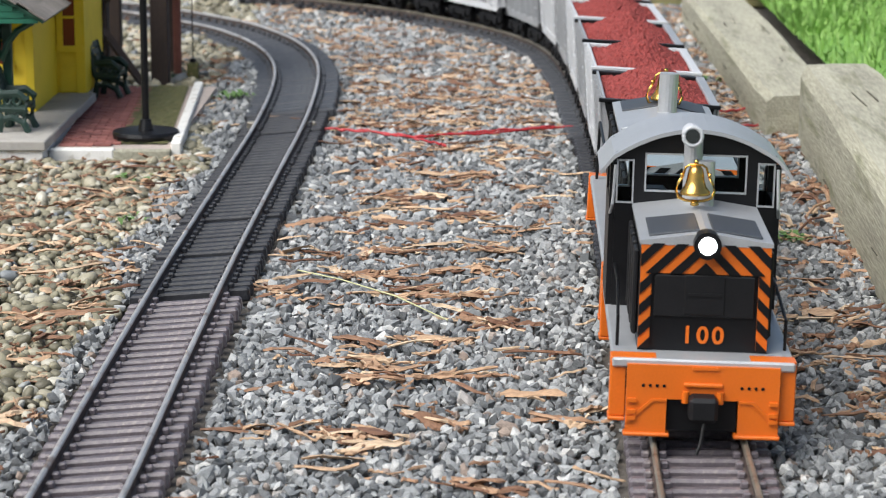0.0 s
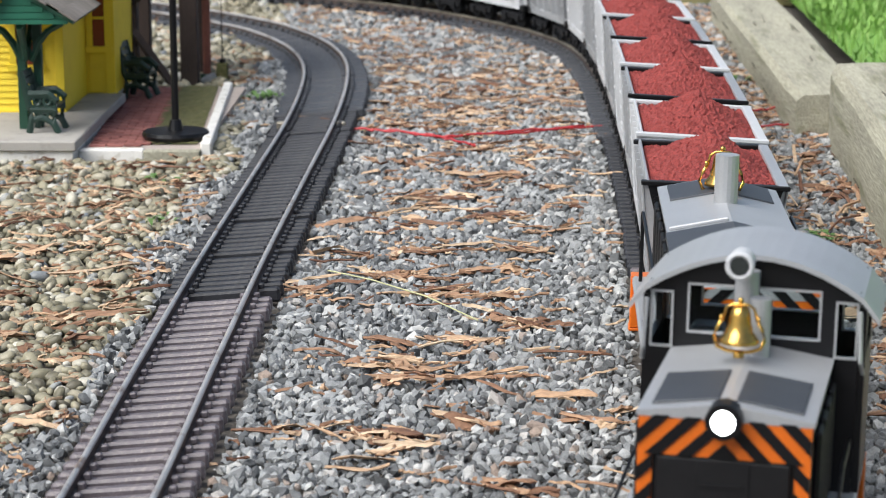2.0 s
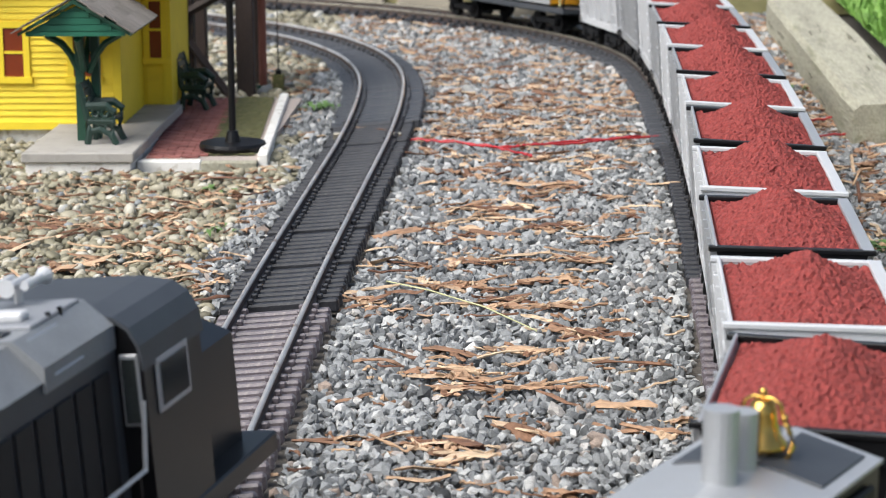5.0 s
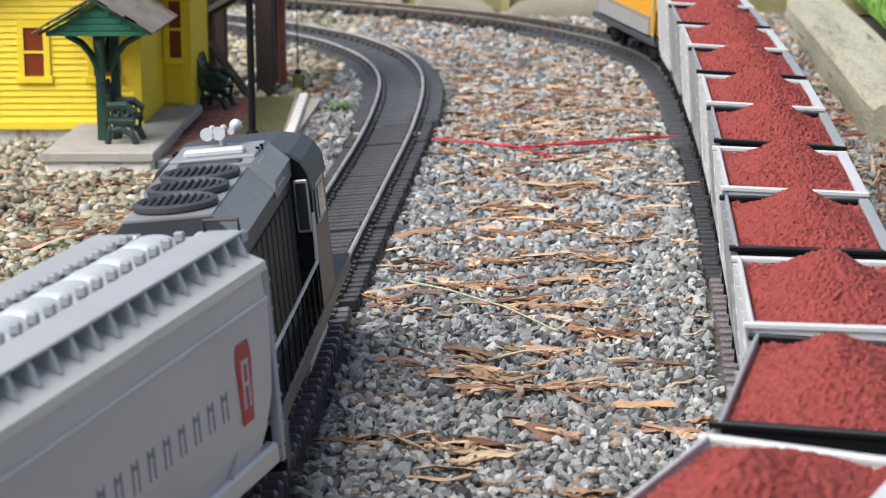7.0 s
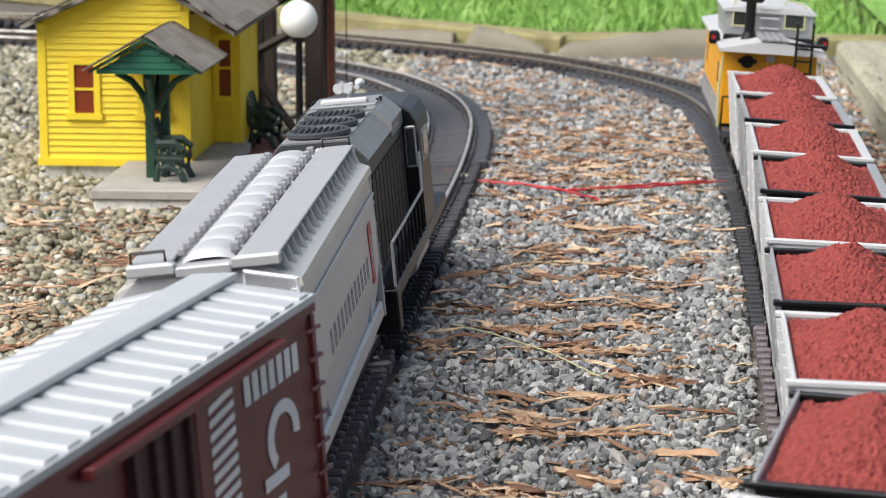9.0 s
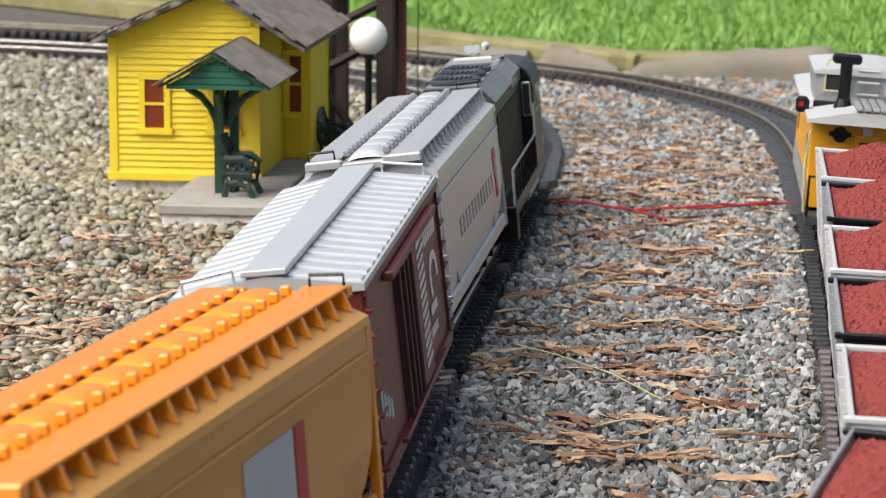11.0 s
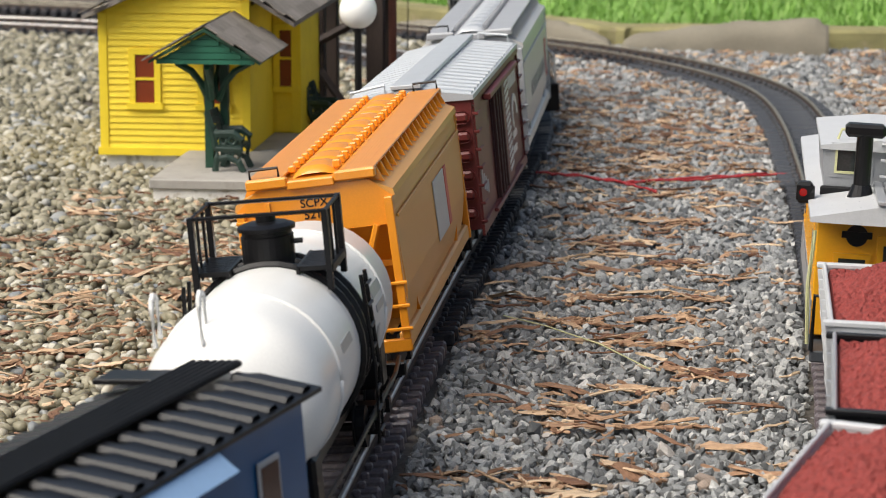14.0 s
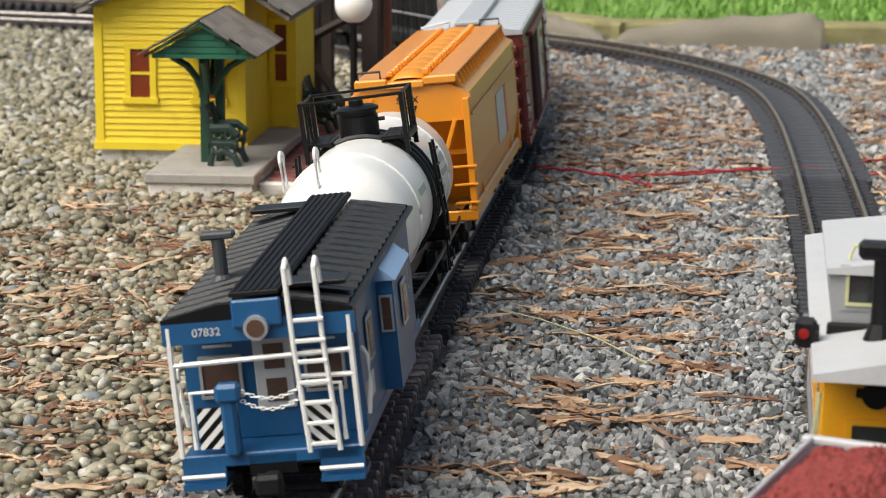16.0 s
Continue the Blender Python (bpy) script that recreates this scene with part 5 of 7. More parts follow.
def road_diesel():
    """Long hood at -y, cab near the front."""
    lo = thing("road_diesel_locomotive", "dark grey diesel locomotive with silver-trimmed roof, fans and horns", "model locomotive")
    H, w = 0.2, 0.0345
    part("frame", box(-0.047, 0.047, -H, H, 0.043, 0.053, 0.001), "black", lo)
    hood = part("long_hood", prism([(-w, 0.053), (w, 0.053), (w, 0.137), (0.022, 0.15), (-0.022, 0.15), (-w, 0.137)], -H + 0.02, 0.04), "dark", lo)
    for sx in (-1, 1):
        part("roof_slope", prism([(sx * (w + 0.0008), 0.1365), (sx * 0.0225, 0.1508), (sx * 0.0215, 0.1498), (sx * (w - 0.0008), 0.1358)], -H + 0.02, 0.035), "hood_grey", hood)
        part("side_vent", prism([(sx * (w + 0.002), 0.137), (sx * 0.026, 0.1515), (sx * 0.024, 0.15), (sx * w, 0.1355)], -0.03, 0.0), "silver", hood)
    part("hood_top", box(-0.022, 0.022, -H + 0.02, 0.035, 0.1498, 0.1512), "hood_grey", hood)
    for y in (-0.152, -0.109, -0.066):
        bm = placed(lathe([(0, 0), (0.0195, 0), (0.0195, 0.0015), (0.0215, 0.0018), (0.0215, 0.0042), (0.0192, 0.0052), (0.0172, 0.0036), (0, 0.003)], 28), Matrix.Translation((0, y, 0.1505)))
        fan = part("roof_fan", bm, "dark", hood)
        bm = bmesh.new()
        for k in range(9):
            x = -0.016 + k * 0.004
            l = math.sqrt(max(0, 0.0175 ** 2 - x * x))
            box(x - 0.0006, x + 0.0006, y - l, y + l, 0.1542, 0.1552, 0, bm)
        part("fan_grille", bm, "black", fan)
    part("dynamic_brake", prism([(-0.036, 0.132), (0.036, 0.132), (0.036, 0.142), (0.024, 0.153), (-0.024, 0.153), (-0.036, 0.142)], -0.04, 0.036), "hood_grey", lo)
    part("brake_top", box(-0.024, 0.024, -0.02, 0.032, 0.1525, 0.1545, 0.0006), "grey", lo)
    part("exhaust", box(-0.017, 0.017, -0.012, -0.003, 0.154, 0.158, 0.001), "pale", lo)
    part("roof_slot", box(-0.018, 0.018, -0.034, -0.024, 0.152, 0.154, 0.001), "black", lo)
    for x, y in ((-0.024, 0.0), (-0.024, 0.008), (0.023, 0.0), (0.024, 0.01)):
        part("lifting_eye", rod((x, y, 0.152), (x, y, 0.1558), 0.0011, 8), "black", lo)
    # cab
    part("cab", prism([(-0.046, 0.053), (0.046, 0.053), (0.046, 0.122), (0.0448, 0.132), (0.041, 0.139), (0.035, 0.1435), (0.022, 0.146), (-0.022, 0.146), (-0.035, 0.1435), (-0.041, 0.139), (-0.0448, 0.132), (-0.046, 0.122)], 0.038, 0.11), "black", lo)
    part("cab_roof", prism([(-0.0472, 0.122), (-0.046, 0.1325), (-0.042, 0.1402), (-0.0355, 0.145), (-0.022, 0.1475), (0.022, 0.1475), (0.0355, 0.145), (0.042, 0.1402), (0.046, 0.1325), (0.0472, 0.122), (0.0458, 0.122), (0.0446, 0.132), (0.041, 0.1388), (0.035, 0.1433), (0.022, 0.1458), (-0.022, 0.1458), (-0.035, 0.1433), (-0.041, 0.1388), (-0.0446, 0.132), (-0.0458, 0.122)], 0.036, 0.112), "dark", lo)
    for sx in (-1, 1):
        x0, x1 = sorted((sx * 0.046, sx * 0.0472))
        wf = part("window_frame", box(x0, x1, 0.05, 0.09, 0.1, 0.124, 0.0006), "silver", lo)
        part("pane", box(min(x0, sx * 0.0478), max(x1, sx * 0.0478), 0.054, 0.086, 0.103, 0.121), "window_dark", wf)
        x = sx * 0.046
        pipe([(x, -H + 0.01, 0.053), (x, -H + 0.01, 0.082), (x, 0.028, 0.082), (x, 0.034, 0.11)], lo, "walkway_rail", "silver", 0.0011)
        for k in range(9):
            bm = rod((x, -H + 0.02 + k * 0.025, 0.053), (x, -H + 0.02 + k * 0.025, 0.082), 0.0008, 6)
            part("stanchion", bm, "black", lo)
        part("air_tank", rod((sx * 0.038, -0.05, 0.04), (sx * 0.038, 0.05, 0.04), 0.008, 12), "silver", lo)
        part("rear_step", box(min(sx * 0.03, sx * 0.048), max(sx * 0.03, sx * 0.048), -H, -H + 0.02, 0.024, 0.053, 0.001), "black", lo)
        for k in range(10):
            y = -H + 0.025 + k * 0.0205
            part("hood_door", box(min(sx * w, sx * (w + 0.0012)), max(sx * w, sx * (w + 0.0012)), y, y + 0.017, 0.06, 0.125, 0.0004), "black_matt", hood)
        rw = part("rear_window", box(min(sx * 0.0358, sx * 0.0444), max(sx * 0.0358, sx * 0.0444), 0.0366, 0.0382, 0.098, 0.129, 0.0008), "silver", lo)
        part("pane", box(min(sx * 0.0372, sx * 0.0431), max(sx * 0.0372, sx * 0.0431), 0.0358, 0.0367, 0.1, 0.127), "window_dark", rw)
    bm = rod((0, 0.026, 0.152), (0, 0.026, 0.1635), 0.002, 8)
    for x, d in ((-0.0065, -1), (0.0, -1), (0.0065, 1)):
        rod((x, 0.018, 0.163), (x, 0.036, 0.163), 0.002, 10, bm)
        rod((x, 0.018 if d < 0 else 0.036, 0.163), (x, 0.014 if d < 0 else 0.04, 0.163), 0.002, 10, bm, 0.004)
    part("horn", bm, "pale", lo, "silver three-chime horn")
    part("short_hood", prism([(-w, 0.053), (w, 0.053), (w, 0.105), (0.02, 0.112), (-0.02, 0.112), (-w, 0.105)], 0.11, H - 0.015), "black", lo)
    part("rear_lamp", rod((0.0, -H + 0.0185, 0.132), (0.0, -H + 0.0205, 0.132), 0.003, 12), "red_lamp", lo)
    part("fuel_tank", box(-0.036, 0.036, -0.07, 0.07, 0.022, 0.043, 0.004), "black", lo)
    for sy in (-1, 1):
        truck(lo, sy * 0.125, 0.028, (-0.03, 0.03))
        coupler(lo, sy * H, sy)
    return lo


# ---- trains ----
def right_shift(t):
    return 0.169 * t + 0.00113 * t * t


def left_shift(t):
    return 0.2095 * (t - 9.0) + 0.0003 * (t - 9.0) ** 2


def left_bank(s):
    """Lean in degrees and sideways slip of a car at s: the line sags where the two makes of track meet."""
    k = math.exp(-((s - 1.66) / 0.26) ** 2)
    return CANT - 4.2 * k, -0.003 * k


def diesel_bank(s):
    """The heavy locomotive leans less over the sag."""
    return CANT - 1.0 * math.exp(-((s - 1.66) / 0.26) ** 2), 0.0


def right_bank(s):
    return 1.5 + 2.0 * max(0.0, min(1.0, (s - 1.5) / 0.2)), 0.0


TIMES = [0.5 * k for k in range(33)]


def ride(line, s, reach, bank):
    """Pose of a car whose trucks stand reach before and behind s on the line."""
    a, b = line.at(s - reach), line.at(s + reach)
    d = b - a
    m = Matrix.Translation((a + b) / 2) @ Euler((0, 0, math.atan2(-d.x, d.y))).to_matrix().to_4x4()
    (c0, d0), (c1, d1) = bank(s - reach), bank(s + reach)
    yaw = math.atan2(d0 - d1, 2 * reach)
    return m @ Matrix.Translation(((d0 + d1) / 2, 0, 0.0005)) @ Euler((0, radians((c0 + c1) / 2), yaw)).to_matrix().to_4x4()


right_train, left_train = [], []


def build_trains():
    right_train.append((cab_switcher(), 1.552 - 0.183, 0.057, -0.183))
    right_train.append((cabless_unit(), 1.552 + 0.112, 0.11, 0.112))
    for k in range(12):
        dark = k % 2 == 0
        car = ore_car(dark, k * 3.7, "ore cars of one train")
        right_train.append((car, 1.849 + 0.076 + k * 0.182, 0.045, 0))
    right_train.append((cupola_caboose(), 1.871 + 12 * 0.182 + 0.165, 0.1, 0))
    left_train.append((road_diesel(), 1.81, 0.125))
    grey_car = covered_hopper("roof_grey", "aluminium", "silver-grey covered hopper car with red emblem and roof hatches")
    for sx in (-1, 1):
        def plate(name, grow, x, mat, parent, label=""):
            key = [(-0.0085, 0.079), (0.0085, 0.079), (0.0125, 0.109), (0.0095, 0.116), (-0.0095, 0.116), (-0.0125, 0.109)]
            bm = bmesh.new()
            fa, fb = [[bm.verts.new((sx * xx, 0.138 + yy * grow * 0.85, 0.092 + (zz - 0.098) * grow)) for yy, zz in key] for xx in (x, x + 0.0005)]
            bm.faces.new(fa), bm.faces.new(fb)
            for i in range(6):
                bm.faces.new((fa[i], fa[(i + 1) % 6], fb[(i + 1) % 6], fb[i]))
            bmesh.ops.recalc_face_normals(bm, faces=bm.faces)
            return part(name, bm, mat, parent, label)
        em = plate("emblem", 1.0, 0.0466, "keystone", grey_car, "red emblem with pale monogram")
        for y0, y1, z0, z1 in ((0.1335, 0.1355, 0.08, 0.102), (0.1405, 0.1425, 0.08, 0.102), (0.1355, 0.1405, 0.1, 0.102), (0.1355, 0.1405, 0.09, 0.092)):
            part("emblem_stroke", box(*sorted((sx * 0.0468, sx * 0.0475)), y0, y1, z0, z1), "pale", em)
        x0, x1 = sorted((sx * 0.0463, sx * 0.0468))
        for k in range(12):
            y = -0.098 + k * 0.0185
            part("marking", box(x0, x1, y - 0.0007, y + 0.0007, 0.081, 0.094), "grey", grey_car)
            part("marking", box(x0, x1, y + 0.0055, y + 0.0069, 0.081, 0.094), "grey", grey_car)
            part("marking", box(x0, x1, y + 0.0012, y + 0.005, 0.0905, 0.0925), "grey", grey_car)
    left_train.append((grey_car, 1.3925, 0.135))
    left_train.append((boxcar(), 0.982, 0.126))
    orange_car = covered_hopper("hopper_orange", "hopper_tan", "orange covered hopper car with roof hatches and end ladders")
    letters("reporting_mark", "SCPX\n5217", 0.007, "black", orange_car, pose(0.0, -0.1833, 0.1325, 90, 0, 0), "black stencilled marks")
    for sx in (-1, 1):
        x0, x1 = sorted((sx * 0.0466, sx * 0.0474))
        part("side_panel", box(x0, x1, 0.0, 0.062, 0.073, 0.113, 0.0004), "pale", orange_car, "pale printed panel")
        part("panel_edge", box(x0, x1, 0.064, 0.078, 0.073, 0.113, 0.0004), "keystone", orange_car)
    left_train.append((orange_car, 0.578, 0.135))
    left_train.append((tank_car(), 0.198, 0.115))
    left_train.append((bay_window_caboose(), -0.1245, 0.095))


def motions():
    for car, s0, reach, mid in right_train:
        walk(car, [(t, ride(right_line, s0 - right_shift(t), reach, right_bank) @ pose(0, -mid, 0)) for t in TIMES])
    for car, s9, reach in left_train:
        walk(car, [(t, ride(left_line, s9 + left_shift(t), reach, diesel_bank if reach == 0.125 else left_bank)) for t in TIMES])


build_trains()


# ---- ground ----
def ground_sheet():
    bm = bmesh.new()
    xs = [-40, -15, -6, -3] + [-1.6 + 0.03 * i for i in range(100)] + [3, 6, 15, 40]
    ys = [-40, -15, -4, -1] + [0.4 + 0.04 * i for i in range(110)] + [8, 15, 40, 120]
    rows = [[bm.verts.new((x, y, -0.0035 + 0.0018 * noise.noise((x * 9, y * 9, 0)))) for x in xs] for y in ys]
    for a, b in zip(rows, rows[1:]):
        for i in range(len(xs) - 1):
            bm.faces.new((a[i], a[i + 1], b[i + 1], b[i]))
    return tagged(part("ground", bm, "soil"), "dark soil bed under gravel and bark", "ground", kind="structure")


ground_sheet()


TRACK_PTS = np.array([(p.x, p.y) for line in (left_line, right_line) for s in np.arange(0.8, 5.4, 0.012) for p in [line.at(s)]])


def clear_of_tracks(xy, half):
    keep = np.ones(len(xy), bool)
    for i in range(0, len(xy), 4000):
        c = xy[i:i + 4000]
        near = np.full(len(c), 9.0)
        for j in range(0, len(TRACK_PTS), 200):
            d = ((c[:, None, :] - TRACK_PTS[None, j:j + 200, :]) ** 2).sum(2).min(1)
            near = np.minimum(near, d)
        keep[i:i + 4000] = near > half ** 2
    return keep


def ico(level):
    bm = bmesh.new()
    bmesh.ops.create_icosphere(bm, subdivisions=level, radius=1.0)
    v = np.array([x.co[:] for x in bm.verts])
    f = np.array([[q.index for q in x.verts] for x in bm.faces])
    bm.free()
    return v, f


def stones(name, xy, z, size, flat, rough, level, mat, label, category, smooth, seed):
    """Many loose stones in one mesh: each a jittered, squashed and turned solid."""
    rng = np.random.default_rng(seed)
    v, f = ico(level)
    n, k = len(xy), len(v)
    jit = 1 + rng.uniform(-rough, rough, (n, k, 1))
    ax = np.stack([rng.uniform(0.75, 1.35, n), rng.uniform(0.6, 1.0, n), rng.uniform(flat[0], flat[1], n)], 1)
    p = v[None] * jit * ax[:, None, :] * size[:, None, None]
    q = rng.normal(0, 1, (n, 4))
    if flat[1] < 0.75:
        q[:, 1:3] *= 0.22
    q /= np.linalg.norm(q, axis=1, keepdims=True)
    w, x, y, zz = q.T
    R = np.stack([1 - 2 * (y * y + zz * zz), 2 * (x * y - zz * w), 2 * (x * zz + y * w), 2 * (x * y + zz * w), 1 - 2 * (x * x + zz * zz), 2 * (y * zz - x * w),
                  2 * (x * zz - y * w), 2 * (y * zz + x * w), 1 - 2 * (x * x + y * y)], 1).reshape(n, 3, 3)
    p = np.einsum("nij,nkj->nki", R, p)
    p[:, :, 0] += xy[:, 0:1]
    p[:, :, 1] += xy[:, 1:2]
    p[:, :, 2] += z[:, None]
    F = (f[None] + (np.arange(n) * k)[:, None, None]).reshape(-1, 3)
    me = bpy.data.meshes.new(name)
    me.vertices.add(n * k)
    me.vertices.foreach_set("co", p.reshape(-1).astype(np.float32))
    me.loops.add(len(F) * 3)
    me.loops.foreach_set("vertex_index", F.reshape(-1).astype(np.int32))
    me.polygons.add(len(F))
    me.polygons.foreach_set("loop_start", np.arange(len(F), dtype=np.int32) * 3)
    me.polygons.foreach_set("use_smooth", np.full(len(F), smooth))
    me.update(calc_edges=True)
    me.materials.append(M[mat])
    return tagged(new(name, me), label, category, kind="stuff")


def field(rng, x0, x1, y0, y1, pitch):
    """Jittered places on a grid that opens out with distance."""
    gx, gy = np.meshgrid(np.arange(x0, x1, pitch), np.arange(y0, y1, pitch))
    xy = np.stack([gx.ravel(), gy.ravel()], 1)
    return xy + rng.uniform(-0.55, 0.55, xy.shape) * pitch


def in_view(xy, slack=0.05):
    """Ground that the camera's sweep covers."""
    x, y = xy[:, 0] - 0.19, xy[:, 1]
    return (x > -0.30 * y - slack) & (x < 0.185 * y + slack)


def pebble_side(xy):
    """Left of this uneven edge the ground is tan pebbles, right of it grey crushed stone."""
    edge = -0.062 + 0.012 * np.sin(xy[:, 1] * 9) + 0.01 * np.sin(xy[:, 1] * 23 + 1)
    return xy[:, 0] < edge - np.where(xy[:, 1] > 2.45, 0.03, 0)


def spread_gravel():
    rng = np.random.default_rng(5)
    for name, y0, y1, pitch, level in (("near", 1.0, 1.9, 0.005, 1), ("mid", 1.9, 2.7, 0.0056, 1), ("far", 2.7, 3.75, 0.0075, 1)):
        xy = field(rng, -1.1, 0.62, y0, y1, pitch)
        xy = xy[in_view(xy)]
        left = pebble_side(xy)
        slab = (xy[:, 0] > -0.29) & (xy[:, 0] < -0.085) & (xy[:, 1] > 2.235) & (xy[:, 1] < 2.67)
        g = xy[~left & ~slab & (xy[:, 0] < 0.5)]
        g = g[clear_of_tracks(g, 0.0425)]
        s = pitch * rng.uniform(0.45, 0.86, len(g)) * np.where(rng.random(len(g)) < 0.08, 1.35, 1)
        stones("crushed_gravel", g, rng.uniform(-0.003, 0.0018, len(g)), s, (0.45, 0.95), 0.44, level, "stone", "loose angular grey crushed stone ballast", "gravel", False, 11)
        p = xy[left & ~slab]
        p = p[rng.random(len(p)) < 0.62]
        p = p[clear_of_tracks(p, 0.0425)]
        s = pitch * rng.uniform(0.55, 1.1, len(p)) * np.where(rng.random(len(p)) < 0.1, 1.4, 1)
        stones("pebbles", p, rng.uniform(-0.003, 0.002, len(p)), s, (0.45, 0.7), 0.1, level + (1 if y0 < 2.0 else 0), "pebble", "loose rounded tan and cream pebbles", "pebbles", True, 12)
    # small stones between ties
    xy = field(rng, -0.2, 0.4, 1.0, 3.4, 0.0075)
    xy = xy[~clear_of_tracks(xy, 0.043)]
    xy = xy[rng.random(len(xy)) < np.where(xy[:, 1] < 2.45, 0.28, 0.7)]
    stones("track_ballast", xy, rng.uniform(-0.006, -0.0028, len(xy)), rng.uniform(0.0022, 0.0036, len(xy)), (0.5, 0.9), 0.3, 1, "stone", "grey crushed stone between the ties", "gravel", False, 13)


def chip_mesh(length, width, bend, seed, thick=0.0016):
    """A torn splinter of bark: flat, ragged and frayed, thinner at its ends."""
    rr = random.Random(seed)
    bm = bmesh.new()
    n = 6
    rings = []
    cup = rr.uniform(-0.3, 0.3)
    a0, a1 = rr.uniform(0.15, 0.9), rr.uniform(0.05, 0.7)
    for i in range(n + 1):
        u = i / n
        w = width * (a0 + (a1 - a0) * u) * (1 if 0 < i < n else 0.45) * rr.uniform(0.7, 1.3) + 0.0004
        cx = (u - 0.5) * length + rr.uniform(-0.02, 0.02) * length
        cy = bend * (u - 0.5) ** 2 * length + rr.uniform(-0.18, 0.18) * width
        cz = 0.12 * width * math.sin(u * 4 + seed) + rr.uniform(-0.0005, 0.0005)
        t = thick * rr.uniform(0.5, 1.2)
        rings.append([bm.verts.new((cx + rr.uniform(-0.03, 0.03) * length, cy + dy * w, cz + dz * t + cup * abs(dy) * w)) for dy, dz in ((-0.5, 0), (-0.25, rr.uniform(0.4, 1)), (0.1, rr.uniform(0.4, 1)), (0.5, 0.1), (0.1, -0.4), (-0.25, -0.4))])
    for a, b in zip(rings, rings[1:]):
        for k in range(6):
            bm.faces.new((a[k], b[k], b[(k + 1) % 6], a[(k + 1) % 6]))
    bm.faces.new(rings[0]), bm.faces.new(rings[-1][::-1])
    bmesh.ops.recalc_face_normals(bm, faces=bm.faces)
    return bm


# the larger splinters: x, y, length, width, turn
CHIPS = [(0.122, 1.538, 0.036, 0.006, -14), (0.118, 1.481, 0.04, 0.007, 4), (0.142, 1.474, 0.04, 0.007, -20), (0.159, 1.456, 0.045, 0.006, -12), (0.182, 1.458, 0.04, 0.005, 6),
         (0.133, 1.447, 0.04, 0.006, -18), (0.171, 1.546, 0.03, 0.006, -8), (0.234, 1.514, 0.05, 0.005, 12), (0.172, 1.355, 0.022, 0.012, -50), (0.075, 1.342, 0.05, 0.011, 8),
         (0.116, 1.331, 0.03, 0.01, -30), (0.13, 1.333, 0.04, 0.008, -30), (0.138, 1.304, 0.035, 0.007, 10), (0.154, 1.693, 0.034, 0.008, 8), (0.194, 1.676, 0.028, 0.008, 22),
         (0.134, 1.817, 0.034, 0.007, -6), (0.121, 1.744, 0.016, 0.008, 20), (0.196, 1.238, 0.024, 0.013, -40), (0.24, 1.362, 0.036, 0.006, -8), (0.187, 1.96, 0.036, 0.007, 14),
         (0.14, 1.924, 0.04, 0.007, -6), (0.127, 2.045, 0.05, 0.006, 5), (0.166, 2.288, 0.06, 0.005, 3), (-0.095, 1.754, 0.07, 0.007, 34), (-0.066, 1.613, 0.05, 0.008, 20),
         (0.184, 1.758, 0.05, 0.006, 12), (0.077, 1.816, 0.04, 0.005, -12), (0.167, 2.153, 0.05, 0.006, 2), (0.049, 1.7, 0.026, 0.007, 24), (0.279, 2.155, 0.03, 0.006, -16),
         (-0.092, 1.597, 0.03, 0.012, 30), (0.205, 1.6, 0.022, 0.006, -10), (0.15, 1.99, 0.05, 0.006, -4), (0.21, 1.83, 0.03, 0.006, 10)]


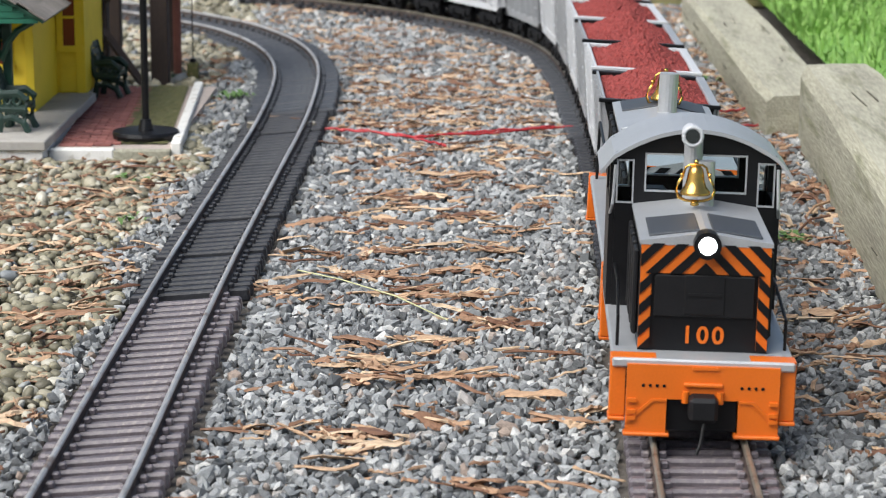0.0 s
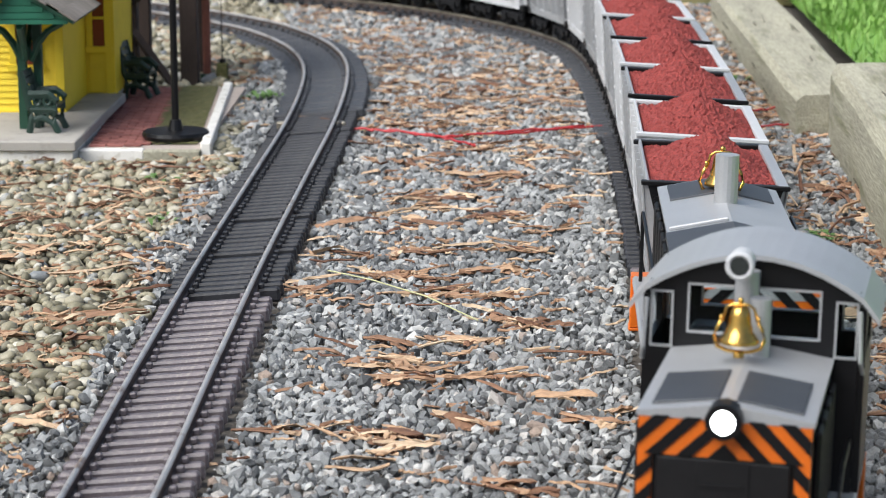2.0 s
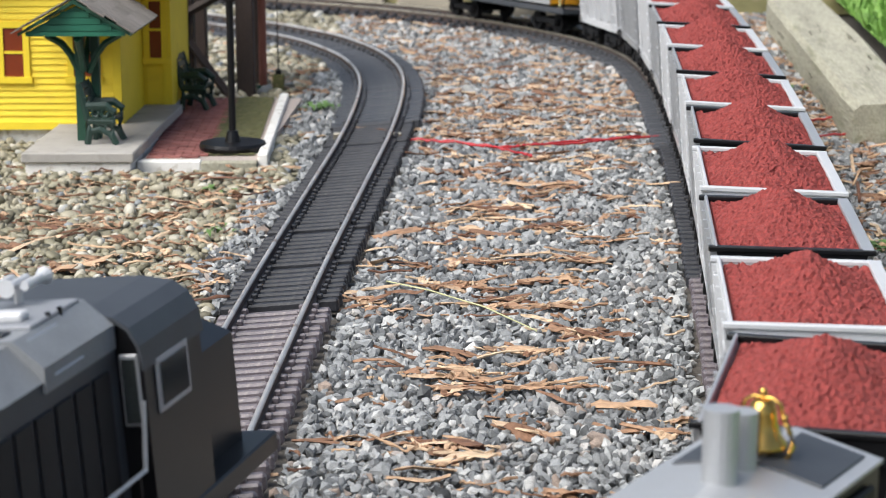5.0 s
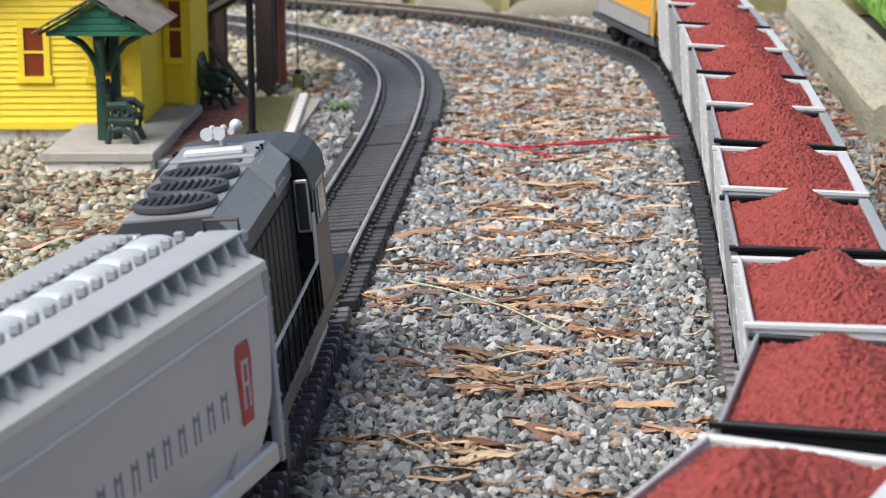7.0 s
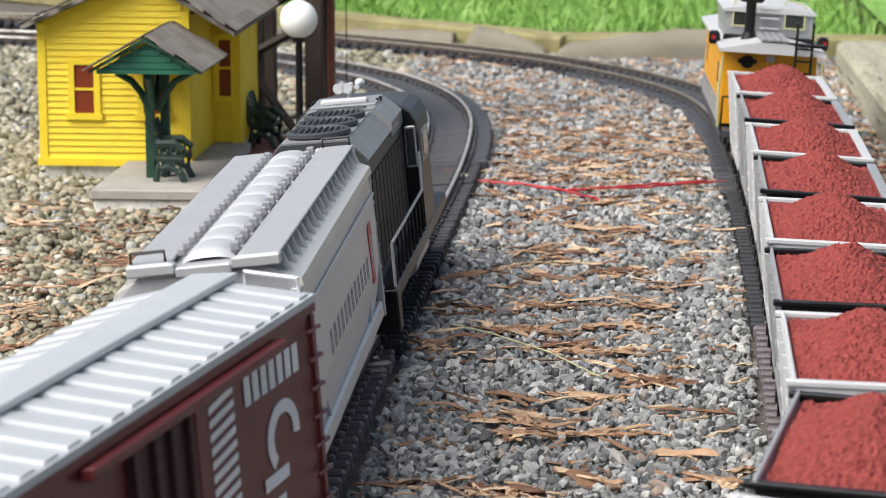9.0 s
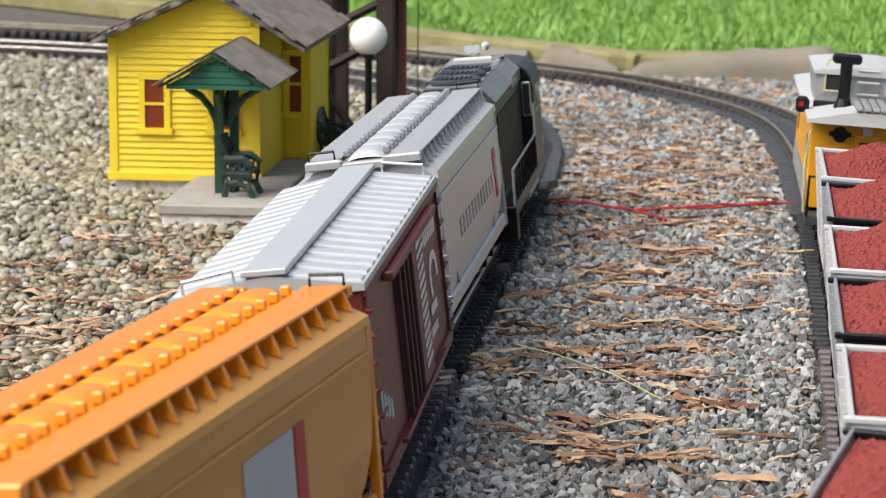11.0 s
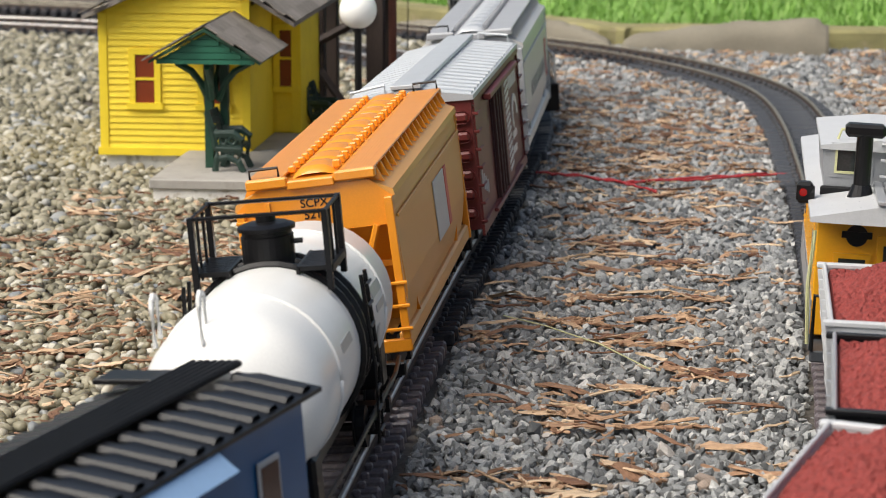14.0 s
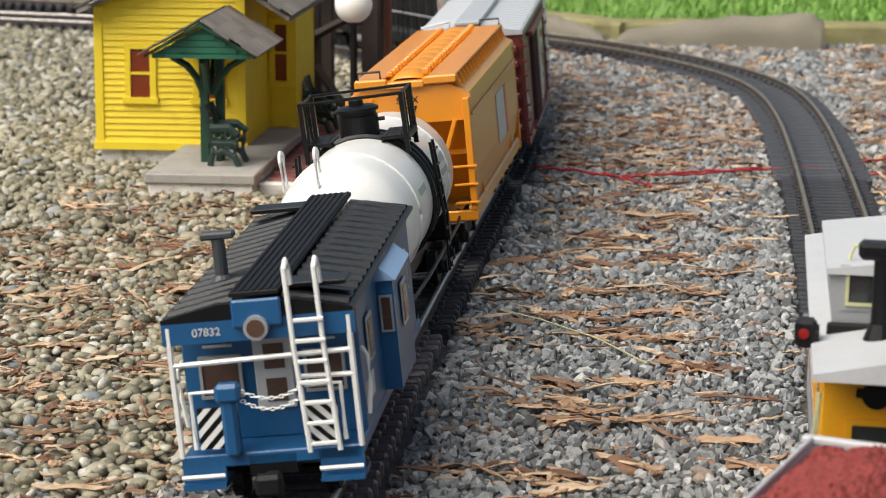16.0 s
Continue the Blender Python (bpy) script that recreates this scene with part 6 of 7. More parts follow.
def lay_bark():
    spots = []
    for i, (x, y, l, w, a) in enumerate(CHIPS):
        ob = part("bark_chip", chip_mesh(l, w * 1.9, random.Random(i).uniform(-0.5, 0.5), i), "bark_one")
        ob.matrix_basis = pose(x, y, 0.0042, random.Random(i + 50).uniform(-12, 12), random.Random(i + 70).uniform(-4, 4), a)
        rb = random.Random(i + 300)
        for _ in range(5):
            spots.append((x + rb.gauss(0, l * 0.35), y + rb.gauss(0, 0.009), a + rb.gauss(0, 16)))
        tagged(ob, "torn splinter of tan bark lying on gravel", "bark chip", "bark chips on the gravel")
    rr = random.Random(9)
    vs, fs = [], []
    for _ in range(620):
        y = rr.triangular(1.05, 3.65, 2.6)
        spots.append((rr.gauss(0.165, 0.05 + 0.012 * y), y, rr.gauss(0, 22)))
    for _ in range(420):
        y = rr.uniform(2.4, 3.6)
        spots.append((rr.uniform(-0.1, 0.3), y, rr.gauss(0, 25)))
    for _ in range(680):
        spots.append((rr.uniform(-0.36, -0.05), rr.uniform(1.15, 2.25), rr.gauss(10, 40)))
    for _ in range(620):
        spots.append((rr.uniform(0.37, 0.49), rr.uniform(1.3, 3.5), rr.uniform(0, 180)))
    for _ in range(160):
        spots.append((rr.uniform(-0.35, 0.1), rr.uniform(2.75, 3.5), rr.gauss(0, 35)))
    for x, y, a in list(spots):
        for _ in range(rr.choice((0, 0, 1, 1, 2))):
            spots.append((x + rr.gauss(0, 0.008), y + rr.gauss(0, 0.005), a + rr.gauss(0, 14)))
    for k, (x, y, a) in enumerate(spots):
        l = rr.choice((0.006, 0.008, 0.011, 0.014, 0.018, 0.026, 0.036)) * rr.uniform(0.7, 1.3)
        bm = chip_mesh(l, rr.choice((0.0025, 0.004, 0.006, 0.009, 0.012)), rr.uniform(-0.35, 0.35), 100 + k, 0.0015)
        m = pose(x, y, rr.uniform(0.002, 0.005), rr.uniform(-25, 25), rr.uniform(-10, 10), a)
        if abs(x - left_line.at(y).x) < 0.05 and rr.random() < 0.85 or abs(x - right_line.at(y).x) < 0.045:
            bm.free()
            continue
        o = len(vs)
        bm.verts.index_update()
        vs += [tuple(m @ v.co) for v in bm.verts]
        fs += [tuple(o + v.index for v in f.verts) for f in bm.faces]
        bm.free()
    me = bpy.data.meshes.new("bark_litter")
    me.from_pydata(vs, [], fs)
    me.materials.append(M["bark"])
    tagged(new("bark_litter", me), "scattered shredded tan bark and wood splinters", "bark litter", kind="stuff")


# ---- border of timbers, cloth and lawn ----
def timber_beam(name, x0, x1, y0, y1, h, label, wob=0.004, turn=0.0, mat="timber"):
    bm = bmesh.new()
    n = 16
    rings = []
    hw = (x1 - x0) / 2
    for i in range(n + 1):
        y = y0 + (y1 - y0) * i / n
        rnd = 0.88 if i in (0, n) else 1.0
        ring = []
        for px, pz in ((-1, 0), (-1, 0.5), (-0.97, 0.86), (-0.8, 1.0), (0, 1.01), (0.8, 1.0), (0.97, 0.86), (1, 0.5), (1, 0)):
            ring.append(bm.verts.new((px * hw * rnd + wob * 0.5 * noise.noise((px * 2, y * 4, 1)), y, max(-0.002, pz * h * (0.96 if rnd < 1 else 1)) + wob * 0.5 * noise.noise((px * 3, y * 5, 5)) * (pz > 0.1))))
        rings.append(ring)
    for a, b in zip(rings, rings[1:]):
        for k in range(8):
            bm.faces.new((a[k], a[k + 1], b[k + 1], b[k]))
    bm.faces.new(rings[0]), bm.faces.new(rings[-1])
    bmesh.ops.recalc_face_normals(bm, faces=bm.faces)
    ob = part(name, bm, mat)
    ob.matrix_basis = pose((x0 + x1) / 2, 0, 0, 0, 0, turn)
    if mat == "timber":
        rr = random.Random(int(h * 1000))
        for k in range(14):
            y, l = rr.uniform(y0 + 0.05, y1 - 0.12), rr.uniform(0.02, 0.1)
            wd = rr.uniform(0.0002, 0.0006)
            if k % 2:
                x = rr.uniform(-0.75, 0.75) * hw
                crack = part("crack", box(-wd, wd, -l / 2, l / 2, -0.004, 0.0008), "crack", ob)
                crack.matrix_basis = pose(x, y, h * 1.005, 0, 0, rr.uniform(-3, 3))
            else:
                crack = part("crack", box(-0.0008, 0.004, -l / 2, l / 2, -wd, wd), "crack", ob)
                crack.matrix_basis = pose(-hw, y, rr.uniform(0.15, 0.5) * h, rr.uniform(-3, 3), 0, 0)
    return tagged(ob, label, "timber edging", "timber edging", "structure")


def border():
    timber_beam("timber_edge_1", 0.4045, 0.4795, 1.0, 2.36, 0.076, "weathered grey-green landscape timber beside gravel", turn=-2.1)
    timber_beam("timber_edge_2", 0.462, 0.54, 2.38, 3.4, 0.042, "weathered sawn landscape timber beside gravel")
    ob = timber_beam("timber_edge_3", -0.03, 0.03, -0.6, 0.6, 0.03, "mossy far timber edging behind dark cloth", mat="mossy_timber")
    ob.matrix_basis = pose(0.66, 3.57, 0, 0, 0, 90)
    ob = timber_beam("timber_edge_4", -0.03, 0.03, -0.9, 0.9, 0.03, "mossy timber edging before the lawn", mat="mossy_timber")
    ob.matrix_basis = pose(-0.57, 4.14, 0, 0, 0, 49.3)
    for k, (xa, ya, xb, yb, h) in enumerate(((0.09, 3.54, 0.375, 3.49, 0.05), (-0.045, 3.63, 0.08, 3.53, 0.038), (-0.26, 3.8, -0.06, 3.65, 0.024))):
        bm = bmesh.new()
        rows = []
        for i in range(41):
            u = i / 40
            lift = h * min(1.0, (u if k != 1 else 1 - u) ** 0.4 + 0.05) * (1 + 0.1 * noise.noise((u * 6, k, 0)))
            if k == 1:
                lift *= min(1.0, u * 5 + 0.15)
            if u > 0.97 and k == 0:
                lift *= 0.85
            row = []
            for j in range(13):
                a2 = math.pi * j / 12
                fold = 0.003 * noise.noise((u * 9, a2 * 2.2, k)) + 0.0012 * noise.noise((u * 30, a2 * 6, k))
                row.append(bm.verts.new((xa + (xb - xa) * u, ya + (yb - ya) * u - math.cos(a2) * 0.028 + fold, math.sin(a2) ** 0.8 * lift + fold * 0.7 - 0.001)))
            rows.append(row)
        for p, q in zip(rows, rows[1:]):
            for j in range(12):
                bm.faces.new((p[j], p[j + 1], q[j + 1], q[j]))
        bm.faces.new(rows[0]), bm.faces.new(rows[-1])
        bmesh.ops.recalc_face_normals(bm, faces=bm.faces)
        ob = part("weed_cloth", bm, "cloth", None, "", True)
        tagged(ob, "rumpled fold of grey-brown weed cloth on the ground", "weed cloth")
    # lawn behind the timbers: one sheet whose edge follows them
    def lawn_edge(x):
        return 3.62 if x > 0.08 else 3.62 - (x - 0.08) * 0.86

    bm = bmesh.new()
    xs = [-12, -5, -2, -1.4, -1.0, -0.6, -0.3, 0.0, 0.08, 0.3, 0.545]
    a = [bm.verts.new((x, lawn_edge(x), 0.012)) for x in xs]
    e = [bm.verts.new((x, 40, 0.02)) for x in xs]
    for i in range(len(xs) - 1):
        bm.faces.new((a[i], a[i + 1], e[i + 1], e[i]))
    c = [bm.verts.new(p) for p in ((0.565, 0.4, 0.03), (12, 0.4, 0.03), (12, 40, 0.02), (0.565, 40, 0.02))]
    bm.faces.new(c)
    tagged(part("lawn", bm, "lawn"), "green lawn behind the timber edging", "lawn", kind="structure")
    rng = np.random.default_rng(3)
    vs, fs = [], []
    bx = rng.uniform(-1.3, 1.1, 30000)
    by = np.array([lawn_edge(x) for x in bx]) + 0.02 + rng.random(30000) ** 1.4 * 1.7
    pts = np.concatenate([np.stack([bx, by], 1), np.stack([0.565 + rng.random(14000) ** 1.2 * 0.4, rng.uniform(1.9, 3.7, 14000)], 1)])
    for x, y in pts:
        c = rng.random()
        if 0.565 < x < 0.64 and y < 2.95 and c < 0.75:
            continue
        h, a, lean = rng.uniform(0.008, 0.026), rng.uniform(0, 6.28), rng.uniform(0.004, 0.024)
        dx, dy = math.cos(a), math.sin(a)
        w = 0.0015
        o = len(vs)
        z = 0.028 if x > 0.565 and y < 3.7 else 0.012
        vs += [(x - dy * w, y + dx * w, z), (x + dy * w, y - dx * w, z), (x + dx * lean * 0.4 + dy * w * 0.7, y + dy * lean * 0.4 - dx * w * 0.7, z + h * 0.6),
               (x + dx * lean * 0.4 - dy * w * 0.7, y + dy * lean * 0.4 + dx * w * 0.7, z + h * 0.6), (x + dx * lean, y + dy * lean, z + h)]
        fs += [(o, o + 1, o + 2, o + 3), (o + 3, o + 2, o + 4)]
    me = bpy.data.meshes.new("grass")
    me.from_pydata(vs, [], fs)
    me.materials.append(M["grass"])
    tagged(new("grass", me), "unmown bright green grass blades", "grass", kind="stuff")


# ---- station ----
def window_unit(parent, x, z0, z1, half, y, name="window"):
    bm = box(x - half - 0.006, x - half, y - 0.003, y + 0.001, z0 - 0.006, z1 + 0.006)
    box(x + half, x + half + 0.006, y - 0.003, y + 0.001, z0 - 0.006, z1 + 0.006, 0, bm)
    box(x - half, x + half, y - 0.003, y + 0.001, z1, z1 + 0.006, 0, bm)
    box(x - half - 0.008, x + half + 0.008, y - 0.0045, y + 0.001, z0 - 0.006, z0, 0, bm)
    zm = (z0 + z1) / 2
    box(x - half, x + half, y - 0.0025, y + 0.001, zm - 0.0013, zm + 0.0013, 0, bm)
    f = part(name, bm, "yellow", parent)
    for a, b in ((z0, zm - 0.0013), (zm + 0.0013, z1)):
        part("pane", box(x - half, x + half, y - 0.0012, y - 0.0006, a, b), "redpane", f)


def siding(parent, x0, x1, z0, z1, y, step=0.0062):
    z = z0
    while z < z1 - 0.001:
        bm = bmesh.new()
        t = min(step, z1 - z)
        v = [bm.verts.new(p) for p in ((x0, y - 0.0022, z), (x1, y - 0.0022, z), (x1, y - 0.0006, z + t), (x0, y - 0.0006, z + t), (x0, y + 0.001, z), (x1, y + 0.001, z), (x1, y + 0.001, z + t), (x0, y + 0.001, z + t))]
        for f in ((0, 1, 2, 3), (4, 7, 6, 5), (0, 4, 5, 1), (3, 2, 6, 7), (0, 3, 7, 4), (1, 5, 6, 2)):
            bm.faces.new([v[i] for i in f])
        part("clapboard", bm, "yellow", parent)
        z += step


def shingle_slope(parent, p0, along, down, n_down, n_along, w, h):
    """Rows of single shingles laid from the ridge p0 down a slope."""
    p0, along, down = Vector(p0), Vector(along).normalized(), Vector(down).normalized()
    nrm = along.cross(down).normalized()
    if nrm.z < 0:
        nrm = -nrm
    me = None
    for r in range(n_down):
        for c in range(n_along):
            if me is None:
                bm = box(0, w * 0.97, 0, h * 1.15, 0, 0.0012)
                ob = part("shingle", bm, "shingle", parent)
                me = ob.data
            else:
                ob = new("shingle", me)
                ob.parent = parent
            o = p0 + down * (h * r) + along * (w * (c - 0.5 * (r % 2))) + nrm * (0.0022 - 0.0)
            rot = Matrix((along, down, nrm)).transposed().to_4x4()
            ob.matrix_basis = Matrix.Translation(o) @ rot @ pose(0, 0, 0, -1.6, 0, random.uniform(-0.8, 0.8))


def station():
    st = thing("station_house", "yellow clapboard model station with grey shingled gable roof", "model building")
    x0, x1, y0, y1, zb, eave = -0.376, -0.228, 2.402, 2.66, 0.018, 0.153
    xr, yr = -0.2, 2.53
    apex_x, apex_z = -0.274, 0.197
    part("foundation", box(x0 + 0.004, xr - 0.004, y0 + 0.004, y1 - 0.004, -0.003, zb), "whitewash", st)
    front = part("wall_front", prism([(x0, zb), (x1, zb), (x1, apex_z - (x1 - apex_x) * 0.43), (apex_x, apex_z), (x0, eave)], y0, y0 + 0.006), "yellow", st)
    part("wall_side", box(x0, x0 + 0.006, y0 + 0.006, y1, zb, eave), "yellow", st)
    part("wall_side", box(x1 - 0.006, x1, y0 + 0.006, yr, zb, 0.16), "yellow", st)
    wing = part("wall_wing", box(x1, xr, yr, yr + 0.006, zb, 0.155), "yellow", st)
    part("wall_side", box(xr - 0.006, xr, yr + 0.006, y1, zb, 0.152), "yellow", st)
    part("wall_back", box(x0, xr, y1 - 0.006, y1, zb, eave), "yellow", st)
    siding(front, x0 + 0.008, x1 - 0.008, zb + 0.004, eave, y0)
    z = eave
    while z < apex_z - 0.006:
        a = apex_x - (apex_z - z - 0.006) / 0.43
        b = min(x1 - 0.008, apex_x + (apex_z - z - 0.006) / 0.43)
        siding(front, max(a, x0 + 0.008), b, z, z + 0.0062, y0)
        z += 0.0062
    siding(wing, x1 + 0.004, xr - 0.008, zb + 0.004, 0.15, yr)
    for x in (x0, x1 - 0.008):
        part("corner_board", box(x, x + 0.008, y0 - 0.003, y0 + 0.001, zb, eave + (0 if x == x0 else 0.012)), "yellow", st)
    part("corner_board", box(xr - 0.008, xr + 0.001, yr - 0.003, yr + 0.001, zb, 0.15), "yellow", st)
    part("sill_board", box(x0 - 0.002, x1 + 0.001, y0 - 0.004, y0 + 0.001, zb - 0.003, zb + 0.004), "yellow", st)
    window_unit(st, -0.331, 0.066, 0.113, 0.0095, y0 - 0.001)
    window_unit(st, -0.264, 0.066, 0.113, 0.0095, y0 - 0.001)
    window_unit(st, -0.2145, 0.068, 0.125, 0.006, yr - 0.001, "door_window")
    # roof
    for x, z in ((x0 - 0.012, eave - 0.0055), (xr + 0.018, apex_z - (xr + 0.018 - apex_x) * 0.6 + 0.001)):
        s = -1 if x < apex_x else 1
        part("roof", prism([(apex_x, apex_z + 0.002), (x, z), (x, z + 0.004), (apex_x, apex_z + 0.007)], y0 - 0.02, y1 + 0.015), "shingle", st)
        d = Vector((x - apex_x, 0, z - apex_z - 0.001))
        if s > 0:
            shingle_slope(st, (apex_x, y0 - 0.02, apex_z + 0.006), (0, 1, 0), d, 9, 14, 0.021, d.length / 9)
        else:
            shingle_slope(st, (apex_x, y0 - 0.02, apex_z + 0.006), (0, 1, 0), d, 9, 4, 0.021, d.length / 9)
    return st


def canopy():
    cn = thing("platform_canopy", "green platform canopy with shingled gable roof on one post", "model canopy")
    px, py = -0.248, 2.297
    for dx in (0.0, 0.012):
        part("post", box(px + dx - 0.004, px + dx + 0.004, py - 0.004 + dx, py + 0.004 + dx, 0.0205, 0.122, 0.0005), "green", cn)
    for s in (-1, 1):
        bm = tube([(px + 0.004 + s * 0.004, py - 0.001, 0.083), (px + 0.004 + s * 0.012, py - 0.001, 0.1), (px + 0.004 + s * 0.02, py - 0.001, 0.11), (px + 0.004 + s * 0.034, py - 0.001, 0.118)], 0.0034, 6)
        part("bracket", bm, "green", cn)
        bm = tube([(px + 0.004, py + s * 0.004, 0.085), (px + 0.004, py + s * 0.012, 0.1), (px + 0.004, py + s * 0.03, 0.117)], 0.0032, 6)
        part("bracket", bm, "green", cn)
    ax, hw, ez, az, ya, yb = -0.2445, 0.047, 0.1245, 0.1505, 2.255, 2.4
    part("gable", prism([(ax - hw + 0.004, ez), (ax + hw - 0.004, ez), (ax, az - 0.003)], ya + 0.008, ya + 0.012), "teal", cn)
    for k in range(4):
        z = ez + 0.001 + k * 0.006
        half = (hw - 0.004) * (1 - (z + 0.005 - ez) / (az - ez))
        if half > 0.004:
            part("gable_board", box(ax - half, ax + half, ya + 0.0065, ya + 0.0082, z, z + 0.0052), "teal", cn)
    part("beam", box(ax - hw + 0.002, ax + hw - 0.002, ya + 0.006, ya + 0.012, ez - 0.004, ez), "teal", cn)
    for s in (-1, 1):
        part("roof", prism([(ax, az), (ax + s * (hw + 0.004), ez - 0.0035), (ax + s * (hw + 0.004), ez - 0.0005), (ax, az + 0.0035)], ya, yb), "green", cn)
        d = Vector((s * (hw + 0.005), 0, ez - az - 0.0035))
        shingle_slope(cn, (ax, ya - 0.001, az + 0.003), (0, 1, 0), d, 4, 8, 0.0182, d.length / 4)
    return cn


def bench(x, y, z, turn, label):
    bn = thing("bench", label, "bench", "benches on the platform")
    for s in (-1, 1):
        q = s * 0.021
        bm = tube([(q, 0.009, 0.0), (q, 0.007, 0.009), (q, 0.0085, 0.016), (q, 0.012, 0.03), (q, 0.0145, 0.037)], 0.0026)
        tube([(q, -0.012, 0.0), (q, -0.0085, 0.006), (q, -0.0095, 0.014), (q, -0.011, 0.02), (q, -0.005, 0.024), (q, 0.009, 0.0235)], 0.0026, 6, bm)
        tube([(q, -0.0095, 0.0145), (q, 0.008, 0.0145)], 0.0024, 6, bm)
        tube([(q, -0.0085, 0.006), (q, 0.0, 0.0095), (q, 0.007, 0.008)], 0.002, 6, bm)
        for yy, zz in ((-0.004, 0.0195), (0.003, 0.0195), (-0.002, 0.0115), (0.01, 0.026)):
            tube([(q, yy + 0.0026 * math.cos(a), zz + 0.0026 * math.sin(a)) for a in [6.2832 * k / 8 for k in range(9)]], 0.0011, 5, bm)
        part("iron_end", bm, "bench", bn)
    for k in range(4):
        part("seat_slat", box(-0.023, 0.023, -0.0105 + k * 0.0047, -0.0068 + k * 0.0047, 0.0155, 0.017), "bench", bn)
    for k in range(4):
        part("back_slat", placed(box(-0.023, 0.023, -0.0009, 0.0009, -0.0021, 0.0021), Matrix.Translation((0, 0.0095 + k * 0.0013, 0.021 + k * 0.0047)) @ pose(0, 0, 0, -15)), "bench", bn)
    bn.matrix_basis = pose(x, y, z, 0, 0, turn) @ Matrix.Diagonal((0.7, 1.3, 1.5, 1))
    return bn


def platform():
    pf = thing("station_platform", "grey platform slab on a white base beside the station", "platform")
    part("base", box(-0.287, -0.192, 2.226, 2.402, -0.003, 0.0115, 0.0008), "whitewash", pf)
    part("slab", box(-0.29, -0.189, 2.222, 2.402, 0.0115, 0.0205, 0.001), "concrete", pf)
    part("slab", box(-0.228, -0.189, 2.402, 2.529, 0.0115, 0.0205, 0.001), "concrete", pf)
    bw = thing("brick_walk", "red herringbone brick walk with mossy verge and white kerb", "brick walk")
    part("bed", box(-0.189, -0.082, 2.262, 2.668, -0.003, 0.0072), "mortar", bw)
    me = None
    for r in range(42):
        for c in range(3):
            y = 2.274 + r * 0.0092
            x = -0.186 + c * 0.0163 + (0.008 if r % 2 else 0)
            sk = (y - 2.274) * -0.05
            if me is None:
                ob = part("brick", box(0, 0.0152, 0, 0.0082, 0.0, 0.0022, 0.0005), "brick", bw)
                me = ob.data
            else:
                ob = new("brick", me)
                ob.parent = bw
            ob.matrix_basis = pose(x + sk, y, 0.0068 + random.uniform(-0.0003, 0.0004), 0, 0, random.uniform(-2, 2))
    bm = bmesh.new()
    rows = []
    for j in range(40):
        y = 2.285 + j * 0.0098
        rows.append([bm.verts.new((-0.134 + (y - 2.28) * -0.06 + i * 0.0042, y, 0.0085 + 0.0018 * noise.noise((i * 0.7, j * 0.7, 0)))) for i in range(12)])
    for a, b in zip(rows, rows[1:]):
        for i in range(11):
            bm.faces.new((a[i], a[i + 1], b[i + 1], b[i]))
    part("verge", bm, "moss", bw, "mossy verge")
    part("kerb", box(-0.191, -0.133, 2.25, 2.262, -0.003, 0.0085, 0.001), "whitewash", bw)
    part("kerb_wood", box(-0.133, -0.082, 2.25, 2.262, -0.003, 0.0075, 0.001), "timber", bw)
    bm = box(-0.0045, 0.0045, 0, 0.405, -0.003, 0.013, 0.001)
    ob = part("side_kerb", bm, "whitewash", bw)
    ob.matrix_basis = pose(-0.078, 2.262, 0, 0, 0, 3.2)
    bench(-0.226, 2.285, 0.0205, 86, "green cast-iron bench on the grey platform")
    bench(-0.183, 2.585, 0.0092, 82, "dark green cast-iron bench by the brick walk")


def street_lamp():
    lp = thing("lamp_post", "black lamp post with white globe on round base", "street lamp")
    part("base", placed(lathe([(0, 0), (0.03, 0), (0.031, 0.004), (0.03, 0.007), (0, 0.0075)], 28), Matrix.Translation((0, 0, 0.0085))), "black", lp)
    part("base_ring", placed(lathe([(0, 0), (0.0285, 0), (0.0292, 0.002), (0.0285, 0.005), (0, 0.005)], 28), Matrix.Translation((0, 0, 0.0045))), "green", lp)
    bm = rod((0, 0, 0.0155), (0, 0, 0.148), 0.0034, 12)
    rod((0, 0, 0.0155), (0, 0, 0.026), 0.0075, 14, bm, 0.005)
    part("pole", bm, "black", lp)
    bm = bmesh.new()
    bmesh.ops.create_uvsphere(bm, u_segments=24, v_segments=14, radius=0.0175, matrix=Matrix.Translation((0, 0, 0.166)))
    part("globe", bm, "globe", lp, "white glass globe", True)
    part("cap", rod((0, 0, 0.146), (0, 0, 0.151), 0.006, 12), "black", lp)
    lp.matrix_basis = pose(-0.112, 2.318, 0)


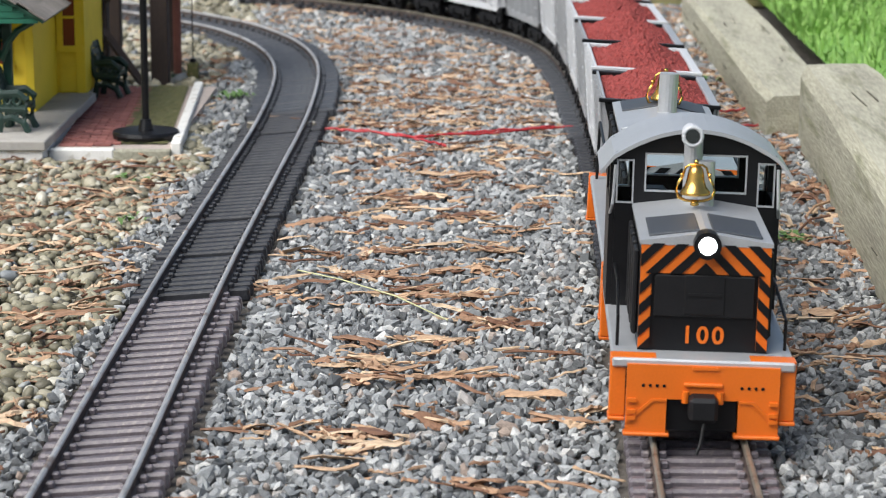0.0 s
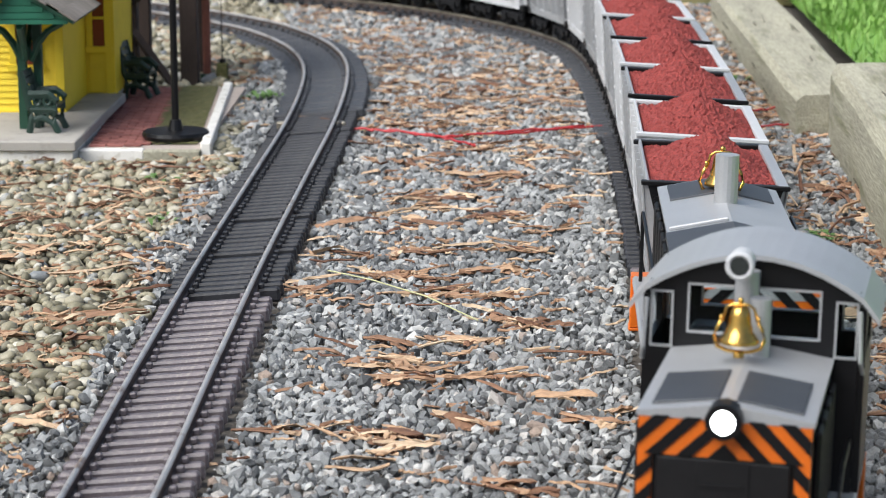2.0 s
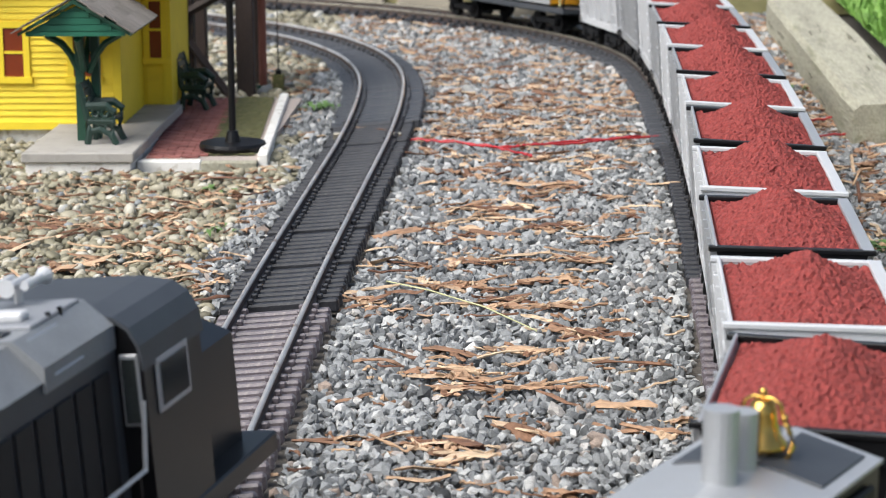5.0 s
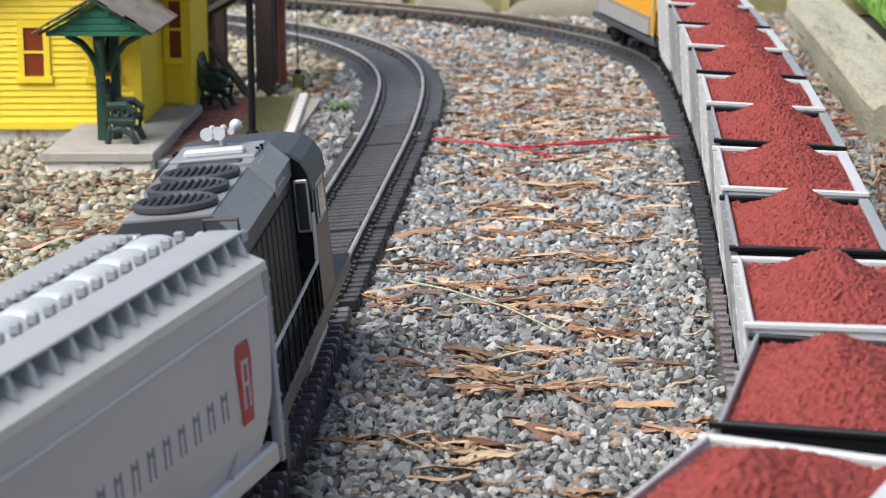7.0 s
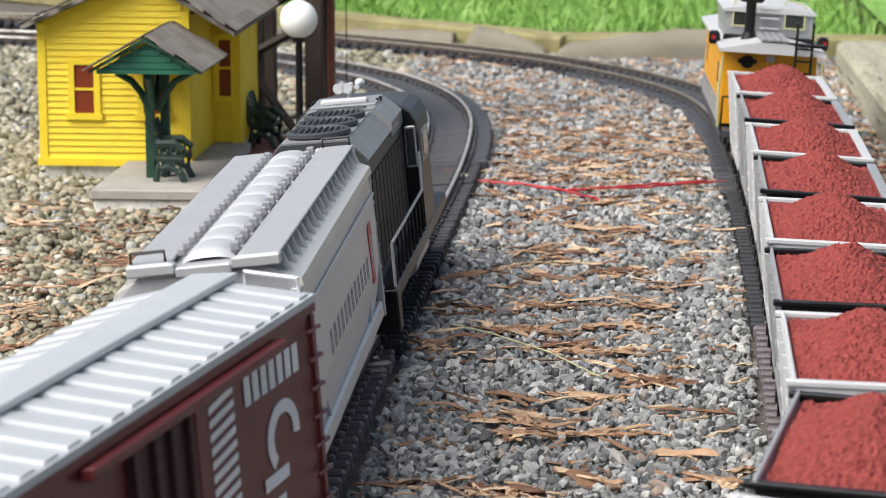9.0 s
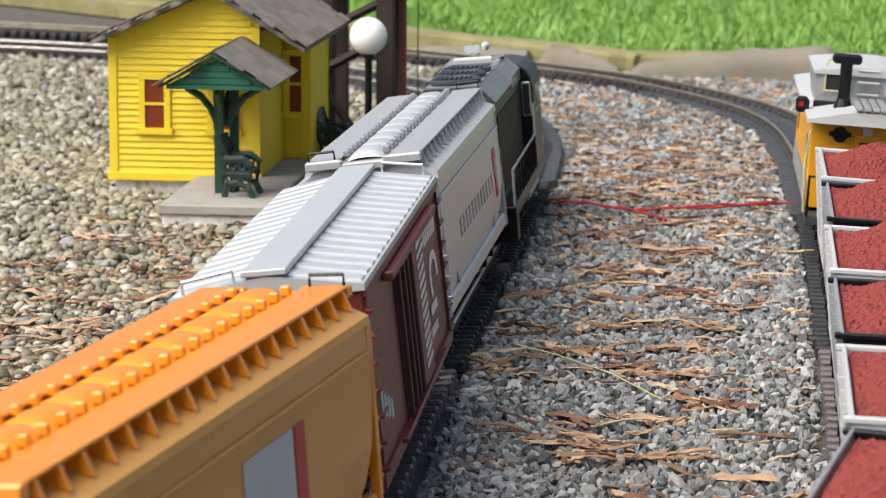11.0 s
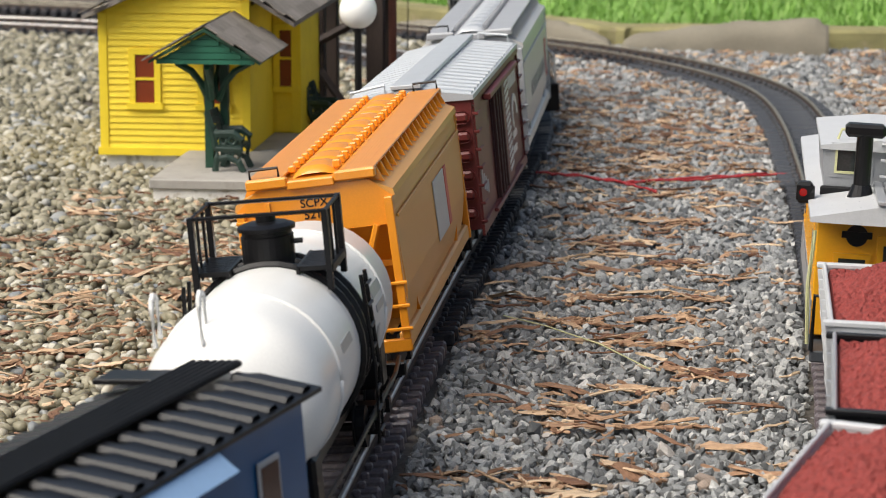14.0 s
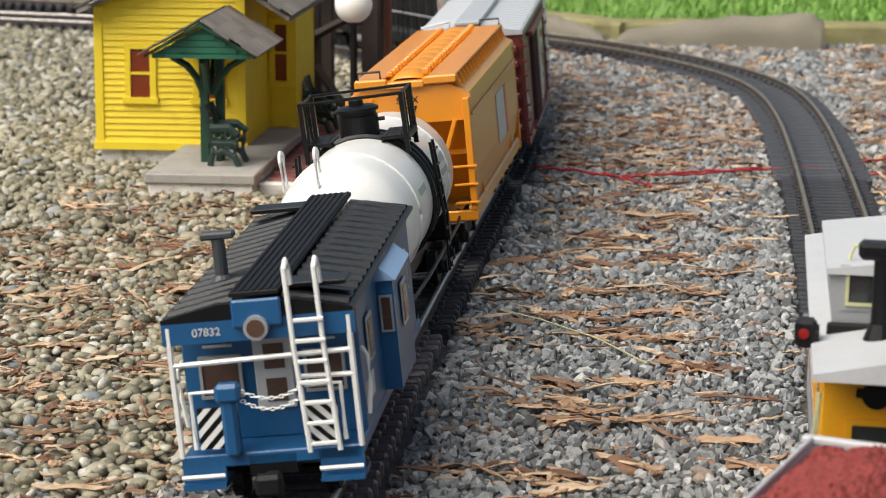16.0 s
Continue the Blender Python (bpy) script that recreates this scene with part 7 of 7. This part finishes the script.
def water_tower():
    wt = thing("timber_tower", "dark timber trestle tower with red top beam", "model tower")
    for x, y in ((-0.215, 2.74), (-0.15, 2.74), (-0.215, 2.84), (-0.15, 2.84)):
        part("leg", placed(box(-0.0095, 0.0095, -0.0095, 0.0095, -0.003, 0.185, 0.001), Matrix.Translation((x, y, 0))), "oldwood", wt)
    for a, b in (((-0.215, 2.73, 0.09), (-0.15, 2.73, 0.125)), ((-0.2, 2.735, 0.14), (-0.15, 2.735, 0.165)), ((-0.21, 2.73, 0.06), (-0.165, 2.72, 0.0))):
        part("brace", rod(a, b, 0.005, 4), "oldwood", wt)
    part("top_beam", box(-0.25, -0.11, 2.722, 2.86, 0.185, 0.2, 0.001), "rust", wt, "rust-red top deck")
    rp = thing("rusty_pole", "thin rust-red pole standing on green foot", "pole")
    part("shaft", rod((0, 0, 0.0), (0, 0, 0.22), 0.0045, 10), "rust", rp)
    part("foot", rod((0, 0, -0.002), (0, 0, 0.008), 0.0075, 10), "green", rp)
    rp.matrix_basis = pose(-0.135, 2.77, 0)
    wg = thing("hanging_weight", "small brown weight box on a thin cable", "weight")
    part("box", box(-0.006, 0.006, -0.006, 0.006, -0.002, 0.021, 0.001), "moss", wg)
    bm = rod((0, 0, 0.021), (0, 0, 0.2), 0.0007, 6)
    rod((0, 0, 0.021), (0, 0, 0.026), 0.0035, 8, bm)
    part("cable", bm, "black", wg)
    wg.matrix_basis = pose(-0.117, 2.76, 0)


def wires_and_weeds():
    def wob(pts, seed, z):
        rr = random.Random(seed)
        out = []
        for (a, b) in zip(pts, pts[1:]):
            for k in range(8):
                u = k / 8
                out.append((a[0] + (b[0] - a[0]) * u, a[1] + (b[1] - a[1]) * u + rr.uniform(-0.003, 0.003), z + rr.uniform(-0.0008, 0.0012)))
        return out + [(*pts[-1], z)]
    for pts, s in (([(0.041, 2.39), (0.09, 2.375), (0.135, 2.335), (0.2, 2.37), (0.268, 2.405)], 1), ([(0.041, 2.395), (0.1, 2.362), (0.14, 2.34), (0.21, 2.36), (0.27, 2.4), (0.36, 2.42)], 2),
                   ([(0.365, 2.46), (0.43, 2.5), (0.475, 2.53)], 3), ([(0.365, 2.38), (0.43, 2.4), (0.488, 2.425)], 4), ([(0.125, 2.34), (0.16, 2.3), (0.165, 2.285)], 5)):
        ob = part("wire", tube(wob(pts, s, 0.0065), 0.0011), "wire", None, "", True)
        tagged(ob, "red feeder wire lying across the gravel", "wire", "red wires")
    for x in (-0.0237, 0.0315):
        cl = part("rail_clamp", box(x + 0.004 - 0.005, x + 0.009, 2.384, 2.394, 0.006, 0.013, 0.001), "rail_brass")
        tagged(cl, "small brass rail clamp beside the rail", "clamp", "rail clamps")
    ob = part("straw", tube([(0.066, 1.756, 0.004), (0.1, 1.715, 0.006), (0.14, 1.66, 0.0065), (0.175, 1.597, 0.005)], 0.0005), "straw")
    tagged(ob, "long pale green straw lying on gravel", "straw")
    rr = random.Random(4)
    for x, y, n, size, nm in ((-0.079, 1.945, 9, 0.012, "small green weed among pebbles"), (0.43, 1.88, 60, 0.009, "low green weeds beside the timber"), (-0.06, 2.62, 34, 0.012, "green weeds beside the white kerb"), (-0.1, 2.13, 8, 0.012, "small weed among tan pebbles"),
                              (0.445, 2.75, 14, 0.012, "grass tuft at the timber's foot")):
        bm = bmesh.new()
        for k in range(n):
            a, l = rr.uniform(0, 6.28), size * rr.uniform(0.5, 1.2)
            ox, oy = rr.gauss(0, size * 0.6), rr.gauss(0, size * 0.8)
            w = l * 0.22
            d = Vector((math.cos(a), math.sin(a), 0))
            e = Vector((-d.y, d.x, 0))
            o = Vector((ox, oy, 0.002))
            v = [bm.verts.new(p) for p in (o, o + d * l * 0.5 + e * w + Vector((0, 0, l * 0.45)), o + d * l + Vector((0, 0, l * 0.4)), o + d * l * 0.5 - e * w + Vector((0, 0, l * 0.45)))]
            bm.faces.new(v)
        ob = part("weed", bm, "weed")
        ob.matrix_basis = pose(x, y, 0)
        tagged(ob, nm, "weed", "weeds")
    bm = bmesh.new()
    for k in range(16):
        a = rr.uniform(0.6, 2.2)
        x, y = rr.uniform(-0.03, 0.03), rr.uniform(-0.1, 0.25)
        l = rr.uniform(0.02, 0.06)
        tube([(x, y, 0.004), (x + l * 0.4 * math.cos(a), y + l * 0.5 * math.sin(a), 0.007 + rr.uniform(0, 0.008)), (x + l * math.cos(a), y + l * math.sin(a), 0.004 + rr.uniform(0, 0.014))], rr.uniform(0.0006, 0.0016), 5, bm)
    ob = part("twigs", bm, "bark")
    ob.matrix_basis = pose(0.455, 1.95, 0)
    tagged(ob, "bundle of dry brown stems beside the timber", "twigs", kind="stuff")


station()
canopy()
platform()
street_lamp()
water_tower()
border()
lay_bark()
wires_and_weeds()
spread_gravel()


motions()
